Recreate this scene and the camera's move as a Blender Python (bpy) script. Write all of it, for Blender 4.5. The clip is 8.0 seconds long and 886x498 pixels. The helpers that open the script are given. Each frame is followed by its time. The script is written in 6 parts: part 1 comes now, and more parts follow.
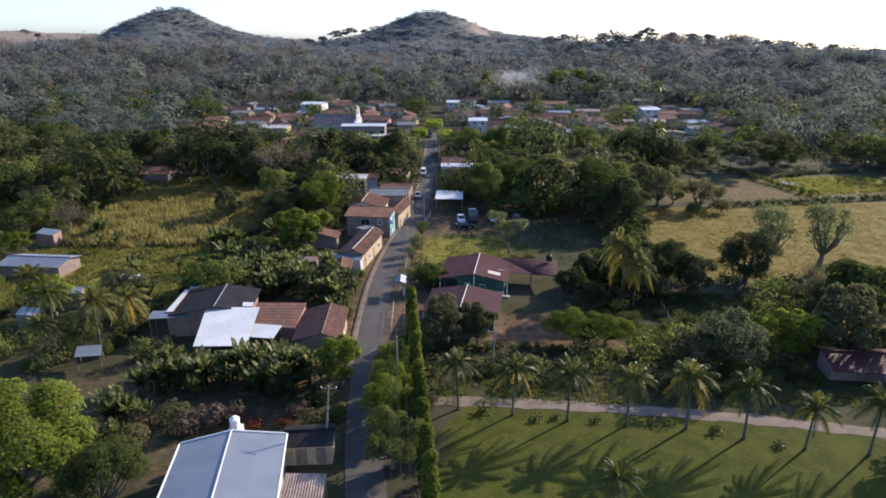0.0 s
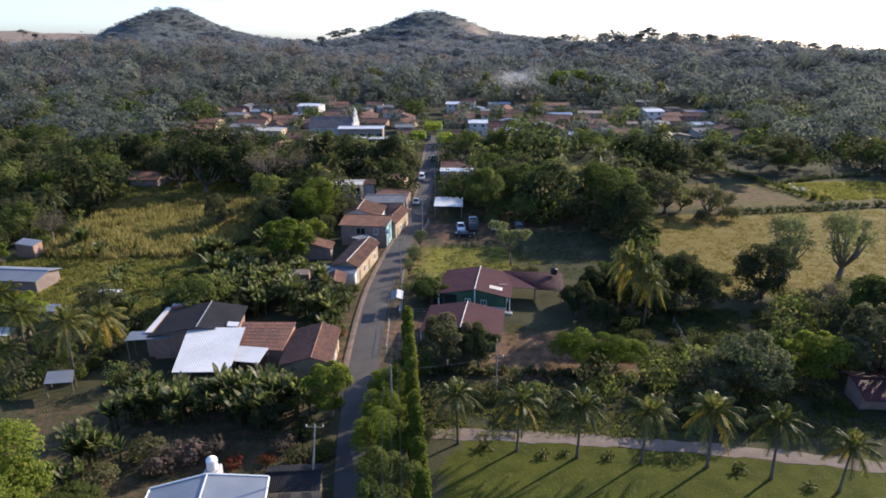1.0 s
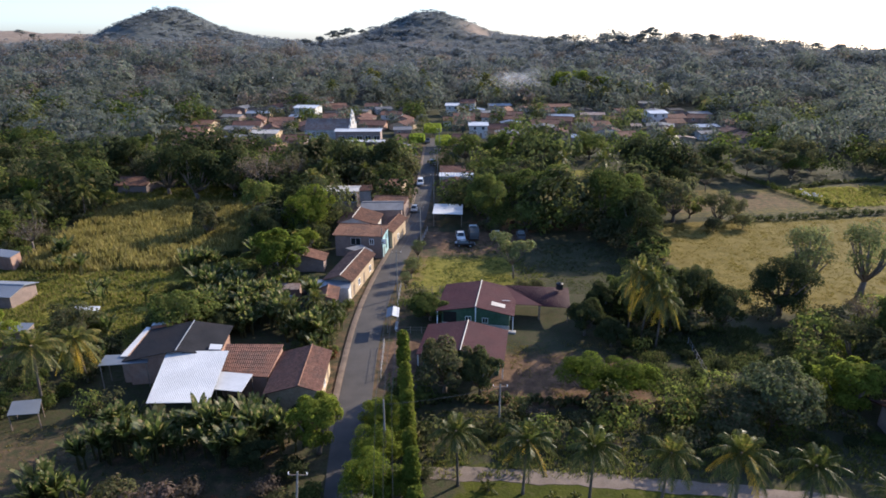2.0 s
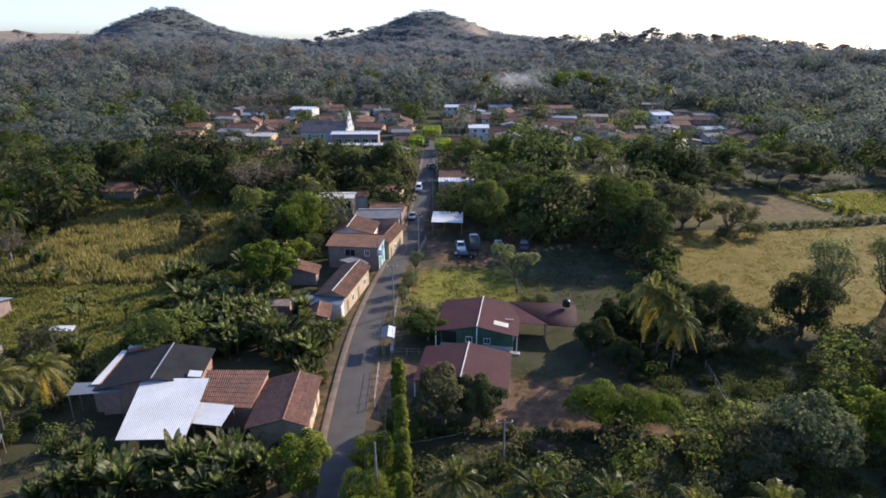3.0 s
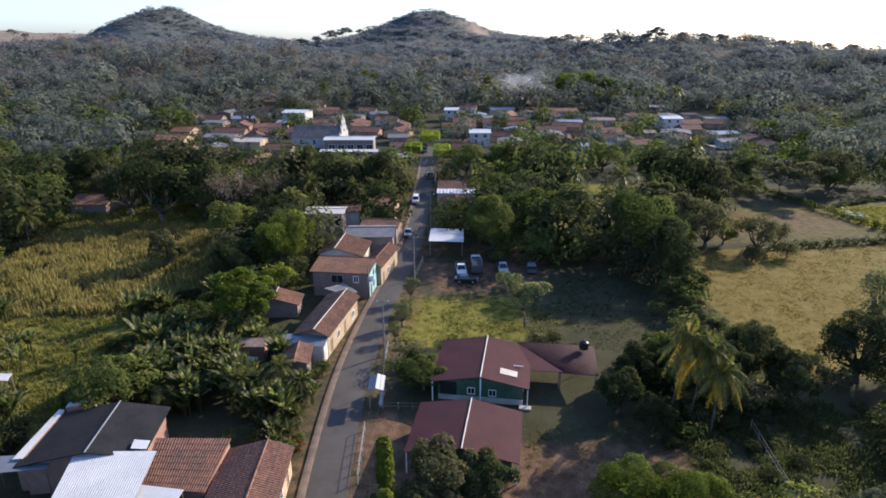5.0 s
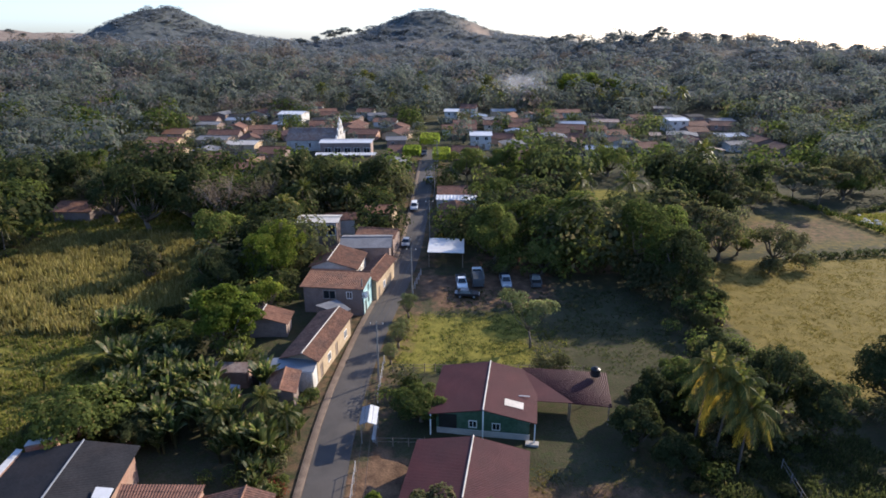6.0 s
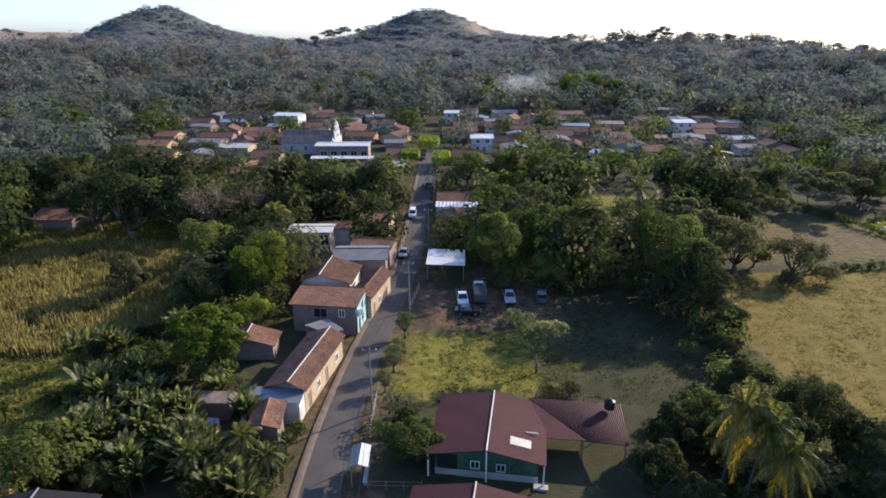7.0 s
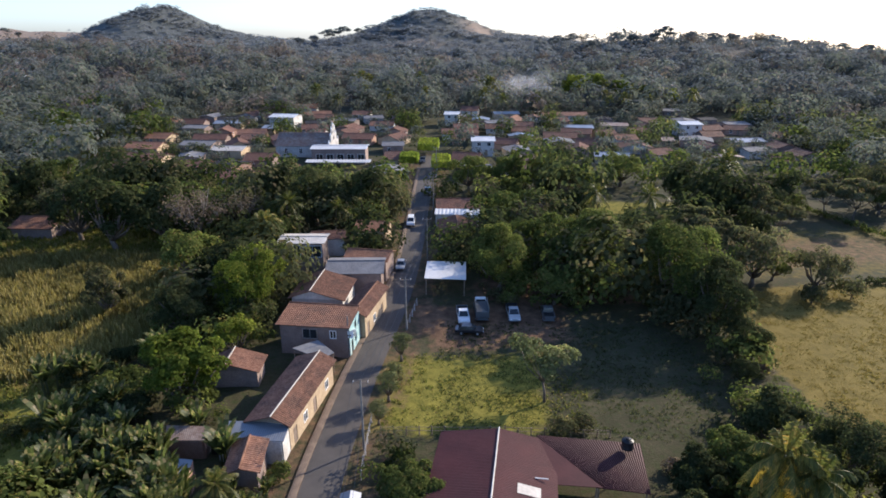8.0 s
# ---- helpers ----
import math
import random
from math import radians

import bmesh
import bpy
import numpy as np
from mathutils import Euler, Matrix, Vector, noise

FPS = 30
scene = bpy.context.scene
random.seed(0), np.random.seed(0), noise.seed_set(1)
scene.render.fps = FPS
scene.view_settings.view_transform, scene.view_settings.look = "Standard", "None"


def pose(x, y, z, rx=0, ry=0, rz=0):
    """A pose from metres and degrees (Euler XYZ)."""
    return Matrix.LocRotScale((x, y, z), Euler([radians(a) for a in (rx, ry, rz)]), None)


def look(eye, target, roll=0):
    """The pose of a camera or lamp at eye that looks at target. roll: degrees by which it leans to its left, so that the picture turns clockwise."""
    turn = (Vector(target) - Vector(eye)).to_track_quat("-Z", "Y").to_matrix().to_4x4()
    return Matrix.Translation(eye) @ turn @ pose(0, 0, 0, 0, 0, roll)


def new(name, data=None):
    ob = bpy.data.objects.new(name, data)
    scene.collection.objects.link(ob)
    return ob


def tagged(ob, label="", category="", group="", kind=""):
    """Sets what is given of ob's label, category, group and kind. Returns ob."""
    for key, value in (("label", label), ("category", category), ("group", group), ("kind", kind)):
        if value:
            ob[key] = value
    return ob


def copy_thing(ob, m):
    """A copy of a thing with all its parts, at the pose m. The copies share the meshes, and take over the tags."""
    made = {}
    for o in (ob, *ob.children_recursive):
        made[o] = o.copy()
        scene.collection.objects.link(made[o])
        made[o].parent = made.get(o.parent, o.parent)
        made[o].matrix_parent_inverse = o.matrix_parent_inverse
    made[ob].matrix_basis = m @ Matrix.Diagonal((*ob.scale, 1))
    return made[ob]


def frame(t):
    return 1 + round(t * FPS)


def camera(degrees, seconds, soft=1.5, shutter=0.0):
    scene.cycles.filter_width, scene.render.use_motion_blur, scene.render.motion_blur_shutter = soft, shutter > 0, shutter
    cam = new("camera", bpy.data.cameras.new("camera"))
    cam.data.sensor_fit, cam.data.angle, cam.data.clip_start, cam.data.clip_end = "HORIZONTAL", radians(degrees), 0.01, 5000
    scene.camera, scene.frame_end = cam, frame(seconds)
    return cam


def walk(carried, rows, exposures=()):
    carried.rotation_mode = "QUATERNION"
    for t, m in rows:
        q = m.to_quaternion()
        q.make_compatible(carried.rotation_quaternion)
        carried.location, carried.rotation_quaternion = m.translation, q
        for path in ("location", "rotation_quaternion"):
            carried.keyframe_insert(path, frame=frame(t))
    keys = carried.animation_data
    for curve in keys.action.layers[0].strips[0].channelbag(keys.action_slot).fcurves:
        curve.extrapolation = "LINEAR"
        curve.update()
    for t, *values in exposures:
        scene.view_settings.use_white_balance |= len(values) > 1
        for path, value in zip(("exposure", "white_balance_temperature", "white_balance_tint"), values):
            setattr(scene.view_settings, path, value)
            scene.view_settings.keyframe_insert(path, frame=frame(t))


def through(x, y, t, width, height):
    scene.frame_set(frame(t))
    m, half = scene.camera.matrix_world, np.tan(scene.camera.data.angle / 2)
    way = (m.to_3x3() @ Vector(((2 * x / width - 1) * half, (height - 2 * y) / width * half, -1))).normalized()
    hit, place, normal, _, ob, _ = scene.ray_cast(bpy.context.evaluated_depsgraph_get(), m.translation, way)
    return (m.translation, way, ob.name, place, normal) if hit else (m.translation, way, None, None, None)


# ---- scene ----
cam = camera(72.0, 8.0, soft=1.75)
# seconds, eye in metres, turn in degrees
PATH = [
    (0.0, 0.000, 0.000, 43.700, 70.827, 0.189, 1.097),
    (0.5, 0.021, 3.273, 43.781, 70.828, 0.201, 1.079),
    (1.0, 0.039, 6.576, 43.852, 70.829, 0.210, 1.062),
    (1.5, 0.054, 9.910, 43.911, 70.829, 0.218, 1.048),
    (2.0, 0.067, 13.274, 43.960, 70.828, 0.223, 1.036),
    (2.5, 0.076, 16.668, 43.998, 70.826, 0.227, 1.026),
    (3.0, 0.083, 20.092, 44.025, 70.824, 0.228, 1.018),
    (3.5, 0.087, 23.547, 44.041, 70.821, 0.227, 1.012),
    (4.0, 0.089, 27.032, 44.046, 70.818, 0.224, 1.009),
    (4.5, 0.087, 30.547, 44.041, 70.814, 0.219, 1.007),
    (5.0, 0.083, 34.092, 44.025, 70.809, 0.211, 1.008),
    (5.5, 0.076, 37.668, 43.998, 70.804, 0.202, 1.011),
    (6.0, 0.067, 41.274, 43.960, 70.798, 0.191, 1.016),
    (6.5, 0.054, 44.910, 43.911, 70.791, 0.177, 1.024),
    (7.0, 0.039, 48.576, 43.852, 70.784, 0.161, 1.033),
    (7.5, 0.021, 52.273, 43.781, 70.776, 0.144, 1.045),
    (8.0, 0.000, 56.000, 43.700, 70.768, 0.124, 1.059),
]
walk(cam, [(t, pose(x, y, z, rx, ry, rz)) for t, x, y, z, rx, ry, rz in PATH], [(0.0, 1.17, 5300.0, 17.0), (8.0, 1.13, 5300.0, 17.0)])

# ---- light: a hazy afternoon sun, ahead and to the right ----
SUN_AZIMUTH, SUN_HEIGHT = 53.0, 25.0
world = bpy.data.worlds.new("sky")
scene.world = world
world.use_nodes = True
wn = world.node_tree.nodes
sky = wn.new("ShaderNodeTexSky")
sky.sky_type = "NISHITA"
sky.sun_disc = False
sky.sun_elevation = radians(SUN_HEIGHT)
sky.sun_rotation = radians(SUN_AZIMUTH)
sky.altitude = 500
sky.air_density, sky.dust_density, sky.ozone_density = 0.9, 1.4, 1.4
world.node_tree.links.new(sky.outputs[0], wn["Background"].inputs[0])
wn["Background"].inputs[1].default_value = 0.118
sun = new("sun", bpy.data.lights.new("sun", "SUN"))
sun.data.energy, sun.data.angle, sun.data.color = 4.0, radians(0.6), (1.0, 0.79, 0.49)
az, el = radians(SUN_AZIMUTH), radians(SUN_HEIGHT)
sun.matrix_world = look((0, 0, 300), (-300 * math.sin(az) * math.cos(el), -300 * math.cos(az) * math.cos(el), 300 - 300 * math.sin(el)))


# ---- the lie of the land ----
def smooth(a, b, v):
    k = np.clip((np.asarray(v, float) - a) / (b - a), 0, 1)
    return k * k * (3 - 2 * k)


def waves(x, y, size, seed=0.0):
    """Soft uneven noise, about -1 to 1, from a few crossing waves."""
    x, y = np.asarray(x, float) / size, np.asarray(y, float) / size
    a = np.sin(x * 1.7 + 1.3 * np.sin(y * 1.1 + seed) + seed) * np.cos(y * 1.9 + 1.1 * np.sin(x * 0.8 - seed))
    b = np.sin(x * 3.9 + y * 2.3 + seed * 2.1) * np.cos(y * 4.3 - x * 1.7 + seed)
    return 0.65 * a + 0.35 * b


HILLS = [  # x, y, height, spread across, spread along
    (-545, 1240, 54, 60, 120), (-540, 1270, 14, 125, 240), (-420, 1250, 15, 100, 200), (-1000, 1500, 46.5, 280, 280), (-700, 1480, -6, 160, 200),
    (-25, 1090, 27, 60, 120), (-78, 1095, 13, 50, 120), (40, 1075, -6, 50, 120), (0, 1120, 35, 200, 180),
    (-330, 560, 9, 120, 130), (-480, 800, -6, 160, 170), (130, 770, 5, 90, 90), (270, 690, 4, 110, 80),
]
BALD = [  # open dry ground on the hills: x, y, half widths, share
    (-930, 1370, 220, 220, 1.4), (40, 1030, 26, 60, 1.3), (-45, 720, 50, 26, 0.9), (-290, 590, 55, 22, 0.8), (-60, 860, 60, 30, 0.6), (330, 640, 70, 14, 0.6), (150, 730, 40, 12, 0.8),
]


def bald(x, y):
    return sum(k * np.exp(-((x - cx) / hx) ** 2 - ((y - cy) / hy) ** 2) for cx, cy, hx, hy, k in BALD)



def lie(x, y):
    """The height of the ground."""
    x, y = np.asarray(x, float), np.asarray(y, float)
    z = 4.5 * smooth(120, 300, y) - 0.012 * np.clip(x, -150, 150) * smooth(90, 170, y)
    z = z + np.interp(y, [0, 300, 370, 560, 775, 1180, 1500, 2300, 4200], [0, 0, 1.5, 8, 11, 9, 6, -25, -150])
    # a wooded ridge that shuts the valley on one side, and its lower spur on the other
    z = z + (17.0 * smooth(40, 190, x) - 12.5 * smooth(280, 440, x)) * smooth(455, 625, y + 12 * waves(x, 0, 60, 1.0)) * (1 - smooth(690, 900, y))
    z = z + 11 * smooth(-90, -240, x) * smooth(440, 640, y + 25 * waves(x, 0, 50, 3.0)) * (1 - smooth(700, 950, y))
    for hx, hy, h, sx, sy in HILLS:
        z = z + h * np.exp(-((x - hx) / sx) ** 2 / 2 - ((y - hy) / sy) ** 2 / 2)
    return z + 5.0 * smooth(420, 900, y) * waves(x, y, 80, 2.0) + 2.0 * smooth(330, 600, y) * waves(x, y, 28, 5.0) + 2.5 * smooth(820, 1000, y) * waves(x + 0.4 * y, y, 40, 9.0)


def lie1(x, y):
    return float(lie(x, y))


ROAD = [(26, -60), (4, -10), (-4, 25), (-8.8, 49), (-11.3, 64), (-12.9, 84), (-13.8, 105), (-13.4, 115), (-12.4, 130), (-11.0, 141), (-9.6, 154),
        (-8.8, 170), (-8.7, 190), (-8.7, 219), (-8.9, 245), (-9.0, 300), (-12, 380)]


def road_x(y):
    ys = [p[1] for p in ROAD]
    xs = [p[0] for p in ROAD]
    k = sum(np.interp(y + d, ys, xs) for d in (-8, -4, 0, 4, 8))
    return k / 5


def zone(x, y, cx, cy, hx, hy, turn=0.0, soft=2.5):
    """1 inside a turned rectangle, 0 outside, with an uneven soft edge."""
    x, y = np.asarray(x, float) - cx, np.asarray(y, float) - cy
    c, s = math.cos(radians(turn)), math.sin(radians(turn))
    u, v = np.abs(c * x + s * y), np.abs(-s * x + c * y)
    d = np.maximum(u - hx, v - hy) + 1.2 * waves(x, y, 3.0, cx)
    return 1 - smooth(-soft, soft, d)


# ---- helpers for things ----
def thing(name, x, y, z=None, turn=0.0, label="", category="", group="", kind=""):
    ob = new(name)
    ob.empty_display_size = 0.3
    ob.matrix_basis = pose(x, y, lie1(x, y) if z is None else z, 0, 0, turn)
    return tagged(ob, label, category, group, kind)


def to_mesh(name, bm, material):
    me = bpy.data.meshes.new(name)
    bm.to_mesh(me)
    bm.free()
    for m in material if isinstance(material, (list, tuple)) else [material]:
        me.materials.append(m)
    return me


def part(name, bm, material, parent=None, label="", smoothed=False):
    me = bm if isinstance(bm, bpy.types.Mesh) else to_mesh(name, bm, material)
    if smoothed:
        me.polygons.foreach_set("use_smooth", [True] * len(me.polygons))
    ob = new(name, me)
    ob.parent = parent
    return tagged(ob, label)


def quads_mesh(name, verts, material, tones=None):
    """A mesh of loose four-cornered pieces: verts holds four corners for each."""
    verts = np.asarray(verts, np.float32).reshape(-1, 3)
    n = len(verts)
    me = bpy.data.meshes.new(name)
    me.vertices.add(n), me.loops.add(n), me.polygons.add(n // 4)
    me.vertices.foreach_set("co", verts.ravel())
    me.loops.foreach_set("vertex_index", np.arange(n, dtype=np.int32))
    me.polygons.foreach_set("loop_start", np.arange(0, n, 4, dtype=np.int32))
    if tones is not None:
        me.attributes.new("tone", "FLOAT", "FACE").data.foreach_set("value", np.asarray(tones, np.float32))
    me.update(calc_edges=True)
    me.materials.append(material)
    return me


def box(bm, x0, y0, z0, x1, y1, z1, bevel=0.0):
    vs = [bm.verts.new((x, y, z)) for z in (z0, z1) for x, y in ((x0, y0), (x1, y0), (x1, y1), (x0, y1))]
    fs = [(3, 2, 1, 0), (4, 5, 6, 7), (0, 1, 5, 4), (1, 2, 6, 5), (2, 3, 7, 6), (3, 0, 4, 7)]
    made = [bm.faces.new([vs[i] for i in f]) for f in fs]
    if bevel:
        edges = list({e for f in made for e in f.edges})
        bmesh.ops.bevel(bm, geom=edges, offset=bevel, segments=1, affect="EDGES")


def tube(bm, points, radii, sides=8, cap=True):
    """A tapered tube along points."""
    rings = []
    points = [Vector(p) for p in points]
    for i, p in enumerate(points):
        d = (points[min(i + 1, len(points) - 1)] - points[max(i - 1, 0)]).normalized()
        a = d.orthogonal().normalized() if abs(d.z) < 0.99 else Vector((1, 0, 0))
        b = d.cross(a).normalized()
        rings.append([bm.verts.new(p + radii[i] * (math.cos(2 * math.pi * k / sides) * a + math.sin(2 * math.pi * k / sides) * b)) for k in range(sides)])
    for r, s in zip(rings, rings[1:]):
        best = min(range(sides), key=lambda o: sum((r[k].co - s[(k + o) % sides].co).length for k in range(sides)))
        for k in range(sides):
            bm.faces.new((r[k], r[(k + 1) % sides], s[(k + 1 + best) % sides], s[(k + best) % sides]))
    if cap:
        bm.faces.new(rings[0][::-1])
        bm.faces.new(rings[-1])


def slab(bm, a, b, c, d, thick=0.08, wave=0.0, pitch=0.3, courses=1, step=0.0):
    """A roof sheet between four corners: a to b along the ridge, d to c along the eave. It may be wavy along the ridge and stepped in courses down the slope."""
    a, b, c, d = Vector(a), Vector(b), Vector(c), Vector(d)
    up = (b - a).cross(d - a).normalized()
    if up.z < 0:
        up = -up
    n = max(1, round((b - a).length / pitch * 4)) if wave else 1
    rows = []
    for j in range(courses):
        for e, rise in ((j / courses, step), ((j + 1) / courses, step + 0.0)):
            lift = (0.0 if e == j / courses else step) if step else 0.0
            row = []
            for i in range(n + 1):
                s = i / n
                p = a.lerp(b, s).lerp(d.lerp(c, s), e)
                h = wave * math.sin(i * math.pi / 2) if wave else 0.0
                row.append(bm.verts.new(p + up * (h + lift)))
            if not rows or step or e > j / courses:
                rows.append(row)
            else:
                for v in row:
                    bm.verts.remove(v)
    for r, s in zip(rows, rows[1:]):
        for i in range(n):
            bm.faces.new((r[i], r[i + 1], s[i + 1], s[i]))
    low = [bm.verts.new(p - up * thick) for p in (a, b, c, d)]
    bm.faces.new(low)
    bm.faces.new([low[0], low[1]] + rows[0][::-1])
    bm.faces.new([low[3], low[2]] + rows[-1][::-1])
    bm.faces.new([low[0], low[3]] + [r[0] for r in rows][::-1])
    bm.faces.new([low[1], low[2]] + [r[-1] for r in rows][::-1])
    bmesh.ops.recalc_face_normals(bm, faces=bm.faces)


# ---- materials ----
def material(name, rough=0.8, metal=0.0, spec=0.3):
    m = bpy.data.materials.new(name)
    m.use_nodes = True
    b = m.node_tree.nodes["Principled BSDF"]
    b.inputs["Roughness"].default_value, b.inputs["Metallic"].default_value = rough, metal
    b.inputs["Specular IOR Level"].default_value = spec
    return m, m.node_tree, b


def node(nt, kind, **values):
    n = nt.nodes.new(kind)
    for k, v in values.items():
        n.inputs[k.replace("_", " ")].default_value = v
    return n


def mix(nt, factor, a, b, blend="MIX"):
    n = nt.nodes.new("ShaderNodeMix")
    n.data_type, n.blend_type = "RGBA", blend
    for socket, v in ((n.inputs[0], factor), (n.inputs[6], a), (n.inputs[7], b)):
        if isinstance(v, (int, float)):
            socket.default_value = v
        elif isinstance(v, tuple):
            socket.default_value = (*v, 1)
        else:
            nt.links.new(v, socket)
    return n.outputs[2]


def noise_at(nt, where, size, detail=4.0, low=0.35, high=0.65):
    n = node(nt, "ShaderNodeTexNoise", Scale=1.0 / size, Detail=detail)
    nt.links.new(where, n.inputs["Vector"])
    r = nt.nodes.new("ShaderNodeMapRange")
    r.inputs[1].default_value, r.inputs[2].default_value = low, high
    nt.links.new(n.outputs["Fac"], r.inputs[0])
    return r.outputs[0]


def worn(name, base, other, stain, size=2.0, grain=0.15, rough=0.8, metal=0.0, bump=0.02, stain_amount=0.5, vary=0.12, spec=0.3, mottle=0.28):
    """A surface of two mixed tones, with stains, grain and relief, a little different on each object."""
    m, nt, b = material(name, rough, metal, spec)
    where = nt.nodes.new("ShaderNodeNewGeometry").outputs["Position"]
    c = mix(nt, noise_at(nt, where, size), base, other)
    f = nt.nodes.new("ShaderNodeMath")
    f.operation = "MULTIPLY"
    nt.links.new(noise_at(nt, where, size * 2.7, 6, 0.48, 0.7), f.inputs[0])
    f.inputs[1].default_value = stain_amount
    c = mix(nt, f.outputs[0], c, stain)
    g = noise_at(nt, where, grain, 3, 0.3, 0.7)
    c = mix(nt, mottle, c, mix(nt, g, tuple(v * 0.55 for v in base), tuple(min(1, v * 1.35) for v in other)))
    hsv = nt.nodes.new("ShaderNodeHueSaturation")
    r = nt.nodes.new("ShaderNodeMapRange")
    r.inputs[3].default_value, r.inputs[4].default_value = 1 - vary, 1 + vary
    nt.links.new(nt.nodes.new("ShaderNodeObjectInfo").outputs["Random"], r.inputs[0])
    nt.links.new(r.outputs[0], hsv.inputs["Value"])
    nt.links.new(c, hsv.inputs["Color"])
    nt.links.new(hsv.outputs[0], b.inputs["Base Color"])
    if bump:
        bp = node(nt, "ShaderNodeBump", Strength=0.6, Distance=bump)
        nt.links.new(g, bp.inputs["Height"])
        nt.links.new(bp.outputs[0], b.inputs["Normal"])
    return m


def leafy(name, dark, light, dry, dry_share=0.1, through=0.3, vary=0.25, rough=0.9, spec=0.04, glow=(1.7, 1.8, 1.45), haze_sheen=0.0):
    """Leaves: each leaf and each tree has its own tone, some are dry; some light passes through. The last value adds a
    bluish sheen that imitates haze.
    """
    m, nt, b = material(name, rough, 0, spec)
    b.inputs["Sheen Weight"].default_value, b.inputs["Sheen Roughness"].default_value, b.inputs["Sheen Tint"].default_value = haze_sheen, 0.5, (0.78, 0.87, 1.0, 1)
    isl = nt.nodes.new("ShaderNodeNewGeometry").outputs["Random Per Island"]
    tone = nt.nodes.new("ShaderNodeAttribute")
    tone.attribute_name = "tone"
    info = nt.nodes.new("ShaderNodeObjectInfo").outputs["Random"]
    c = mix(nt, isl, dark, light)
    gt = nt.nodes.new("ShaderNodeMapRange")
    gt.inputs[1].default_value, gt.inputs[2].default_value = 1 - dry_share, 1 - dry_share * 0.4
    nt.links.new(isl, gt.inputs[0])
    c = mix(nt, gt.outputs[0], c, dry)
    add = nt.nodes.new("ShaderNodeMath")
    add.operation = "ADD"
    nt.links.new(info, add.inputs[0]), nt.links.new(tone.outputs["Fac"], add.inputs[1])
    hsv = nt.nodes.new("ShaderNodeHueSaturation")
    for socket, low, high in (("Value", 1 - vary, 1 + vary), ("Hue", 0.515, 0.488)):
        r = nt.nodes.new("ShaderNodeMapRange")
        r.inputs[3].default_value, r.inputs[4].default_value = low, high
        nt.links.new(add.outputs[0], r.inputs[0])
        nt.links.new(r.outputs[0], hsv.inputs[socket])
    nt.links.new(c, hsv.inputs["Color"])
    nt.links.new(hsv.outputs[0], b.inputs["Base Color"])
    t = nt.nodes.new("ShaderNodeBsdfTranslucent")
    nt.links.new(mix(nt, 1.0, hsv.outputs[0], glow, "MULTIPLY"), t.inputs[0])
    ms = nt.nodes.new("ShaderNodeMixShader")
    ms.inputs[0].default_value = through
    nt.links.new(b.outputs[0], ms.inputs[1]), nt.links.new(t.outputs[0], ms.inputs[2])
    nt.links.new(ms.outputs[0], nt.nodes["Material Output"].inputs[0])
    return m


LEAF_GREEN = leafy("leaf_green", (0.058, 0.074, 0.021), (0.124, 0.143, 0.040), (0.17, 0.14, 0.05), 0.10, 0.5, 0.35)
LEAF_BRIGHT = leafy("leaf_bright", (0.060, 0.082, 0.014), (0.150, 0.178, 0.028), (0.20, 0.18, 0.04), 0.06, 0.55, 0.3)
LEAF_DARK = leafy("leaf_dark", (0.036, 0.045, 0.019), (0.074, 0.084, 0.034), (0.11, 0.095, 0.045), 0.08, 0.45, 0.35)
LEAF_OLIVE = leafy("leaf_olive", (0.064, 0.068, 0.032), (0.126, 0.124, 0.060), (0.17, 0.13, 0.075), 0.2, 0.45, 0.3)
LEAF_DRY = leafy("leaf_dry", (0.085, 0.066, 0.052), (0.135, 0.108, 0.088), (0.15, 0.11, 0.085), 0.3, 0.4)
LEAF_PALM = leafy("leaf_palm", (0.046, 0.056, 0.014), (0.118, 0.120, 0.027), (0.24, 0.18, 0.05), 0.12, 0.4, 0.2, 0.42, 0.18)
LEAF_YELLOW_PALM = leafy("leaf_yellow_palm", (0.070, 0.080, 0.022), (0.165, 0.158, 0.038), (0.26, 0.19, 0.05), 0.2, 0.4, 0.2, 0.45, 0.15)
LEAF_GOLD = leafy("leaf_gold", (0.340, 0.230, 0.030), (0.480, 0.330, 0.045), (0.38, 0.24, 0.05), 0.1, 0.45)
LEAF_BANANA = leafy("leaf_banana", (0.046, 0.060, 0.018), (0.112, 0.126, 0.040), (0.21, 0.17, 0.08), 0.14, 0.5, 0.25, 0.42, 0.25)
# far foliage: haze put into paler, greyer, bluer base colours and a sheen
LEAF_FAR = leafy("leaf_far", (0.060, 0.070, 0.054), (0.090, 0.101, 0.077), (0.112, 0.102, 0.084), 0.2, 0.5, 0.3, glow=(1.55, 1.6, 1.5), haze_sheen=0.25)
LEAF_SLOPE = leafy("leaf_slope", (0.112, 0.124, 0.112), (0.140, 0.150, 0.136), (0.152, 0.140, 0.126), 0.25, 0.5, 0.25, glow=(1.4, 1.45, 1.45), haze_sheen=0.4)
LEAF_HILL = leafy("leaf_hill", (0.112, 0.124, 0.122), (0.134, 0.144, 0.140), (0.142, 0.138, 0.132), 0.3, 0.5, 0.2, glow=(1.3, 1.35, 1.4), haze_sheen=0.4)
LEAF_VALLEY = leafy("leaf_valley", (0.080, 0.090, 0.080), (0.113, 0.123, 0.108), (0.125, 0.115, 0.102), 0.2, 0.5, 0.3, glow=(1.5, 1.55, 1.6), haze_sheen=0.4)
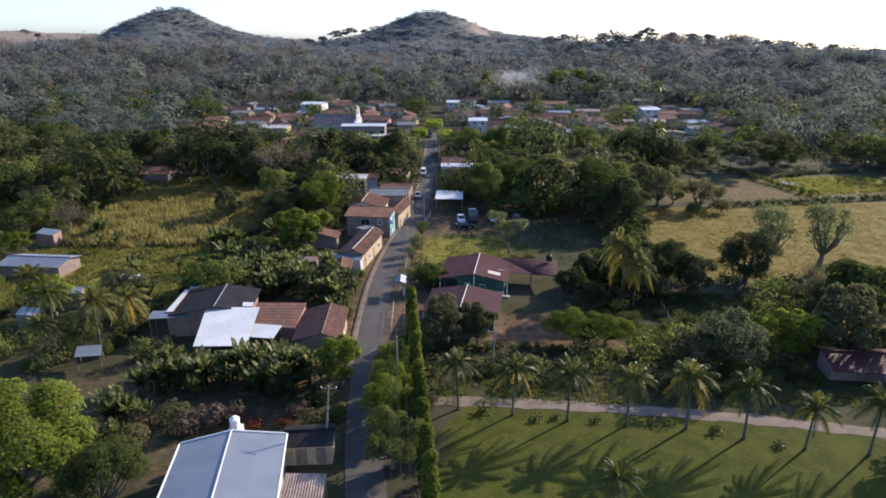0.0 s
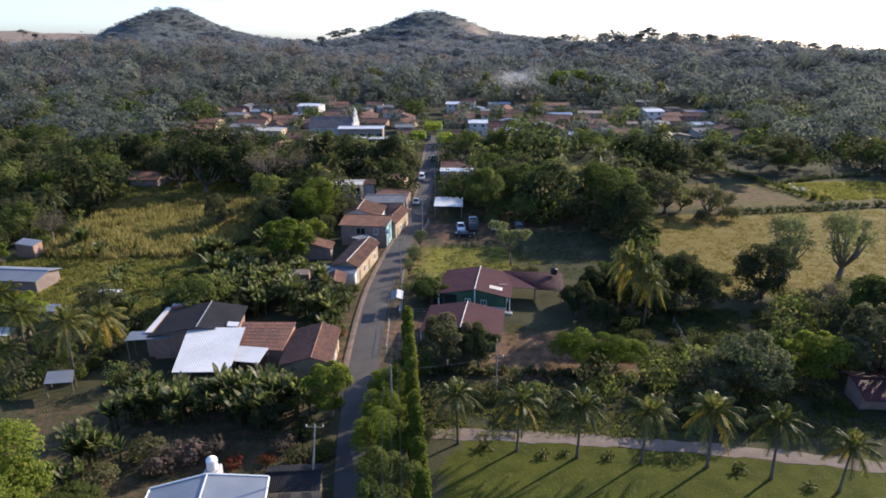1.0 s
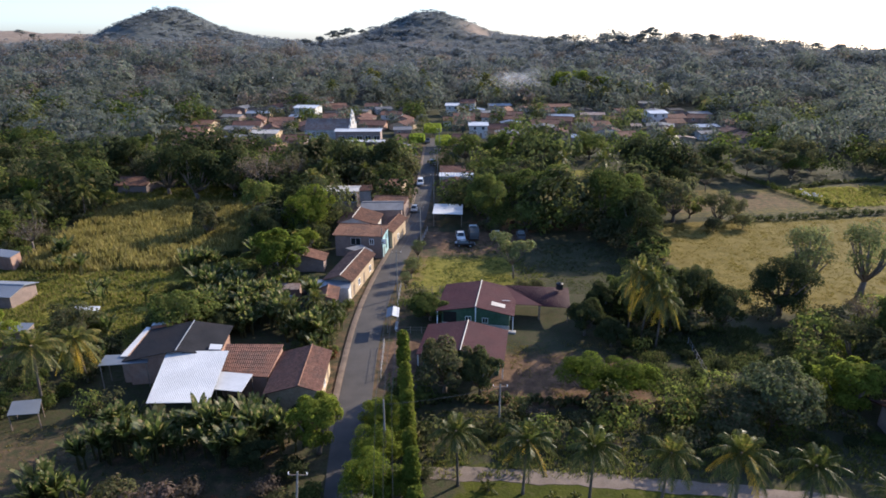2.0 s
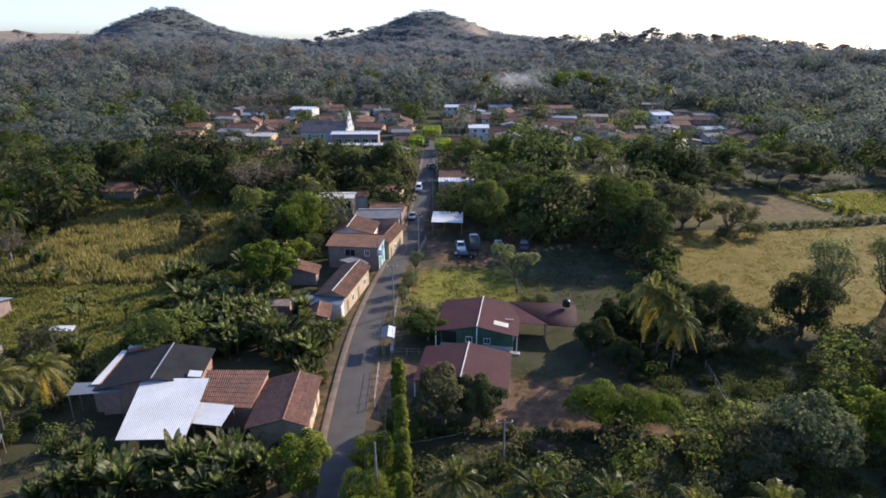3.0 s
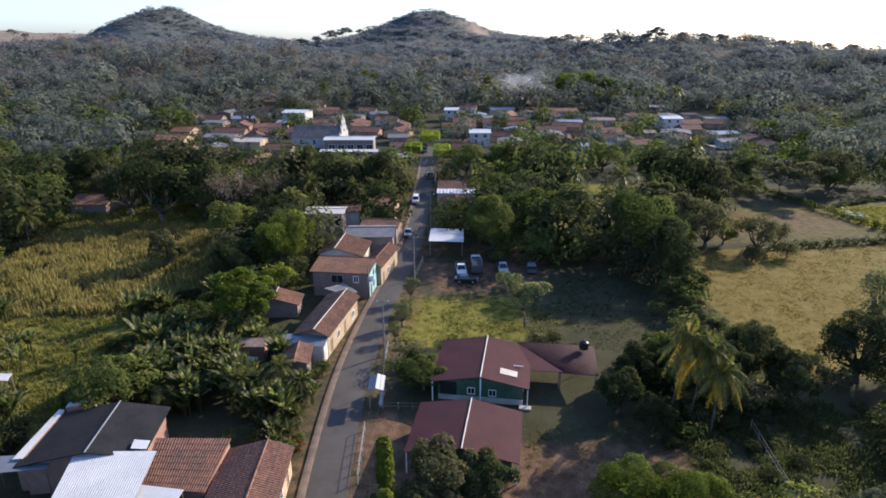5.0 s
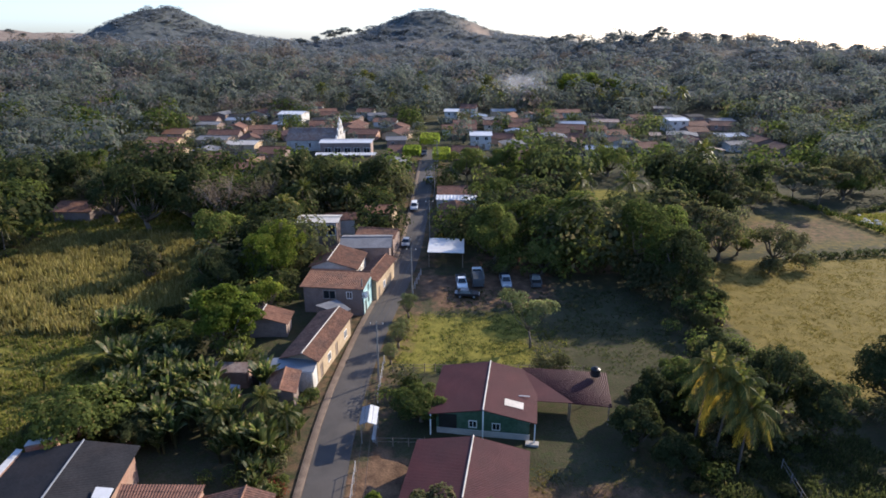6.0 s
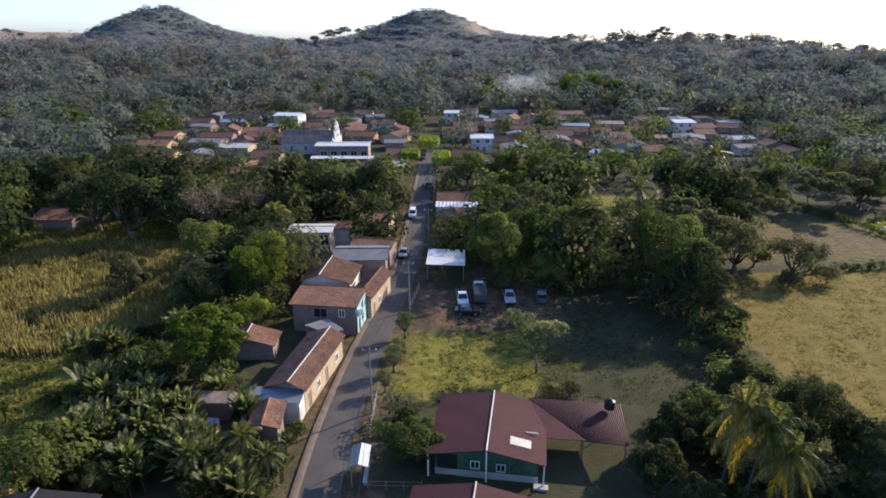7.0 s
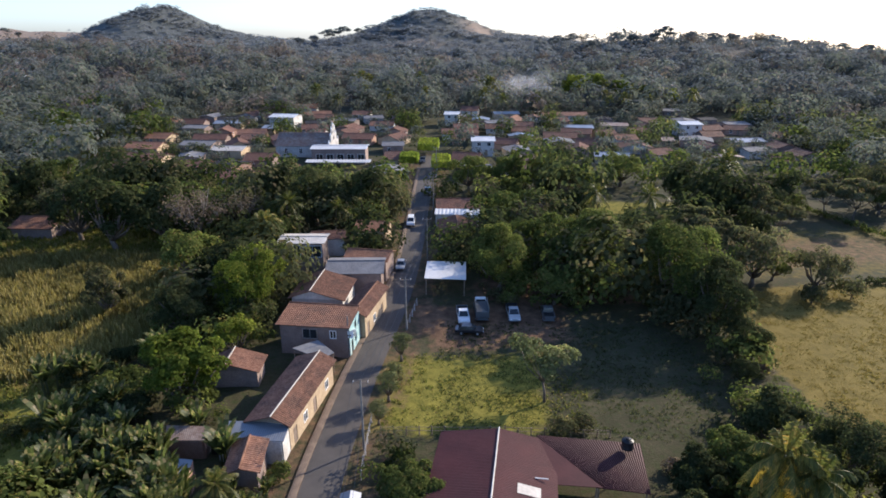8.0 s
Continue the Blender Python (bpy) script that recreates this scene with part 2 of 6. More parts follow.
LEAF_LEAFLESS = leafy("leaf_leafless", (0.088, 0.071, 0.064), (0.120, 0.097, 0.087), (0.090, 0.083, 0.066), 0.25, 0.45, 0.3, haze_sheen=0.25)
LEAF_FEATHER = leafy("leaf_feather", (0.085, 0.100, 0.045), (0.150, 0.165, 0.075), (0.18, 0.15, 0.08), 0.12, 0.5, 0.2)
LEAF_PALE = leafy("leaf_pale", (0.058, 0.070, 0.034), (0.118, 0.130, 0.068), (0.16, 0.15, 0.09), 0.2, 0.4, 0.2)
LEAF_CLIPPED = leafy("leaf_clipped", (0.095, 0.130, 0.018), (0.190, 0.225, 0.034), (0.20, 0.20, 0.04), 0.05, 0.5, 0.15)
LEAF_COLUMN = leafy("leaf_column", (0.078, 0.098, 0.016), (0.180, 0.195, 0.030), (0.20, 0.18, 0.04), 0.06, 0.5, 0.2)
TUFT = leafy("tuft", (0.098, 0.082, 0.024), (0.146, 0.116, 0.034), (0.17, 0.135, 0.05), 0.3, 0.45)
LEAF_RED = leafy("leaf_red", (0.07, 0.06, 0.025), (0.17, 0.035, 0.025), (0.2, 0.04, 0.03), 0.3)
REED = leafy("reed", (0.175, 0.142, 0.048), (0.280, 0.222, 0.082), (0.32, 0.25, 0.11), 0.4, 0.5)
GRASS = leafy("grass", (0.090, 0.098, 0.022), (0.150, 0.148, 0.040), (0.19, 0.155, 0.065), 0.3, 0.5)
STRAW = leafy("straw", (0.105, 0.090, 0.030), (0.150, 0.126, 0.044), (0.17, 0.14, 0.06), 0.4, 0.5)
BARK = worn("bark", (0.10, 0.075, 0.055), (0.18, 0.145, 0.11), (0.06, 0.05, 0.04), 0.6, 0.05)
PALM_BARK = worn("palm_bark", (0.085, 0.070, 0.054), (0.130, 0.108, 0.086), (0.06, 0.05, 0.04), 0.4, 0.05)
PALE_BARK = worn("pale_bark", (0.125, 0.105, 0.088), (0.195, 0.165, 0.140), (0.08, 0.068, 0.055), 0.5, 0.05)

ROOF_TILE = worn("clay_tile", (0.130, 0.062, 0.038), (0.250, 0.130, 0.080), (0.064, 0.046, 0.038), 0.8, 0.3, 0.85, 0, 0.02, 0.9, 0.2, mottle=0.42)
ROOF_TILE_OLD = worn("old_clay_tile", (0.102, 0.052, 0.037), (0.172, 0.088, 0.060), (0.056, 0.046, 0.040), 0.8, 0.3, 0.9, 0, 0.02, 0.9, 0.2, mottle=0.42)
ROOF_RED = worn("red_painted_sheet", (0.053, 0.019, 0.019), (0.076, 0.027, 0.026), (0.047, 0.026, 0.024), 3.0, 0.3, 0.6, 0, 0.006, 0.5, 0.06, 0.16, mottle=0.15)
ROOF_ZINC = worn("zinc_sheet", (0.215, 0.232, 0.255), (0.265, 0.280, 0.300), (0.20, 0.20, 0.20), 3.0, 0.3, 0.40, 0.4, 0.002, 0.3, mottle=0.07)
ROOF_BEIGE = worn("beige_sheet", (0.42, 0.39, 0.34), (0.50, 0.47, 0.42), (0.32, 0.28, 0.23), 1.5, 0.3, 0.6, 0.1, 0.004, 0.5)
ROOF_WHITE = worn("white_sheet", (0.48, 0.485, 0.485), (0.56, 0.56, 0.555), (0.37, 0.36, 0.34), 2.5, 0.4, 0.45, 0.0, 0.004, 0.35, 0.05, mottle=0.12)
ROOF_GREY = worn("fibre_cement", (0.120, 0.122, 0.130), (0.175, 0.176, 0.184), (0.11, 0.108, 0.105), 1.6, 0.25, 0.85, 0, 0.01, 0.7)
ROOF_DARK = worn("weathered_sheet", (0.017, 0.017, 0.019), (0.030, 0.029, 0.031), (0.036, 0.027, 0.023), 1.8, 0.25, 0.75, 0.0, 0.008, 0.6, spec=0.12)
ROOF_RUST = worn("rusty_sheet", (0.16, 0.115, 0.095), (0.27, 0.22, 0.19), (0.15, 0.07, 0.04), 0.8, 0.2, 0.7, 0.2, 0.008, 0.8)
PLASTER = worn("white_plaster", (0.38, 0.365, 0.34), (0.50, 0.485, 0.455), (0.22, 0.195, 0.165), 1.1, 0.2, 0.9, 0, 0.006, 0.75, 0.25)
PLASTER_CREAM = worn("cream_plaster", (0.34, 0.255, 0.162), (0.45, 0.355, 0.232), (0.20, 0.145, 0.10), 1.1, 0.2, 0.9, 0, 0.006, 0.7, 0.2)
PLASTER_PINK = worn("pink_plaster", (0.20, 0.155, 0.135), (0.27, 0.205, 0.175), (0.14, 0.11, 0.095), 1.0, 0.2, 0.9, 0, 0.006, 0.6, 0.2)
PLASTER_BLUE = worn("turquoise_plaster", (0.25, 0.40, 0.41), (0.36, 0.52, 0.52), (0.38, 0.37, 0.34), 0.7, 0.2, 0.9, 0, 0.006, 0.7)
PLASTER_GREEN = worn("dark_green_paint", (0.035, 0.075, 0.045), (0.065, 0.120, 0.075), (0.11, 0.15, 0.12), 0.5, 0.2, 0.7, 0, 0.006, 0.7)
BRICK_WALL = worn("brick_wall", (0.25, 0.15, 0.11), (0.34, 0.21, 0.15), (0.33, 0.28, 0.23), 0.8, 0.12, 0.9, 0, 0.01, 0.6)
CONCRETE = worn("concrete", (0.34, 0.33, 0.31), (0.44, 0.42, 0.40), (0.22, 0.205, 0.19), 1.2, 0.12, 0.9, 0, 0.008, 0.6)
PAVING = worn("dusty_paving", (0.125, 0.092, 0.068), (0.185, 0.140, 0.104), (0.09, 0.066, 0.05), 1.0, 0.12, 0.9, 0, 0.01, 0.7, 0.0)
ASPHALT = worn("asphalt", (0.058, 0.053, 0.049), (0.084, 0.076, 0.069), (0.108, 0.093, 0.078), 2.2, 0.06, 0.85, 0, 0.006, 0.5, 0.0)
DIRT = worn("dirt_track", (0.15, 0.118, 0.092), (0.215, 0.170, 0.136), (0.11, 0.085, 0.065), 1.8, 0.15, 0.95, 0, 0.02, 0.6, 0.0)
WOOD = worn("weathered_wood", (0.16, 0.12, 0.09), (0.26, 0.21, 0.17), (0.10, 0.08, 0.06), 0.5, 0.05, 0.9, 0, 0.006)
# near-black paint that stands in for the shade inside an opening
DOORWAY_SHADE = worn("doorway_shade", (0.018, 0.017, 0.016), (0.026, 0.025, 0.023), (0.02, 0.02, 0.02), 1.0, 0.2, 0.9, 0, 0)
WHITE_PAINT = worn("white_paint", (0.78, 0.78, 0.76), (0.84, 0.84, 0.82), (0.6, 0.58, 0.54), 0.8, 0.1, 0.5, 0, 0.003, 0.3)
BLACK_PLASTIC = worn("black_plastic", (0.015, 0.015, 0.016), (0.022, 0.022, 0.022), (0.03, 0.03, 0.03), 0.5, 0.1, 0.4, 0, 0)
POLE_GREY = worn("pole_grey", (0.16, 0.15, 0.14), (0.23, 0.22, 0.20), (0.11, 0.10, 0.09), 0.6, 0.08, 0.9, 0, 0.004)
STEEL = worn("galvanised_steel", (0.42, 0.43, 0.44), (0.52, 0.53, 0.54), (0.3, 0.28, 0.26), 0.4, 0.1, 0.4, 0.7, 0.002)


def glass(name, tint):
    m, nt, b = material(name, 0.08, 0.0, 0.6)
    b.inputs["Base Color"].default_value = (*tint, 1)
    return m


PANE = glass("window_glass", (0.02, 0.025, 0.03))


# ---- the ground: one sheet to the horizon ----
def graded(inner0, inner1, step, end0, end1, grow=1.13):
    out = list(np.arange(inner0, inner1 + 0.01, step))
    s = step
    while out[-1] < end1:
        s *= grow
        out.append(out[-1] + s)
    s = step
    while out[0] > end0:
        s *= grow
        out.insert(0, out[0] - s)
    return np.array(out)


gx, gy = graded(-116, 130, 2.0, -3200, 3200, 1.06), graded(30, 210, 2.0, -900, 4200, 1.022)
GX, GY = np.meshgrid(gx, gy)
GZ = lie(GX, GY) + 0.10 * waves(GX, GY, 2.2, 3.0) * (np.abs(GX - road_x(GY)) > 5.5) * smooth(0, 1.5, np.abs(GX - road_x(GY)) - 5.5)
near_lawn = zone(GX, GY, 28, 42, 31, 22.5, -7, 1.0)
GZ = np.where(near_lawn > 0.2, lie(GX, GY) + 0.02 * waves(GX, GY, 2.5), GZ)
GZ = GZ - 0.06 * (np.abs(GX - road_x(GY)) < 6.0) * (GY < 330)
ground_me = bpy.data.meshes.new("ground")
nx, ny = len(gx), len(gy)
k = np.arange(nx * ny).reshape(ny, nx)
faces = np.stack([k[:-1, :-1], k[:-1, 1:], k[1:, 1:], k[1:, :-1]], -1).reshape(-1, 4)
ground_me.from_pydata(np.stack([GX, GY, GZ], -1).reshape(-1, 3).tolist(), [], faces.tolist())
ground_me.polygons.foreach_set("use_smooth", [True] * len(ground_me.polygons))
lawn = near_lawn
# first zone, the left yard: soil share lowered to paint in tree shade
soil = np.clip(0.40 * zone(GX, GY, -36, 62, 19, 13, 0, 4) + zone(GX, GY, 7, 144, 11, 7, 8, 3) + 0.9 * zone(GX, GY, 15, 86, 11, 7, 0, 3)
               + 0.5 * zone(GX, GY, 75, 179, 22, 9, 10, 4) + zone(GX, GY, 20, 158, 16, 5, 0, 4) + zone(GX, GY, -6.6, 91.5, 2.4, 6.0, 4, 1.5) + 0.45 * (np.abs(GX - road_x(GY)) < 7) * (GY < 272) * (GY > 75), 0, 1)
straw = np.clip(zone(GX, GY, 92, 139, 48, 26, 8, 2) + zone(GX, GY, -68, 147, 21, 24, 4, 4) + 0.5 * zone(GX, GY, 95, 183, 40, 14, 8, 4)
                , 0, 1)
green = np.clip(zone(GX, GY, 118, 187, 18, 9, 10, 2) + zone(GX, GY, -84, 178, 28, 9, 0, 4) + zone(GX, GY, -67, 111, 25, 17, 0, 5) + 0.9 * zone(GX, GY, 1, 125, 11, 9, 0, 3)
                + zone(GX, GY, 45, 200, 12, 14, 0, 4), 0, 1)
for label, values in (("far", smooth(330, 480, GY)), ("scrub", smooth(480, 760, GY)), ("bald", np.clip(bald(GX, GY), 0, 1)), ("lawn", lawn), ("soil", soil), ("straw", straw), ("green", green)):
    ground_me.attributes.new(label, "FLOAT", "POINT").data.foreach_set("value", values.astype(np.float32).ravel())


def ground_material():
    m, nt, b = material("ground", 0.95, 0, 0.1)
    where = nt.nodes.new("ShaderNodeNewGeometry").outputs["Position"]

    def mask(name):
        a = nt.nodes.new("ShaderNodeAttribute")
        a.attribute_name = name
        add = nt.nodes.new("ShaderNodeMath")
        add.operation = "MULTIPLY_ADD"
        nt.links.new(noise_at(nt, where, 1.3, 5, 0.2, 0.8), add.inputs[0])
        add.inputs[1].default_value = 0.7
        nt.links.new(a.outputs["Fac"], add.inputs[2])
        r = nt.nodes.new("ShaderNodeMapRange")
        r.inputs[1].default_value, r.inputs[2].default_value = 0.65, 1.05
        nt.links.new(add.outputs[0], r.inputs[0])
        return r.outputs[0]

    c = mix(nt, noise_at(nt, where, 6.0, 6), (0.052, 0.050, 0.027), (0.088, 0.078, 0.044))
    c = mix(nt, noise_at(nt, where, 0.8, 4, 0.45, 0.75), c, (0.048, 0.062, 0.022))
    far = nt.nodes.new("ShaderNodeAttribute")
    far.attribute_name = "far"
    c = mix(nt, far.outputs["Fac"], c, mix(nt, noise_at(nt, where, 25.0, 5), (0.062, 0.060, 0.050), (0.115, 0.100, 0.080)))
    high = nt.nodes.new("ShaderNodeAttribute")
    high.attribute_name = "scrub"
    # upper slopes turn blue-grey with distance: haze painted into the scrub colour
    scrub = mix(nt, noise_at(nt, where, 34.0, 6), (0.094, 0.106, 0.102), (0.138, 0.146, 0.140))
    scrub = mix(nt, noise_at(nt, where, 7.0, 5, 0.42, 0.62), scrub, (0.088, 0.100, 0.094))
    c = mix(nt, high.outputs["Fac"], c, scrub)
    open_hill = nt.nodes.new("ShaderNodeAttribute")
    open_hill.attribute_name = "bald"
    c = mix(nt, open_hill.outputs["Fac"], c, mix(nt, noise_at(nt, where, 12.0, 6), (0.225, 0.175, 0.135), (0.300, 0.245, 0.190)))
    c = mix(nt, mask("green"), c, mix(nt, noise_at(nt, where, 1.5, 5), (0.150, 0.142, 0.026), (0.245, 0.216, 0.040)))
    c = mix(nt, mask("straw"), c, mix(nt, noise_at(nt, where, 2.2, 6), (0.150, 0.118, 0.028), (0.210, 0.162, 0.042)))
    c = mix(nt, mask("soil"), c, mix(nt, noise_at(nt, where, 1.6, 6), (0.105, 0.066, 0.042), (0.215, 0.135, 0.080)))
    lawn_c = mix(nt, noise_at(nt, where, 3.0, 5), (0.050, 0.061, 0.008), (0.084, 0.090, 0.012))
    lawn_c = mix(nt, noise_at(nt, where, 0.7, 5, 0.55, 0.8), lawn_c, (0.120, 0.105, 0.040))
    c = mix(nt, mask("lawn"), c, lawn_c)
    g = noise_at(nt, where, 0.25, 4, 0.3, 0.7)
    c = mix(nt, 0.35, c, mix(nt, g, (0, 0, 0), c, "MIX"))
    nt.links.new(c, b.inputs["Base Color"])
    bp = node(nt, "ShaderNodeBump", Strength=0.35, Distance=0.08)
    nt.links.new(g, bp.inputs["Height"])
    nt.links.new(bp.outputs[0], b.inputs["Normal"])
    return m


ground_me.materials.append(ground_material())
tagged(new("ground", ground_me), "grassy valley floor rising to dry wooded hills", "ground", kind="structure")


def ribbon(name, centre, half_left, half_right, y0, y1, step, lift, mat_, label, category, edge=0.0, parent=None):
    """A strip along y (a road or track) that follows the ground, with a skirt at its edges."""
    bm = bmesh.new()
    rows = []
    for y in np.arange(y0, y1 + 0.01, step):
        x = float(centre(y))
        wl, wr = half_left + edge * math.sin(y * 1.7) * math.sin(y * 0.6), half_right + edge * math.sin(y * 1.3 + 1)
        row = []
        for u in (-wl, -wl, -wl / 2, 0, wr / 2, wr, wr):
            row.append([x + u, y, lie1(x, y) + lift + 0.05 * (1 - (u / max(wl, wr)) ** 2)])
        row[0][2] -= 0.3 + lift
        row[-1][2] -= 0.3 + lift
        rows.append([bm.verts.new(p) for p in row])
    for r, s in zip(rows, rows[1:]):
        for i in range(6):
            bm.faces.new((r[i], r[i + 1], s[i + 1], s[i]))
    ob = part(name, bm, mat_, parent)
    return tagged(ob, label, category, kind="structure")


ribbon("road", lambda y: road_x(y), 2.12, 2.12, -60, 268, 2.0, 0.02, ASPHALT, "worn grey asphalt village road", "road")
ribbon("pavement", lambda y: road_x(y) - 2.56, 0.42, 0.42, 72, 250, 2.0, 0.14, PAVING, "narrow raised dusty concrete pavement with kerb", "pavement")


# ---- houses ----
def wall_run(bm, a, b, z0, z1, thick, openings=()):
    """An upright wall from a to b (plan), with rectangular openings (start, end, sill, head) that go through it."""
    a, b = Vector((*a, 0)), Vector((*b, 0))
    d = (b - a).normalized()
    n = Vector((-d.y, d.x, 0)) * thick
    length = (b - a).length
    cuts = sorted({0.0, length, *[v for o in openings for v in o[:2]]})
    levels = sorted({z0, z1, *[v for o in openings for v in o[2:4] if z0 < v < z1]})
    for s, e in zip(cuts, cuts[1:]):
        for lo, hi in zip(levels, levels[1:]):
            if any(o[0] <= s + 1e-6 and o[1] >= e - 1e-6 and o[2] <= lo + 1e-6 and o[3] >= hi - 1e-6 for o in openings):
                continue
            c = [a + d * s, a + d * e, a + d * e + n, a + d * s + n]
            vs = [bm.verts.new((p.x, p.y, z)) for z in (lo, hi) for p in c]
            for f in ((3, 2, 1, 0), (4, 5, 6, 7), (0, 1, 5, 4), (1, 2, 6, 5), (2, 3, 7, 6), (3, 0, 4, 7)):
                bm.faces.new([vs[i] for i in f])
    bmesh.ops.remove_doubles(bm, verts=bm.verts, dist=1e-4)


def fill_opening(parent, a, b, o, thick, kind, frame_mat=None):
    """A window or a door in the opening o of the wall from a to b."""
    a, b = Vector((*a, 0)), Vector((*b, 0))
    d = (b - a).normalized()
    n = Vector((-d.y, d.x, 0))
    w = thing(kind, 0, 0, 0)
    w.parent = parent
    w.matrix_basis = Matrix.Translation(a + d * o[0]) @ Matrix(((d.x, n.x, 0, 0), (d.y, n.y, 0, 0), (0, 0, 1, 0), (0, 0, 0, 1)))
    wide, lo, hi = o[1] - o[0], o[2], o[3]
    if kind == "window":
        bm, e = bmesh.new(), 0.09
        for x0, z0, x1, z1 in ((-e, lo - e, wide + e, lo), (-e, hi, wide + e, hi + e), (-e, lo, 0, hi), (wide, lo, wide + e, hi), (wide / 2 - 0.03, lo, wide / 2 + 0.03, hi)):
            box(bm, x0, -0.05, z0, x1, 0.06, z1)
        part("frame", bm, frame_mat or WHITE_PAINT, w)
        bm = bmesh.new()
        box(bm, 0.0, 0.07, lo, wide, 0.09, hi)
        part("pane", bm, PANE, w)
    else:
        bm = bmesh.new()
        box(bm, 0.02, 0.06, lo, wide - 0.02, 0.11, hi - 0.02)
        for z in (lo + 0.25, (lo + hi) / 2 + 0.1):
            box(bm, 0.15, 0.03, z, wide - 0.15, 0.06, z + (hi - lo) * 0.32)
        part("leaf", bm, frame_mat or WOOD, w)


def house(name, r0, r1, zr, wl, wr, zl, ze, roof, walls, label, group="", z0=None, style="tile", inset=(0.5, 0.5), overhang=0.45, holes=(), posts=(), category="house", ridge_mat=None, hip=0.0):
    """A house with a gabled roof. r0 to r1: the ridge on the plan; wl, wr: the roof's reach to its left and right; zr, zl, ze: heights of ridge and eaves over the ground.
    holes: (side, start, end, sill, head, kind), side 0 right, 1 far, 2 left, 3 near."""
    dx, dy = r1[0] - r0[0], r1[1] - r0[1]
    length, turn = math.hypot(dx, dy), math.degrees(math.atan2(dy, dx)) - 90
    base = lie1(*r0) if z0 is None else z0
    t = thing(name, r0[0], r0[1], base, turn, label, category, group)
    wave, pitch, courses, step = {"tile": (0.035, 0.30, max(4, round(max(wl, wr) / 0.5)), 0.03), "far_tile": (0.03, 0.7, 4, 0.03), "sheet": (0.012, 0.22, 1, 0), "far_sheet": (0.02, 0.6, 1, 0), "flat": (0, 1, 1, 0)}[style]
    for side, reach, ez in ((-1, wl, zl), (1, wr, ze)):
        if reach <= 0:
            continue
        bm = bmesh.new()
        slab(bm, (0, hip, zr), (0, length - hip, zr), (side * reach, length, ez), (side * reach, 0, ez), 0.09, wave, pitch, courses, step)
        part("roof_slope", bm, roof, t)
    bm = bmesh.new()
    if ridge_mat:
        tube(bm, [(0, -0.05, zr + 0.06), (0, length / 2, zr + 0.07), (0, length + 0.05, zr + 0.06)], [0.09] * 3, 6)
        part("ridge_cap", bm, ridge_mat, t)
    elif wl > 0 and wr > 0:
        tube(bm, [(0, 0, zr + 0.03), (0, length * 0.3, zr + 0.04), (0, length * 0.7, zr + 0.02), (0, length, zr + 0.04)], [0.12] * 4, 6)
        part("ridge_cap", bm, roof, t)
    else:
        bm.free()
    xl, xr = (-wl + overhang if wl > 0 else 0.1), (wr - overhang if wr > 0 else -0.1)
    y0, y1, th, low = inset[0], length - inset[1], 0.18, -0.5

    def under(x):
        return zr - 0.14 + (zl - zr) * x / -wl if x < 0 else zr - 0.14 + (ze - zr) * x / max(wr, 0.01)

    tops = {0: under(xr), 1: min(under(xl), under(xr)), 2: under(xl), 3: min(under(xl), under(xr))}
    ends = {0: ((xr, y0), (xr, y1)), 1: ((xr, y1), (xl, y1)), 2: ((xl, y1), (xl, y0)), 3: ((xl, y0), (xr, y0))}
    for side in range(4):
        mine = [h[1:5] for h in holes if h[0] == side]
        a, b = ends[side]
        if side in (1, 3):
            a, b = ((a[0] - th, a[1]), (b[0] + th, b[1])) if side == 1 else ((a[0] + th, a[1]), (b[0] - th, b[1]))
        bm = bmesh.new()
        wall_run(bm, a, b, low, tops[side], th, mine)
        part("wall", bm, walls, t)
        for h in holes:
            if h[0] == side:
                fill_opening(t, a, b, h[1:5], th, h[5], h[6] if len(h) > 6 else None)
    for y in (y0, y1 - th):  # the gable ends above the eaves
        bm = bmesh.new()
        zb = tops[1]
        outline = [(xl, zb)] + ([(xl, under(xl))] if under(xl) > zb + 0.02 else []) + [(0, zr - 0.14)] + ([(xr, under(xr))] if under(xr) > zb + 0.02 else []) + [(xr, zb)]
        outline = [p for i, p in enumerate(outline) if i == 0 or (abs(p[0] - outline[i - 1][0]) + abs(p[1] - outline[i - 1][1])) > 0.02]
        if len(outline) > 2 and hip == 0:
            f = [bm.verts.new((x, y, z)) for x, z in outline]
            g = [bm.verts.new((x, y + th, z)) for x, z in outline]
            bm.faces.new(f), bm.faces.new(g[::-1])
            for i in range(len(f)):
                j = (i + 1) % len(f)
                bm.faces.new((f[j], f[i], g[i], g[j]))
            part("gable", bm, walls, t)
        else:
            bm.free()
    for px, py, pz in posts:
        bm = bmesh.new()
        box(bm, px - 0.07, py - 0.07, -0.3, px + 0.07, py + 0.07, pz)
        part("post", bm, WHITE_PAINT, t)
    return t


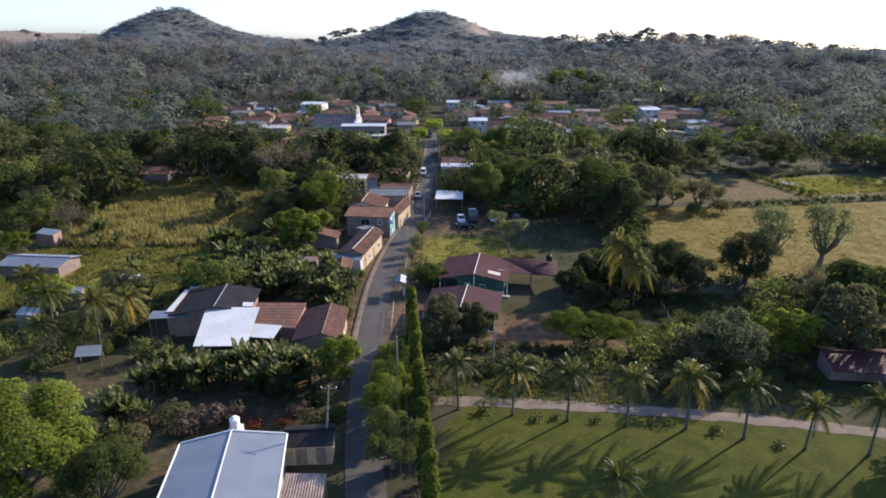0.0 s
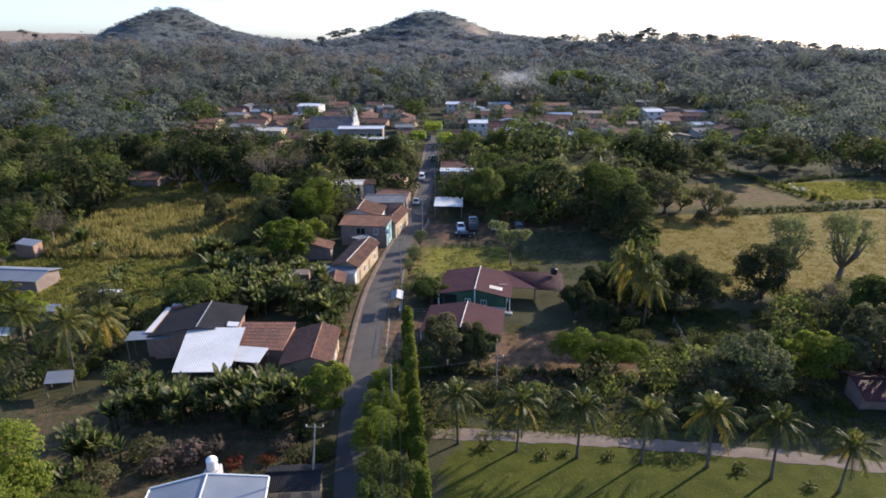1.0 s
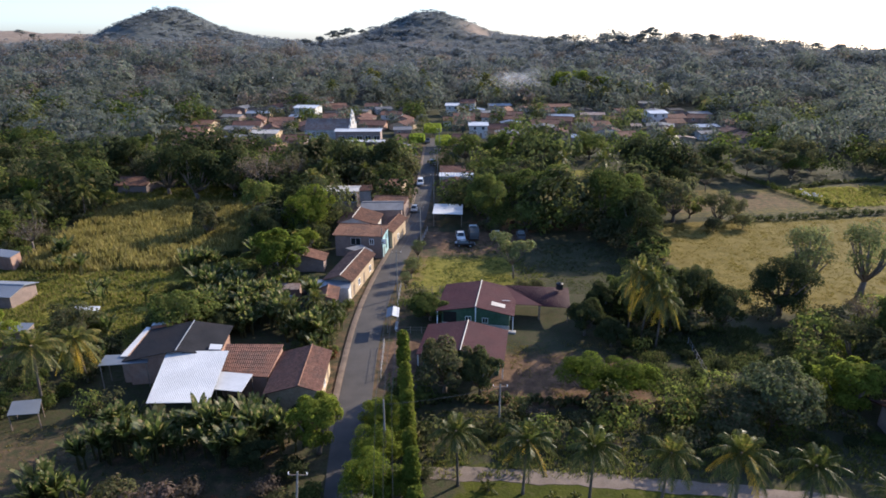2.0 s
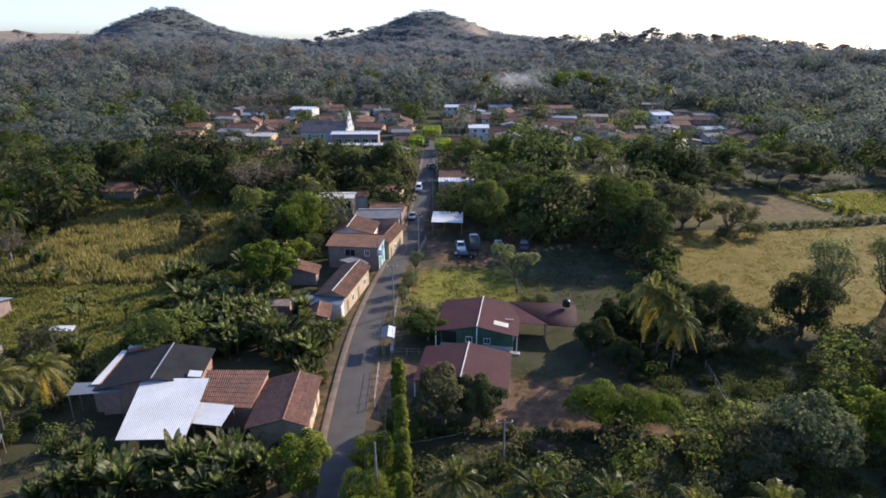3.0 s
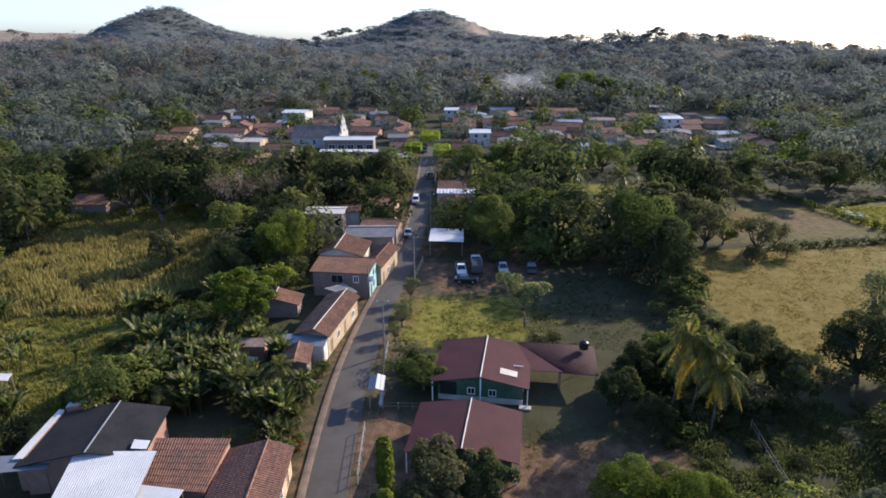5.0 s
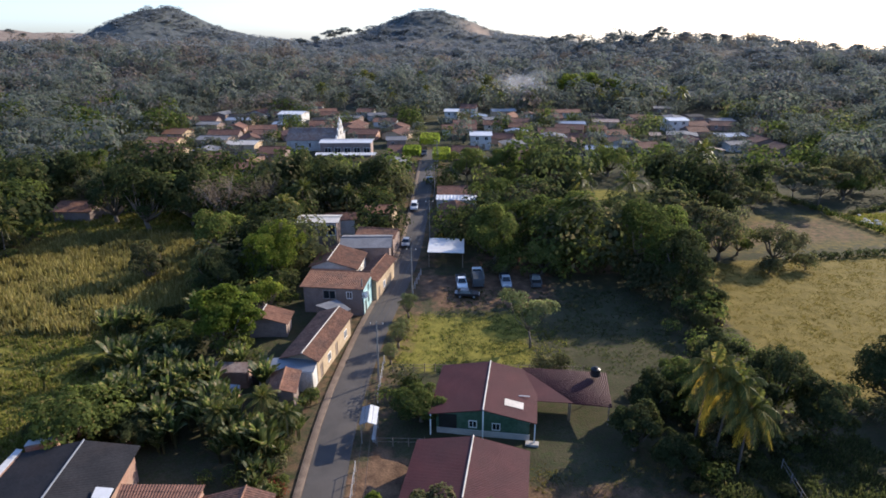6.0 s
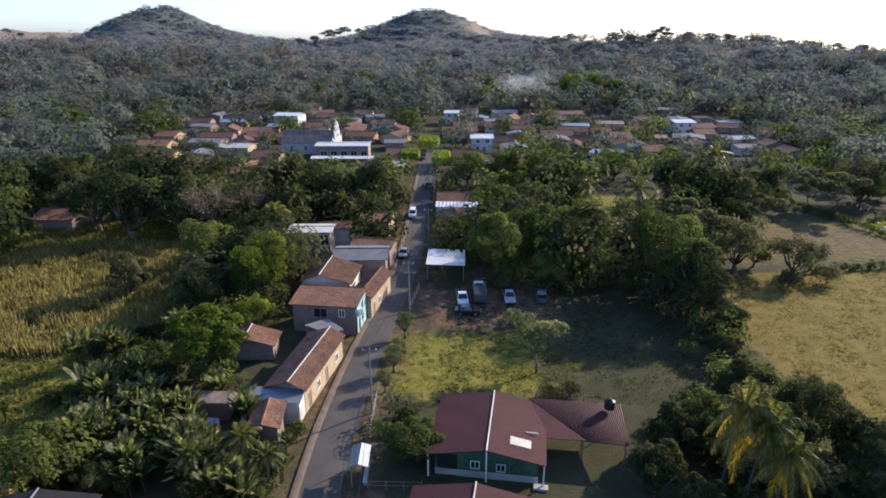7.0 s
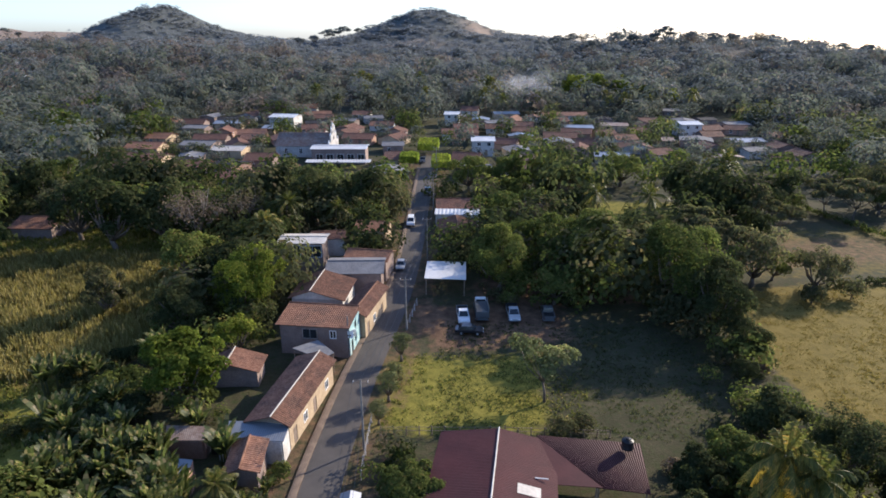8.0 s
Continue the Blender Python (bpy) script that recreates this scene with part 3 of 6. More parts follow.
def shed_roof(name, corners, roof, label, style="sheet", posts=True, walls=None, category="roof", group=""):
    """A single sloping roof over four corners (x, y, height over the ground; a to b the upper edge), on posts or on walls."""
    cx, cy = sum(c[0] for c in corners) / 4, sum(c[1] for c in corners) / 4
    base = lie1(cx, cy)
    t = thing(name, cx, cy, base, 0, label, category, group)
    a, b, c, d = [Vector((x - cx, y - cy, z)) for x, y, z in corners]
    wave, pitch = {"sheet": (0.012, 0.24), "far_sheet": (0.05, 0.9), "flat": (0, 1), "tile": (0.035, 0.30), "wavy": (0.028, 0.27)}[style]
    bm = bmesh.new()
    slab(bm, a, b, c, d, 0.06, wave, pitch, 1 if style != "tile" else 8, 0.03 if style == "tile" else 0)
    part("roof_sheet", bm, roof, t)
    mid = (a + b + c + d) / 4
    inner = [mid + (p - mid) * 0.92 for p in (a, b, c, d)]
    if walls:
        for p, q in zip(inner, inner[1:] + inner[:1]):
            bm = bmesh.new()
            dirn = Vector((q.x - p.x, q.y - p.y, 0)).normalized()
            n = Vector((-dirn.y, dirn.x, 0)) * 0.15
            vs = [bm.verts.new(v) for v in ((p.x, p.y, -0.5), (q.x, q.y, -0.5), (q.x, q.y, q.z - 0.1), (p.x, p.y, p.z - 0.1))]
            ws = [bm.verts.new(v.co + n) for v in vs]
            bm.faces.new(vs), bm.faces.new(ws[::-1])
            for i in range(4):
                bm.faces.new((vs[(i + 1) % 4], vs[i], ws[i], ws[(i + 1) % 4]))
            bmesh.ops.recalc_face_normals(bm, faces=bm.faces)
            part("wall", bm, walls, t)
    elif posts:
        for p in inner:
            bm = bmesh.new()
            tube(bm, [(p.x, p.y, -0.4), (p.x, p.y, p.z - 0.08)], [0.07, 0.07], 6)
            part("post", bm, WOOD, t)
    return t


WIN = "window"


def box_part(name, parent, mat_, x0, y0, z0, x1, y1, z1, bevel=0.0, label=""):
    bm = bmesh.new()
    box(bm, x0, y0, z0, x1, y1, z1, bevel)
    return part(name, bm, mat_, parent, label)


# the red-roofed house beside the road, with its lower twin and its wing
red_house = house("red_roof_house", (3.4, 100.4), (4.9, 111.4), 4.1, 6.3, 6.1, 3.0, 2.9, ROOF_RED, PLASTER_GREEN, "house with dark red sheet roof and green painted walls", "red-roofed houses",
      style="sheet", inset=(0.9, 0.4), overhang=0.8, ridge_mat=ROOF_BEIGE, posts=((-6.1, 0.3, 2.9), (5.9, 0.3, 2.8), (0, 0.3, 3.9)),
      holes=((3, 3.7, 4.5, 1.1, 1.9, WIN), (3, 6.4, 7.2, 1.0, 1.8, WIN), (0, 2, 3, 0.9, 1.9, WIN), (0, 5, 5.9, 0, 2.0, "door")))
house("red_roof_house", (0.9, 86.6), (2.2, 95.8), 4.0, 6.1, 6.0, 2.9, 2.8, ROOF_RED, PLASTER_GREEN, "low house with faded dark red sheet roof among bushes", "red-roofed houses",
      style="sheet", inset=(0.8, 0.4), overhang=0.8, ridge_mat=ROOF_BEIGE, posts=((5.8, 0.3, 2.7), (-5.9, 0.3, 2.8)), holes=((0, 2, 3, 0.9, 1.9, WIN), (3, 4, 5, 0.9, 1.9, WIN)))
bm = bmesh.new()
slab(bm, (2.3, 2.05, 3.70), (2.3, 3.4, 3.70), (4.5, 3.4, 3.27), (4.5, 2.05, 3.27), 0.02)
part("skylight", bm, ROOF_BEIGE, red_house, "pale translucent roof sheet")
box_part("flashing", red_house, ROOF_WHITE, 3.9, 4.62, 3.36, 5.2, 4.74, 3.42)
box_part("plinth", red_house, CONCRETE, -5.45, 0.78, -0.3, 5.35, 0.9, 0.75, 0.01, "raw grey concrete lower wall")
# no opening here: a near-black panel on the wall paints its shade
box_part("dark_doorway", red_house, DOORWAY_SHADE, -5.2, 0.84, 0.76, -3.1, 0.9, 2.6)
box_part("step", red_house, CONCRETE, 4.9, -0.3, -0.3, 6.4, 0.5, 0.25, 0.03)
shed_roof("wing_roof", ((8.9, 111.3, 3.35), (19.6, 110.0, 3.35), (18.8, 103.3, 2.65), (13.8, 104.2, 2.6)), ROOF_RED, "dark red corrugated roof of an open wing", "wavy", walls=None)
shed_roof("porch_sheet", ((8.6, 110.9, 3.3), (9.0, 111.0, 3.3), (14.4, 104.0, 2.75), (9.4, 104.3, 2.85)), ROOF_RED, "smooth dark red roof sheet over the porch", "flat")
# the big workshop by the road and the hut next to it
workshop = house("workshop", (-19.4, 30.0), (-23.5, 54.0), 4.5, 5.3, 5.6, 3.5, 3.5, ROOF_ZINC, PLASTER, "large workshop with pale blue-grey sheet roof", style="flat", overhang=0.3, ridge_mat=ROOF_WHITE, inset=(0.3, 0.3))
for gx0 in (-5.42, 5.58):
    box_part("gutter", workshop, WHITE_PAINT, gx0, -0.1, 3.38, gx0 + 0.16, 24.4, 3.56, 0.02, "white eaves gutter")
for gx0, gx1 in ((-5.3, -0.06), (0.06, 5.6)):
    bm = bmesh.new()
    far, near = (gx0, gx1) if abs(gx0) > abs(gx1) else (gx1, gx0)
    tube(bm, [(far, 24.4, 3.56), (near, 24.4, 4.57)], [0.09, 0.09], 6)
    part("verge_trim", bm, WHITE_PAINT, workshop, "white verge trim")
house("hut", (-18.6, 55.9), (-13.1, 56.4), 3.2, 1.7, 2.0, 2.7, 2.5, ROOF_DARK, PLASTER_CREAM, "small roadside hut with rusty corrugated roof and cream walls", style="sheet", overhang=0.25, inset=(0.25, 0.25),
      holes=((0, 1.2, 2.4, 0, 2.1, "door"), (0, 3.4, 4.4, 0, 2.1, "door")))
shed_roof("lean_to", ((-16.7, 49.5, 2.9), (-12.6, 49.5, 2.9), (-12.2, 45.2, 2.5), (-16.5, 45.2, 2.5)), ROOF_RUST, "rusty corrugated lean-to roof on posts", "wavy")
# the yard on the left with dark, white and tiled roofs
dark_house = house("dark_roof_house", (-36.7, 84.2), (-37.8, 93.2), 5.0, 7.0, 5.4, 3.8, 3.9, ROOF_DARK, BRICK_WALL, "house with dark weathered sheet roof and pale parapets", style="sheet", ridge_mat=ROOF_ZINC, overhang=0.6)
shed_roof("parapet_cap", ((-44.9, 93.0, 4.05), (-44.2, 92.9, 4.05), (-43.4, 84.4, 4.05), (-44.3, 84.3, 4.05)), ROOF_WHITE, "pale parapet strip along a dark roof", "flat", walls=BRICK_WALL)
shed_roof("parapet_cap", ((-44.6, 94.4, 4.05), (-42.0, 95.3, 4.05), (-41.9, 94.4, 4.05), (-44.4, 93.4, 4.05)), ROOF_WHITE, "pale parapet strip behind a dark roof", "flat", walls=BRICK_WALL)
shed_roof("roof_patch", ((-33.1, 86.9, 4.6), (-31.4, 86.8, 4.55), (-31.2, 85.5, 4.5), (-32.8, 85.5, 4.55)), ROOF_WHITE, "loose white sheet lying over a dark roof", "flat", posts=False)
shed_roof("white_canopy", ((-38.2, 85.0, 4.5), (-30.0, 85.2, 4.5), (-28.6, 74.3, 3.7), (-35.9, 74.0, 3.7)), ROOF_WHITE, "bright white corrugated sheet canopy over a yard", walls=None)
shed_roof("grey_strip_roof", ((-46.6, 84.9, 3.9), (-41.0, 85.4, 3.9), (-40.2, 83.4, 3.7), (-46.3, 82.4, 3.7)), ROOF_ZINC, "narrow pale sheet roof of a lean-to", "flat")
shed_roof("small_white_roof", ((-29.7, 81.2, 3.7), (-25.4, 80.6, 3.7), (-25.7, 77.0, 3.4), (-29.2, 77.5, 3.4)), ROOF_WHITE, "small flat white sheet roof", "flat")
house("tiled_house", (-18.8, 77.3), (-19.4, 87.8), 4.1, 4.4, 2.7, 3.0, 3.1, ROOF_TILE_OLD, PLASTER_CREAM, "roadside house with old brown clay tile roof", "tiled houses", ridge_mat=ROOF_TILE,
      holes=((0, 1.5, 2.5, 0, 2.1, "door"), (0, 4, 5, 0.9, 2.0, WIN), (0, 7, 8, 0, 2.1, "door")))
shed_roof("tiled_lean_to", ((-31.4, 88.0, 4.0), (-23.4, 88.0, 4.0), (-23.6, 80.9, 3.1), (-30.2, 81.4, 3.1)), ROOF_TILE_OLD, "low outbuilding with one slope of rust-brown clay tiles", "tile", walls=BRICK_WALL)
# the row of houses along the left side of the road
house("tiled_house", (-20.0, 112.4), (-17.7, 127.2), 4.5, 3.3, 2.3, 3.4, 3.4, ROOF_TILE, PLASTER_CREAM, "long roadside house with reddish clay tile roof", "tiled houses", ridge_mat=ROOF_BEIGE, holes=((0, 1, 2, 0, 2.1, "door"), (0, 4, 5, 0.9, 2, WIN), (0, 7, 8, 0, 2.1, "door"), (0, 11, 12, 0.9, 2, WIN)))
shed_roof("porch_roof", ((-22.0, 129.6, 3.5), (-19.0, 132.0, 3.5), (-16.2, 129.3, 3.0), (-17.6, 127.5, 3.0)), ROOF_GREY, "grey sheet roof between two houses", "flat")
shed_roof("shed_roof", ((-32.0, 113.2, 2.7), (-27.1, 113.1, 2.7), (-27.0, 111.0, 2.4), (-31.2, 110.9, 2.4)), ROOF_RUST, "small patched corrugated shed roof among banana plants", walls=BRICK_WALL)
shed_roof("porch_roof", ((-25.4, 113.2, 3.4), (-18.0, 113.0, 3.4), (-18.1, 110.3, 2.9), (-25.6, 110.6, 2.9)), ROOF_ZINC, "pale sheet roof at the gable of a tiled house", walls=PLASTER)
house("tiled_house", (-21.0, 104.9), (-21.6, 110.3), 3.7, 1.8, 2.0, 3.0, 3.1, ROOF_TILE, PLASTER_PINK, "small annex with reddish clay tile roof", "tiled houses")
house("tiled_house", (-29.5, 124.8), (-29.7, 129.4), 3.7, 2.4, 4.3, 2.7, 2.4, ROOF_TILE, PLASTER_PINK, "small back house with clay tile roof and white eaves", "tiled houses", ridge_mat=ROOF_BEIGE)
pink = house("two_storey_house", (-24.8, 139.8), (-14.0, 138.6), 5.5, 0.7, 5.9, 5.2, 4.7, ROOF_TILE, PLASTER_PINK, "two-storey grey-pink house with low tile roof", "tiled houses",
             holes=((0, 3.4, 5.4, 2.6, 4.0, WIN, STEEL), (0, 7.4, 8.2, 2.8, 3.9, WIN)))
bm = bmesh.new()
wall_run(bm, (5.2, 10.66), (-0.2, 10.66), -0.3, 4.55, 0.1, ((0.8, 1.7, -0.3, 2.0), (2.6, 3.6, 0.9, 2.1), (2.6, 3.6, 3.0, 4.1)))
part("facade", bm, PLASTER_BLUE, pink, "patchy turquoise street front")
house("tiled_house", (-22.9, 144.6), (-22.4, 154.0), 5.2, 3.6, 5.6, 3.9, 3.6, ROOF_TILE, PLASTER, "house with large clay tile roof", "tiled houses", ridge_mat=ROOF_BEIGE)
house("tiled_house", (-15.0, 138.8), (-12.8, 150.6), 4.7, 2.4, 2.0, 3.8, 3.8, ROOF_TILE, PLASTER_CREAM, "roadside house with clay tile roof and ochre wall", "tiled houses", holes=((0, 1, 2, 0, 2.1, "door"), (0, 4, 5, 0.9, 2, WIN), (0, 8, 9, 0, 2.1, "door")))
house("grey_roof_house", (-22.8, 158.2), (-12.4, 158.6), 4.9, 3.4, 3.9, 4.3, 3.9, ROOF_GREY, PLASTER_PINK, "house with grey fibre-cement roof", style="sheet")
house("tiled_house", (-20.2, 165.0), (-11.6, 163.6), 4.8, 3.2, 3.4, 3.8, 3.8, ROOF_TILE, PLASTER_PINK, "roadside house with clay tile roof", "tiled houses")
house("balcony_house", (-33.6, 167.0), (-24.4, 167.2), 6.2, 2.8, 3.0, 5.9, 5.8, ROOF_BEIGE, PLASTER_PINK, "two-storey house with balcony under a pale sheet roof", style="sheet", overhang=0.2, holes=((0, 0.6, 3.9, 3.0, 5.2, WIN), (0, 4.6, 7.9, 3.0, 5.2, WIN), (0, 2, 3, 0, 2.1, "door")))
house("tiled_house", (-21.0, 181.6), (-13.6, 181.0), 4.8, 3.4, 3.8, 3.8, 3.8, ROOF_TILE, PLASTER_CREAM, "roadside house with reddish clay tile roof", "tiled houses")
house("tiled_house", (-29.5, 175.0), (-22.5, 176.4), 4.4, 3.0, 3.2, 3.6, 3.6, ROOF_TILE_OLD, PLASTER, "back house with old clay tile roof", "tiled houses")
# the right side of the road
house("tiled_house", (-4.6, 202.0), (6.2, 202.6), 3.9, 5.0, 5.0, 2.7, 2.6, ROOF_TILE_OLD, PLASTER, "roadside house with old brown tile roof", "tiled houses")
shed_roof("white_strip_roof", ((-4.5, 195.6, 3.5), (6.0, 195.2, 3.5), (5.8, 191.6, 3.1), (-4.6, 192.2, 3.1)), ROOF_WHITE, "bright white sheet roof between tiled roofs", "far_sheet", walls=PLASTER)
house("tiled_house", (1.0, 179.6), (0.4, 191.4), 3.7, 4.4, 4.4, 2.6, 2.5, ROOF_TILE, PLASTER_CREAM, "house with patched clay tile roof", "tiled houses")
shed_roof("white_stall_roof", ((-5.0, 162.5, 3.6), (2.2, 162.2, 3.6), (2.1, 154.6, 3.1), (-5.2, 155.2, 3.1)), ROOF_WHITE, "white sheet roof of an open roadside stall", "sheet", walls=None)
house("ranch_house", (50.0, 74.6), (62, 73.6), 3.4, 3.2, 3.6, 2.4, 2.2, ROOF_RED, PLASTER_PINK, "low ranch house with dull red sheet roof", style="sheet", overhang=1.6, holes=((0, 3, 5, 0, 2.0, "door"), (0, 7, 8, 0.9, 1.8, WIN)))
house("field_house", (-96, 184.0), (-86, 183.5), 3.9, 4.2, 4.4, 2.4, 2.4, ROOF_TILE, PLASTER_PINK, "farmhouse with reddish tile roof among trees", "tiled houses")

# sheds and small houses at the left edge
house("zinc_house", (-88, 111.5), (-75, 110.5), 3.1, 3.4, 3.6, 2.3, 2.3, ROOF_ZINC, PLASTER_PINK, "low house with blue-grey sheet roof", style="sheet")
shed_roof("shed_roof", ((-92.0, 128.6, 3.2), (-86.9, 127.0, 3.2), (-87.3, 124.4, 2.8), (-92.2, 126, 2.8)), ROOF_ZINC, "pale shed roof at a field edge", walls=BRICK_WALL)
shed_roof("shed_roof", ((-53.4, 76.0, 2.5), (-50.2, 76.6, 2.5), (-48.9, 74.0, 2.2), (-52.4, 73.5, 2.2)), ROOF_ZINC, "small pale flat shed roof under palms", "flat")
shed_roof("shed_roof", ((-69.4, 96.4, 3.1), (-63.8, 96.0, 3.1), (-63.6, 93.8, 2.8), (-69.0, 94.2, 2.8)), ROOF_ZINC, "pale shed roof between palms", walls=WOOD)
shed_roof("shed_roof", ((-61.4, 102.3, 3.0), (-57.1, 102.4, 3.0), (-56.8, 101.0, 2.8), (-60.2, 100.9, 2.8)), ROOF_WHITE, "narrow white sheet roof on posts in grass", "sheet")
shed_roof("shed_roof", ((-69.5, 88.2, 3.0), (-65.5, 87.6, 3.0), (-65.2, 85.6, 2.7), (-69.2, 86.0, 2.7)), ROOF_WHITE, "small white shed roof under palms", walls=WOOD)
shed_roof("shed_roof", ((-29.6, 107.6, 2.9), (-26.6, 107.2, 2.9), (-26.4, 105.4, 2.6), (-29.4, 105.6, 2.6)), ROOF_ZINC, "weathered sheet roof among banana plants", walls=BRICK_WALL)

# the church and the town round it
TOWN_A = [(-138, 304, 17.3, "w"), (-128, 319, 6.1, "w"), (-122, 321, 7.3, "t"), (-98, 249, 13.7, "t"), (-90, 271, 12.1, "g"), (-86, 251, 9, "g"), (-77, 264, 11.7, "w"), (-79, 238, 10.0, "b"),
          (-62, 228, 12.5, "b"), (-62, 250, 10, "b"), (-52, 238, 9.1, "t"), (-73, 323, 11.8, "v"), (-76, 311, 5.9, "w"), (-105, 306, 10.4, "g"), (-97, 321, 12.2, "w"), (-22, 275, 8, "g"), (-20, 255, 5.6, "t"),
          (-31, 322, 10.9, "t"), (-24, 307, 9, "t")]
TOWN_B = [(2, 306, 15.0, "t"), (-1, 338, 7.2, "v"), (4, 254, 9.4, "t"), (10, 273, 8.5, "v"), (25, 361, 12.8, "w"), (37, 347, 10.8, "t"), (39, 286, 10.6, "g"), (53, 358, 22, "t"), (53, 322, 12.4, "w"), (70, 330, 12.5, "w"),
          (53, 262, 11.7, "w"), (82, 294, 4.8, "w"), (98, 318, 9.5, "v"), (103, 306, 9.2, "t"), (112, 294, 13.2, "w"), (125, 335, 11.4, "g"), (84, 223, 11.0, "t"), (92, 262, 4, "w"), (89, 342, 10.4, "t"), (17, 318, 8.3, "t"), (26, 300, 5, "w"), (-76, 286, 8.6, "t"), (-75, 371, 11.5, "t")]
TOWN_C = [(-122, 458, 12, "w"), (-147, 503, 16, "w"), (-109, 443, 10, "g"), (-132, 470, 10, "w"), (42, 505, 11, "w"), (112, 377, 12, "g"), (64, 405, 16, "t"), (8, 372, 9, "t"), (-44, 352, 9, "t"), (-55, 300, 8, "t"), (66, 296, 9, "t"), (76, 312, 8, "t"), (130, 305, 9, "t"), (30, 325, 9, "t"), (12, 342, 8, "w"), (-110, 285, 9, "t"), (-60, 340, 9, "t")]
rng = random.Random(7)
LOOKS = {"w": (ROOF_ZINC, PLASTER_CREAM, "far_sheet", 2.4, "small town house with pale sheet roof"), "t": (ROOF_TILE, PLASTER_CREAM, "far_tile", 2.3, "town house with clay tile roof"),
         "g": (ROOF_GREY, PLASTER_PINK, "far_sheet", 2.7, "town house with grey fibre-cement roof"), "b": (ROOF_TILE_OLD, PLASTER_PINK, "far_tile", 2.3, "town house with dark old tile roof"),
         "d": (ROOF_DARK, PLASTER_PINK, "far_sheet", 2.7, "town house with dark weathered sheet roof"),
         "v": (ROOF_WHITE, PLASTER, "far_sheet", 5.2, "two-storey white town house")}
for x, y, w, look_of in TOWN_A + TOWN_B + TOWN_C:
    roof, walls, style, high, words = LOOKS[look_of]
    deep_, turn_ = rng.uniform(3.8, 5.2), radians(rng.uniform(-10, 10))
    hx, hy = math.cos(turn_) * w / 2, math.sin(turn_) * w / 2
    if rng.random() < 0.2 and w < 11:
        hx, hy = -hy, hx
    hole = [(0, w * 0.2, w * 0.2 + 1.0, 0.9, 2.0, WIN), (0, w * 0.5, w * 0.5 + 1.0, 0, 2.1, "door")] if w > 6 else []
    if look_of == "v":
        hole += [(0, w * 0.2, w * 0.2 + 1.2, 3.4, 4.7, WIN), (0, w * 0.6, w * 0.6 + 1.2, 3.4, 4.7, WIN)]
    if rng.random() < 0.55 and look_of == "t":
        roof = ROOF_TILE_OLD
    if look_of == "w" and rng.random() < 0.5:
        roof = rng.choice((ROOF_BEIGE, ROOF_RUST, ROOF_RUST))
    if look_of == "t":
        walls = rng.choice((PLASTER, PLASTER_CREAM, PLASTER_PINK, BRICK_WALL))
    house("town_house", (x - hx, y - hy), (x + hx, y + hy), high + (rng.uniform(1.3, 1.9) if look_of in "tb" else 0.8), deep_, deep_ + 0.3, high, high, roof, walls, words, "town houses", style=style, holes=hole, overhang=0.4)

# more roofs, close together round the middle of the town
bpy.context.view_layer.update()


def footprints():
    out = []
    for ob in list(scene.objects):
        if ob.get("category") in ("house", "roof", "church", "hall"):
            pts = [c.matrix_world @ Vector(v) for c in ob.children if c.type == "MESH" for v in c.bound_box]
            out.append((min(p.x for p in pts), max(p.x for p in pts), min(p.y for p in pts), max(p.y for p in pts)))
    return out


taken = footprints() + [(-64, -26, 243, 276)]
more = 0
for attempt in range(4000):
    x, y = rng.uniform(-112, 122), rng.uniform(236, 352)
    w = rng.uniform(8.0, 14.0)
    if abs(x - float(road_x(y))) < 5 + w / 2 or any(a - w / 2 - 0.6 < x < b + w / 2 + 0.6 and c - 5.2 < y < d + 5.2 for a, b, c, d in taken) or (x > 30 and (y < 258 or rng.random() < 0.2)):
        continue
    look_of = rng.choice("tbbbbbbggd")
    roof, walls, style, high, words = LOOKS[look_of]
    walls = rng.choice((PLASTER, PLASTER_CREAM, PLASTER_PINK, PLASTER_PINK, BRICK_WALL))
    deep_, tilt = rng.uniform(4.0, 5.2), rng.uniform(-2.2, 2.2)
    end0, end1, rise = (x - w / 2, y - tilt), (x + w / 2, y + tilt), 1.5 if look_of in "tb" else 0.7
    if rng.random() < 0.45:  # its gable to the road
        end0, end1, deep_ = (x + tilt, y - 5), (x - tilt, y + 5), w / 2 - 0.2
    house("town_house", end0, end1, high + rise, deep_, deep_ * rng.uniform(0.8, 1.0), high, high - 0.2 * rng.random(), roof, walls, words, "town houses", style=style, overhang=0.4,
          holes=[(0, w * 0.2, w * 0.2 + 1.0, 0.9, 2.0, WIN), (0, w * 0.5, w * 0.5 + 1.0, 0, 2.1, "door")])
    taken.append((x - w / 2, x + w / 2, y - 5, y + 5))
    more += 1
    if more > 56:
        break


# ---- plants ----
def unit(v):
    return v / np.maximum(np.linalg.norm(v, axis=1, keepdims=True), 1e-6)


def leaf_quads(rs, pos, normal, size, long=1.35):
    """Pointed leaves (or sprays) of about that size, facing normal."""
    n = len(pos)
    t = unit(np.cross(normal, unit(rs.normal(size=(n, 3)))))
    b = np.cross(normal, t)
    s = (size * rs.uniform(0.6, 1.35, n))[:, None]
    sag = normal * s * 0.22
    return np.stack([pos + t * s * long / 2 - sag, pos + b * s / 2, pos - t * s * long / 2 - sag, pos - b * s / 2], 1)


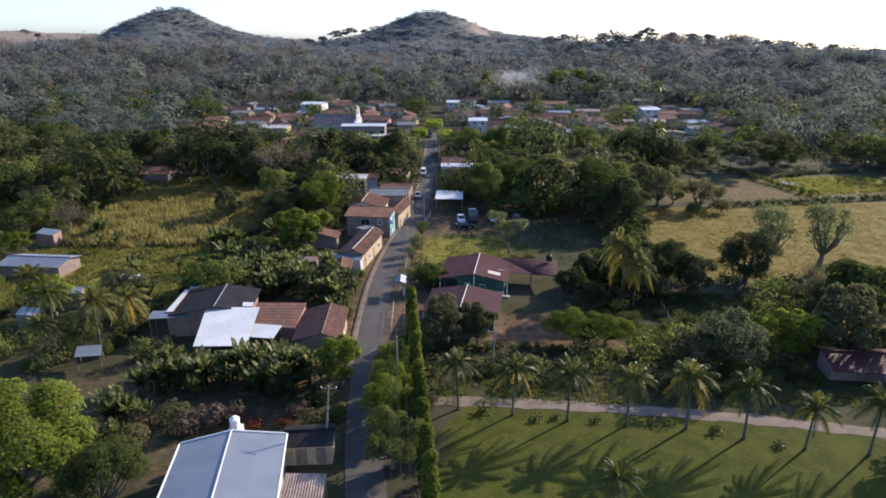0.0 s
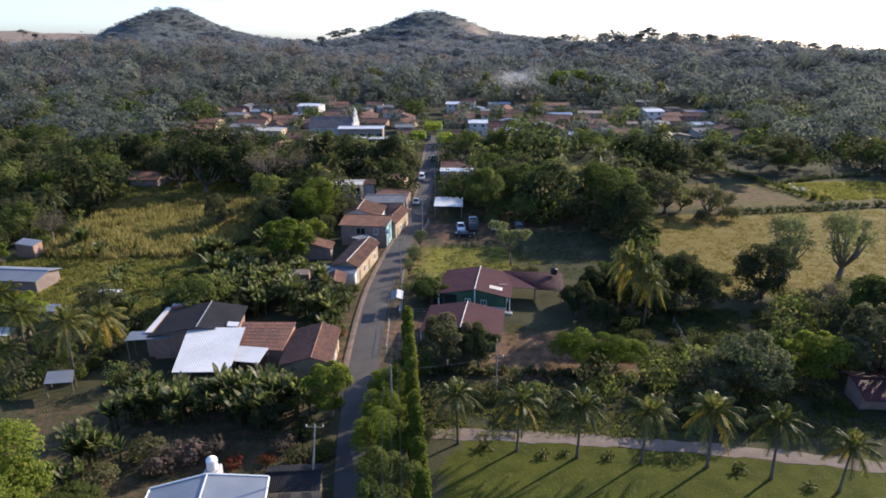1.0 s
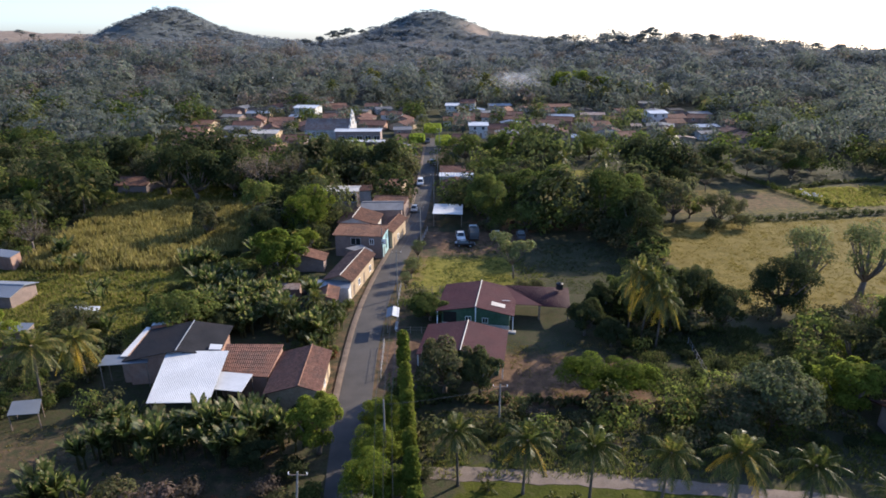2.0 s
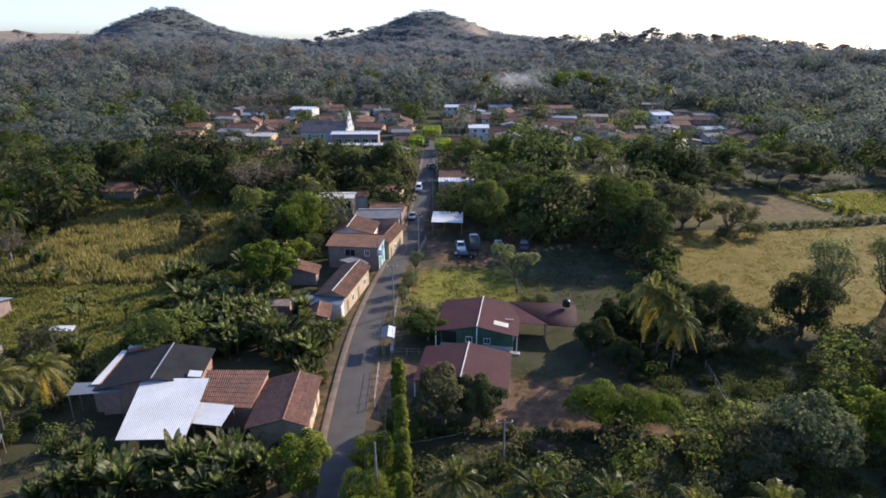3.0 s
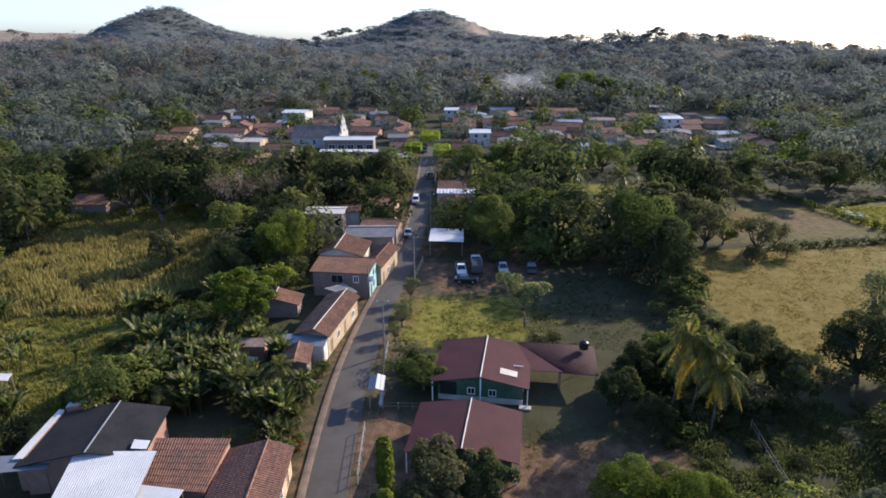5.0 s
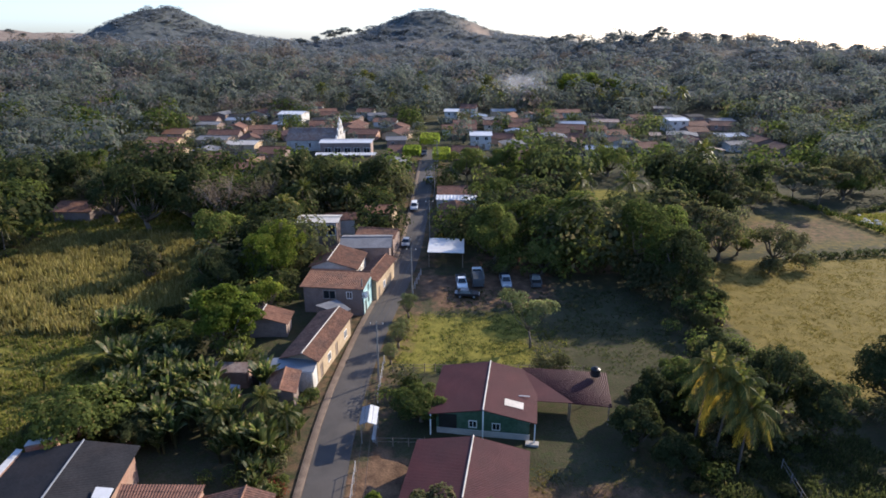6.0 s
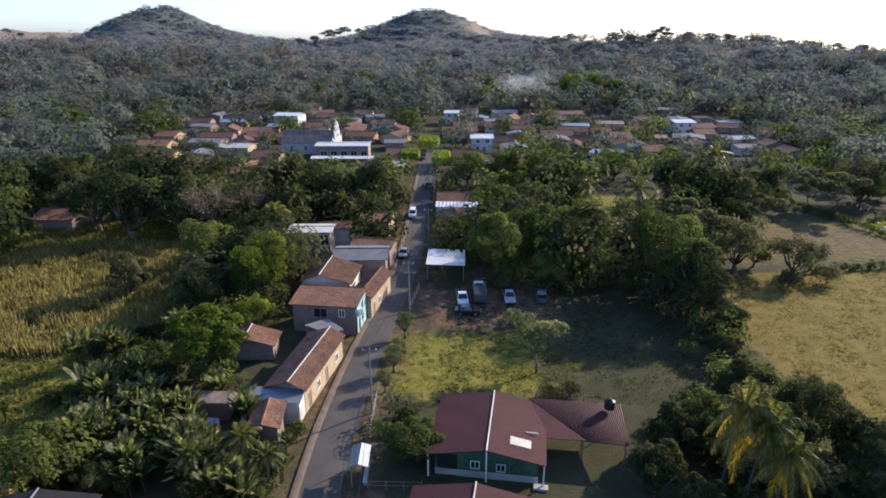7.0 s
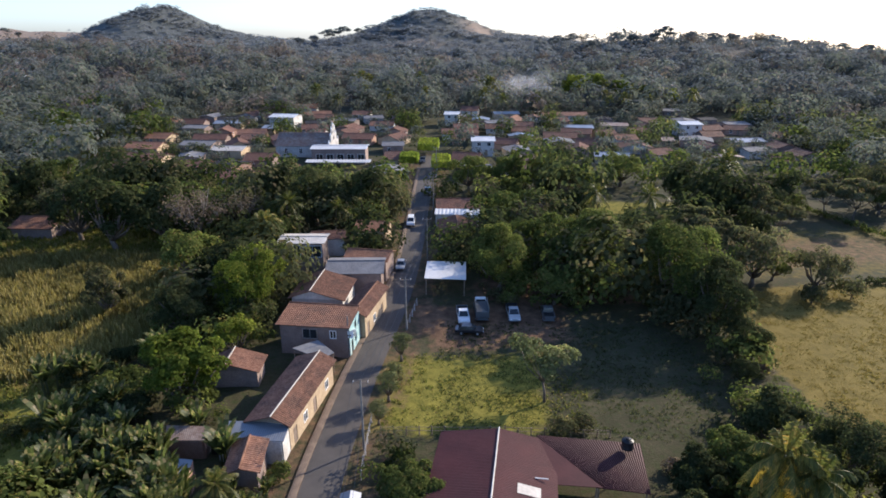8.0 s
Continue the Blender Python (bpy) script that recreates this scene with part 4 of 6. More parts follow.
def crown_quads(rs, lobes, count, size, fill=0.25, gap=0.35, droop=0.0, jitter=0.42):
    """Leaves over the skins of several lobes (x, y, z, across, high), thinned into clumps with gaps between."""
    lobes = np.array(lobes, float)
    area = lobes[:, 3] * (lobes[:, 3] + lobes[:, 4])
    out = []
    which = rs.choice(len(lobes), count * 2, p=area / area.sum())
    d = unit(rs.normal(size=(count * 2, 3)))
    d[:, 2] = np.where((d[:, 2] < -0.35) & (rs.uniform(size=len(d)) < 0.75), -d[:, 2], d[:, 2])
    r = 1 - fill * np.abs(rs.normal(size=count * 2)) + 0.10 * np.sin(d[:, 0] * 7 + which) * np.cos(d[:, 1] * 6 + d[:, 2] * 5)
    L = lobes[which]
    pos = L[:, :3] + d * np.stack([L[:, 3], L[:, 3], L[:, 4]], 1) * np.clip(r, 0.1, 1.2)[:, None]
    f = 2.6 / max(0.5, lobes[:, 3].mean())
    clump = np.sin(pos[:, 0] * f * 2.1 + 1.3 * np.sin(pos[:, 1] * f * 1.7)) * np.cos(pos[:, 1] * f * 2.4 + pos[:, 2] * f) + 0.6 * np.sin(pos[:, 2] * f * 2.9 + pos[:, 0] * f * 1.3)
    keep = clump > -1.1 + gap * 2 - rs.uniform(0, 0.5, len(pos))
    pos, d = pos[keep][:count], d[keep][:count]
    heart = (lobes[:, :3] * area[:, None]).sum(0) / area.sum()
    nrm = unit(0.7 * d + 0.7 * unit(pos - heart) + jitter * rs.normal(size=d.shape) + np.array([0, 0, 0.4 - droop]))
    return leaf_quads(rs, pos, nrm, size)


def branch_mesh(name, rs, height, radius, tips, mat_, lean=0.3):
    """A trunk with limbs that end in the lobes of the crown."""
    bm = bmesh.new()
    fork = Vector((rs.normal() * lean, rs.normal() * lean, height * 0.55))
    tube(bm, [(0, 0, -0.3), (fork.x * 0.3, fork.y * 0.2, height * 0.25), fork], [radius * 1.25, radius * 0.95, radius * 0.75], 8)
    for x, y, z in tips:
        tip = Vector((x, y, z))
        start = fork * 0.9
        mid = start.lerp(tip, 0.5) + Vector((rs.normal() * 0.2, rs.normal() * 0.2, -0.12 * (tip - start).length))
        tube(bm, [start, mid, tip], [radius * 0.5, radius * 0.3, radius * 0.1], 5)
    return to_mesh(name, bm, mat_)


def plant(name, trunk, crown, label, category, group):
    t = thing(name, 0, 0, 0, 0, label, category, group)
    if trunk:
        part("trunk", trunk, None, t, smoothed=True)
    if crown:
        part("crown", crown, None, t)
    t["unused"] = 1
    return t


def put(template, x, y, size=1.0, turn=0.0, tall=1.0, sink=0.05):
    """Stands a copy of a plant on the ground; the first place takes the plant itself."""
    m = pose(x, y, lie1(x, y) - sink, 0, 0, turn) @ Matrix.Diagonal((size, size, size * tall, 1))
    if template.get("unused"):
        del template["unused"]
        template.matrix_basis = m
        return template
    keep = template.scale.copy()
    template.scale = (1, 1, 1)
    made = copy_thing(template, m)
    template.scale = keep
    return made


def broadleaf(seed, height, across, low, leaves, leaf, mat_, label, name="broadleaf_tree", group="broadleaf trees", lobes=15, flat=0.85, gap=0.2, bark=BARK):
    """height: of the whole tree; across: the crown's half width; low: the height at which the crown begins."""
    rs = np.random.RandomState(seed)
    mid, tall = (height + low) / 2, (height - low) / 2
    made = [(0, 0, mid + tall * 0.05, across * 0.52, tall * 0.70)]
    for i in range(lobes):
        a = i * 2.4 + rs.uniform(-0.4, 0.4)
        e = rs.uniform(-0.75, 0.8)
        r = math.sqrt(1 - e * e) * across * rs.uniform(0.55, 0.92)
        s = across * rs.uniform(0.22, 0.42)
        made.append((r * math.cos(a), r * math.sin(a), mid + e * tall * 0.72, s, min(s * flat, tall * 0.6)))
    tips = [(x, y, z) for x, y, z, s, h in made[1:]]
    return plant(name, branch_mesh("trunk", rs, max(low * 1.5, height * 0.3), 0.035 * height + 0.03, tips, bark), quads_mesh("crown", crown_quads(rs, made, leaves, leaf, 0.22, gap), mat_), label, "tree", group)


def umbrella(seed, height, across, leaves, leaf, mat_, label):
    """A flat-topped tree with layered, open foliage."""
    rs = np.random.RandomState(seed)
    made = []
    for i in range(11):
        a, r = i * 2.4, across * math.sqrt((i + 0.5) / 11) * 0.85
        made.append((r * math.cos(a), r * math.sin(a), height * rs.uniform(0.62, 0.95) - 0.12 * r, across * rs.uniform(0.24, 0.36), height * rs.uniform(0.08, 0.13)))
    return plant("spreading_tree", branch_mesh("trunk", rs, height * 0.55, 0.019 * height, [m[:3] for m in made], BARK, 0.4), quads_mesh("crown", crown_quads(rs, made, leaves, leaf, 0.3, 0.15), mat_), label, "tree", "spreading trees")


def bare_tree(seed, height, across, label, mat_=LEAF_DRY):
    rs = np.random.RandomState(seed)
    bm = bmesh.new()
    tube(bm, [(0, 0, -0.3), (0.1, 0, height * 0.2), (0.15, 0.1, height * 0.42)], [0.3, 0.24, 0.18], 7)
    ends = []
    for i in range(12):
        a = i * 2.4
        e = Vector((math.cos(a) * across * rs.uniform(0.4, 0.9), math.sin(a) * across * rs.uniform(0.4, 0.9), height * rs.uniform(0.6, 1.0)))
        s = Vector((0.12, 0.08, height * rs.uniform(0.25, 0.42)))
        mid = s.lerp(e, 0.5) + Vector((0, 0, -0.06 * height))
        tube(bm, [s, mid, e], [0.13, 0.08, 0.03], 5)
        for k in range(7):
            p = mid.lerp(e, rs.uniform(0.1, 1.0))
            q = p + Vector((rs.normal() * 0.22, rs.normal() * 0.22, abs(rs.normal()) * 0.2)) * across * 0.8
            tube(bm, [p, q], [0.04, 0.012], 3, False)
            ends.append(q)
    pos = np.array([e for e in ends for _ in range(16)]) + rs.normal(size=(len(ends) * 16, 3)) * 0.45
    crown = quads_mesh("crown", leaf_quads(rs, pos, unit(rs.normal(size=pos.shape)), 0.22), mat_)
    return plant("bare_tree", to_mesh("trunk", bm, PALE_BARK), crown, label, "tree", "leafless trees")


def frond_quads(rs, start, azimuth, rise, length, leaflets, width, bend, hang=0.5):
    """One feathered palm frond: leaflets along an arching rib."""
    s = np.linspace(0.08, 1.0, leaflets)
    ca, sa = math.cos(azimuth), math.sin(azimuth)
    out = length * (s * math.cos(rise) + 0.06 * np.sin(s * 3))
    up = length * (s * math.sin(rise) - bend * s ** 2)
    mid = np.stack([start[0] + out * ca, start[1] + out * sa, start[2] + up], 1)
    along = unit(np.gradient(mid, axis=0))
    side = np.array([-sa, ca, 0.0])
    quads = []
    for sign in (-1, 1):
        reach = width * np.sin(np.clip(s * 0.92 + 0.08, 0, 1) * math.pi) ** 0.6 * rs.uniform(0.8, 1.1, leaflets)
        tip = mid + (sign * side * 0.8 + along * 0.55) * reach[:, None] - np.array([0, 0, 1.0]) * (reach * (hang + rs.uniform(-0.15, 0.3, leaflets)))[:, None]
        w = along * (length / leaflets * 0.5)
        quads.append(np.stack([mid - w, mid + w, tip + w * 0.25, tip - w * 0.25], 1))
    w = side * 0.035
    rib = np.stack([mid[:-1] - w, mid[1:] - w, mid[1:] + w, mid[:-1] + w], 1) + np.array([0, 0, 0.02])
    return np.concatenate(quads + [rib])


def palm(seed, height, fronds, length, label, gold=0, name="coconut_palm", leaflets=27, lean=0.5, leaf=None, sag=0.0):
    rs = np.random.RandomState(seed)
    bm = bmesh.new()
    top = Vector((rs.normal() * lean, rs.normal() * lean, height))
    tube(bm, [(0, 0, -0.3), (top.x * 0.1, top.y * 0.1, height * 0.12), (top.x * 0.45, top.y * 0.4, height * 0.55), top], [0.24, 0.15, 0.12, 0.11], 8)
    t = plant(name, to_mesh("trunk", bm, PALM_BARK), None, label, "cycad" if name == "cycad" else "palm", "cycads" if name == "cycad" else "palms")
    green, old = [], []
    for i in range(fronds):
        q = (i + 0.5) / fronds
        args = (rs, tuple(top), i * 2.4 + rs.uniform(-0.2, 0.2), 1.42 - (1.95 + 0.3 * sag) * q + rs.uniform(-0.12, 0.12), length * rs.uniform(0.85, 1.08) * (0.8 + 0.2 * math.sin(q * 3)), leaflets, length * 0.21, 0.28 + 0.42 * q + 0.32 * sag, 0.35 + 0.35 * q + 0.3 * sag)
        (old if i >= fronds - gold else green).append(frond_quads(*args))
    part("crown", quads_mesh("crown", np.concatenate(green), leaf or LEAF_PALM), None, t)
    if old:
        part("old_frond", quads_mesh("old_frond", np.concatenate(old), LEAF_GOLD), None, t, "yellowed dry fronds")
    if name == "cycad":
        return t
    bm = bmesh.new()
    for i in range(6):
        bmesh.ops.create_icosphere(bm, subdivisions=1, radius=0.14, matrix=Matrix.Translation(top + Vector((0.25 * math.cos(i), 0.25 * math.sin(i), -0.25 - 0.05 * (i % 2)))))
    part("coconut_cluster", bm, LEAF_OLIVE, t)
    return t


def banana(seed, height, label="banana plant with broad torn leaves"):
    rs = np.random.RandomState(seed)
    t = plant("banana_plant", None, None, label, "banana plant", "banana plants")
    for stem in range(3):
        bm, quads = bmesh.new(), []
        bx, by, h = rs.normal() * 0.6, rs.normal() * 0.6, height * rs.uniform(0.28, 0.5)
        tube(bm, [(bx, by, -0.2), (bx * 1.05, by * 1.05, h * 0.6), (bx * 1.1, by * 1.1, h)], [0.16, 0.13, 0.09], 7)
        for i in range(10):
            a, rise, ln = i * 2.4 + rs.uniform(-0.4, 0.4), rs.uniform(0.85, 1.5), height * rs.uniform(0.6, 0.9)
            s = np.linspace(0, 1, 7)
            out, up = ln * s * math.cos(rise), ln * (s * math.sin(rise) - 0.26 * s ** 2.6)
            mid = np.stack([bx * 1.1 + out * math.cos(a), by * 1.1 + out * math.sin(a), h + up], 1)
            wide = 0.078 * height * np.sin(np.clip(s * 0.93 + 0.07, 0, 1) * math.pi) ** 0.7 * rs.uniform(0.75, 1.1)
            side = np.array([-math.sin(a), math.cos(a), 0.0])
            for sign in (-1, 1):
                edge = mid + sign * side * wide[:, None] + np.array([0, 0, 1.0]) * (wide * rs.uniform(-0.35, 0.5))[:, None]
                quads.append(np.stack([mid[:-1], mid[1:], edge[1:] - 0.06 * (mid[1:] - mid[:-1]), edge[:-1]], 1))
        st = part("stem", bm, LEAF_OLIVE, t, "pale green banana stem")
        part("leaf_fan", quads_mesh("leaf_fan", np.concatenate(quads), LEAF_BANANA), None, st)
    return t


def column_tree(seed, height, across):
    """A tall narrow evergreen clothed to the ground."""
    rs = np.random.RandomState(seed)
    made = [(rs.normal() * 0.08, rs.normal() * 0.08, z, across * (0.75 + 0.35 * math.sin(min(1, (height - z) / height * 1.6) * 1.6)) * rs.uniform(0.85, 1.1), 0.75) for z in np.arange(0.7, height - 0.2, 0.62)]
    bm = bmesh.new()
    tube(bm, [(0, 0, -0.3), (0, 0, height * 0.9)], [0.16, 0.04], 7)
    crown = crown_quads(rs, made, int(520 * height), 0.26, 0.18, 0.2, 0.1)
    return plant("column_tree", to_mesh("trunk", bm, BARK), quads_mesh("crown", crown, LEAF_COLUMN), "tall narrow evergreen column tree at the roadside", "tree", "column trees")


def bush(seed, high, across, leaves, leaf, mat_, label, gap=0.25):
    rs = np.random.RandomState(seed)
    made = [(across * 0.5 * math.cos(i * 2.4) * (i > 0), across * 0.5 * math.sin(i * 2.4) * (i > 0), high * rs.uniform(0.4, 0.62), across * rs.uniform(0.4, 0.55), high * rs.uniform(0.34, 0.45)) for i in range(7)]
    return plant("bush", branch_mesh("trunk", rs, high * 0.4, 0.06 * high ** 0.5, [m[:3] for m in made], BARK, 0.1), quads_mesh("crown", crown_quads(rs, made, leaves, leaf, 0.2, gap), mat_), label, "bush", "bushes")


# ---- trees and plants in their places ----
fine_b = broadleaf(15, 9.0, 4.2, 0.8, 17000, 0.155, LEAF_BRIGHT, "bright green bushy tree with fine foliage", lobes=22, gap=0.28)
fine_a = broadleaf(16, 9.0, 4.1, 0.9, 15000, 0.16, LEAF_GREEN, "green bushy roadside tree with fine foliage", lobes=20, gap=0.28)
fine_c = broadleaf(17, 9.0, 4.0, 0.7, 13000, 0.17, LEAF_DARK, "large dark green tree with fine dense foliage", lobes=20, gap=0.28)
feathery = broadleaf(18, 15.0, 4.3, 4.5, 4600, 0.24, LEAF_FEATHER, "tall slender tree with thin feathery light-green foliage", lobes=20, gap=0.55, flat=1.2)
silver = broadleaf(19, 9.0, 4.2, 1.8, 6500, 0.24, LEAF_PALE, "tree with pale silvery large-leaved crown", lobes=20, gap=0.5)
tree_a = broadleaf(11, 9.0, 4.2, 1.2, 8500, 0.26, LEAF_GREEN, "round leafy green broadleaf tree")
tree_b = broadleaf(12, 9.0, 3.9, 1.2, 8500, 0.26, LEAF_BRIGHT, "bright green round broadleaf tree")
tree_c = broadleaf(13, 9.0, 4.0, 1.0, 8000, 0.26, LEAF_DARK, "dense dark green broadleaf tree")
tree_o = broadleaf(14, 9.0, 4.4, 1.4, 5200, 0.30, LEAF_OLIVE, "thin olive-green broadleaf tree", gap=0.35)
mid_a = broadleaf(21, 9.0, 4.4, 1.2, 3800, 0.29, LEAF_GREEN, "leafy mid-green broadleaf tree")
mid_b = broadleaf(22, 9.0, 4.0, 1.0, 3800, 0.29, LEAF_DARK, "dense dark green broadleaf tree")
mid_c = broadleaf(23, 9.0, 4.6, 1.6, 3200, 0.28, LEAF_OLIVE, "dusty olive-toned broadleaf tree", gap=0.4)
mid_d = broadleaf(24, 9.0, 3.8, 1.2, 3600, 0.29, LEAF_BRIGHT, "fresh bright green broadleaf tree")
lot_tree = umbrella(33, 9.2, 4.3, 4200, 0.25, LEAF_FEATHER, "slender open tree with light olive-green foliage in a lot")
acacia = umbrella(31, 8.0, 5.5, 4600, 0.30, LEAF_OLIVE, "flat-crowned open tree with feathery foliage")
# crest trees take the slope foliage, with haze in its colour
crest = umbrella(32, 8.0, 5.5, 1500, 0.42, LEAF_SLOPE, "haze-toned flat-crowned tree on a hill crest")
crest_round = broadleaf(25, 9.0, 4.6, 1.6, 1300, 0.5, LEAF_SLOPE, "haze-toned round tree on a hill crest", gap=0.4)
bare = bare_tree(41, 9.0, 4.5, "nearly leafless grey dry-season tree")
bush_g = bush(51, 2.6, 2.0, 1100, 0.22, LEAF_GREEN, "low leafy green bush")
bush_o = bush(52, 2.6, 2.2, 1100, 0.22, LEAF_OLIVE, "dusty olive-green thin bush", 0.35)
bush_d = bush(53, 2.8, 2.2, 1100, 0.23, LEAF_DARK, "dense dark green bush")
bush_b = bush(56, 2.6, 2.2, 1200, 0.2, LEAF_BRIGHT, "bright yellow-green leafy bush")
bush_r = bush(54, 2.2, 1.8, 700, 0.22, LEAF_DRY, "dry brown leafless-looking shrub", 0.45)
palm_a = palm(61, 6.6, 30, 3.15, "coconut palm with arching fronds on the lawn edge")
palm_b = palm(62, 6.4, 30, 3.25, "coconut palm with some yellow hanging fronds", gold=3)
palm_c = palm(63, 9.0, 24, 4.0, "tall slender coconut palm", leaflets=18)
palm_y = palm(64, 7.5, 30, 4.0, "coconut palm with many yellowing drooping fronds", gold=4, leaf=LEAF_YELLOW_PALM, sag=0.35)
ban_a, ban_b, ban_c = banana(71, 4.2), banana(72, 4.8), banana(73, 3.6)
col_a, col_b = column_tree(81, 9.5, 0.82), column_tree(82, 8.5, 0.78)

# palms along the lane, and one on the lawn
for i, (x, y, s) in enumerate([(0.5, 65.0, 1.0), (7.1, 63.9, 1.03), (13.6, 62.8, 1.06), (20.4, 62.0, 1.02), (27.3, 61.4, 1.12), (33.3, 59.7, 1.05), (39.2, 57.8, 0.9), (45.8, 57.0, 1.05), (14.9, 46.5, 0.85)]):
    put((palm_a, palm_b)[i in (1, 4, 6)], x, y, s, i * 67)
for x, y, s, h in [(-6.1, 79.7, 1.1, 1.08), (-5.5, 74.6, 1.0, 0.95), (-5.0, 70.0, 1.0, 0.88), (-4.4, 65.2, 1.0, 0.78), (-3.9, 60.6, 1.0, 0.84), (-3.3, 56.0, 1.0, 0.80), (-2.8, 51.2, 1.0, 0.86), (-2.2, 46.6, 1.0, 0.85)]:
    put((col_a, col_b)[int(y) % 2], x, y, s, y * 31, h)
NEAR = [  # trees within a hundred metres: plant, x, y, size, height
    (fine_b, -42.5, 47.5, 1.65, 0.95), (fine_a, -33.8, 47.0, 1.05, 0.95), (fine_b, -52, 54, 1.3, 0.9), (fine_b, -7.4, 60.8, 0.75, 1.2), (fine_b, -7.6, 67, 0.72, 1.05), (fine_a, -6.6, 54, 0.78, 1.1), (fine_b, -8.2, 73.5, 0.65, 0.95),
    (tree_b, -15.0, 70.0, 0.83, 1.05), (tree_o, -1.2, 82.3, 0.9, 1.0), (tree_c, 3.5, 82.2, 0.7, 1.15), (fine_b, 17.6, 81.4, 0.95, 0.78), (fine_b, 22.4, 81.6, 0.9, 0.75), (silver, 37.4, 74.5, 1.1, 0.95), (tree_o, 32.5, 73.5, 0.9, 0.8),
    (tree_b, 47.6, 78.0, 1.05, 0.86), (tree_o, 55.8, 78.5, 1.3, 0.98), (tree_a, 64, 90, 1.4, 0.9), (tree_c, -21.5, 67.2, 0.65, 0.8), (tree_a, -3.8, 104.0, 0.75, 0.75), (tree_b, -33.0, 121.0, 1.35, 0.84),
    (feathery, -7.4, 132.6, 0.36, 0.85), (feathery, -8.2, 122.5, 0.36, 0.8), (feathery, -8.9, 117.6, 0.28, 0.8), (feathery, -7.9, 127.4, 0.24, 0.8), (tree_c, 35, 113.5, 0.85, 1.1), (tree_c, 42.7, 101.5, 0.9, 1.05),
]
NEAR += [(tree_a, 58, 59, 1.2, 1.0), (tree_c, 65, 53, 1.3, 1.0), (tree_a, 68, 63, 1.2, 1.0), (tree_c, 74, 47, 1.4, 1.0)]
for i, (p, x, y, s, h) in enumerate(NEAR):
    put(p, x, y, s, i * 47, h)
# trees from a hundred metres on
MIDDLE = [  # plant, x, y, size, height
    (palm_y, 27.2, 99.8, 0.95, 1.5), (palm_y, 28.6, 97.6, 0.95, 1.35), (palm_y, 30.2, 95.2, 0.9, 1.15), (fine_c, 39.6, 107, 0.97, 1.1), (fine_c, 54.3, 107, 1.3, 0.94), (feathery, 61.6, 114.3, 0.95, 1.0), (feathery, 71.7, 113.8, 1.0, 1.0), (tree_c, 20.4, 98.9, 0.72, 1.05), (tree_c, 24.0, 104.8, 0.75, 1.05), (tree_c, 33.5, 103.0, 1.0, 1.0), (tree_c, 23.6, 95.4, 0.6, 1.0), (tree_a, 28.5, 107.5, 0.85, 1.0), (fine_a, 36, 148, 1.8, 1.1), (fine_c, 40, 141, 1.35, 1.15), (fine_c, 41.5, 133.5, 0.8, 1.0), (fine_c, 38.5, 127, 0.5, 1.0),
    (fine_a, 24.3, 161, 1.7, 1.0), (fine_a, 8, 157, 1.3, 1.15), (mid_d, 66, 413, 1.9, 1.1), (mid_d, 80, 420, 1.8, 1.15), (mid_d, 93, 414, 1.7, 1.0), (mid_a, 104, 402, 1.6, 1.0), (mid_d, 116, 398, 1.6, 0.95), (mid_d, 52, 405, 1.4, 1.0), (mid_a, 16, 166, 1.4, 1.0), (lot_tree, 11.5, 122.7, 1.0, 1.05), (fine_b, -33.0, 145, 1.28, 1.23), (fine_c, -41, 139, 1.1, 1.0), (tree_o, -56, 145, 0.82, 1.2), (mid_b, -39, 152, 1.3, 1.0),
    (mid_c, 54.8, 161, 1.25, 1.1), (mid_c, 65, 159, 1.0, 1.0), (mid_a, 60, 164, 0.8, 1.0), (acacia, 48, 168, 1.3, 1.2), (mid_c, 71, 163, 0.7, 1.0), (bush_o, 70, 156, 1.2, 1.3), (bush_o, 62, 154, 1.1, 1.3),
]
for i, (p, x, y, s, h) in enumerate(MIDDLE):
    put(p, x, y, s, i * 53, h)
WOODS = [
    (mid_b, -69.6, 173.5, 1.7, 1.15), (mid_b, -80, 179, 1.5, 1.1), (mid_b, -61, 177, 1.5, 1.15), (bare, -52, 174, 1.5, 1.0), (bare, -46, 181, 1.3, 1.0), (mid_b, -32, 192, 1.6, 1.1), (mid_b, -21, 194, 1.5, 1.1), (mid_b, -42, 198, 1.5, 1.1),
    (palm_c, -37, 182, 1.1, 0.9), (palm_c, -26, 183, 0.9, 0.9), (palm_y, -38, 172, 1.1, 1.0), (mid_a, 4, 222, 1.3, 1.0), (mid_a, 14, 221, 1.3, 1.0), (mid_a, 25.6, 223.7, 1.3, 1.0), (mid_d, 33, 216, 1.2, 1.0), (mid_a, 48, 230, 1.4, 0.9), (palm_c, 18, 233, 0.9, 1.0),
]
# large trees that stand out on the crest of the ridge
WOODS += [(crest, 112, 652, 1.5, 1.1), (crest_round, 123, 650, 1.4, 1.2), (bare, 118, 655, 1.5, 1.0), (crest, 150, 655, 1.4, 1.2), (crest_round, 164, 650, 1.3, 1.1), (crest, 193, 652, 1.9, 1.1), (crest_round, 184, 655, 1.2, 1.1), (crest_round, 218, 655, 1.3, 1.2),
          (crest, 238, 652, 1.5, 1.0), (crest_round, 256, 655, 1.4, 1.1), (bare, 278, 652, 1.6, 1.0), (crest, 289, 655, 1.6, 1.0), (crest_round, 310, 650, 1.2, 1.1), (crest_round, 335, 655, 1.3, 1.1), (crest, 356, 650, 1.4, 1.1), (crest_round, 380, 655, 1.5, 1.1)]
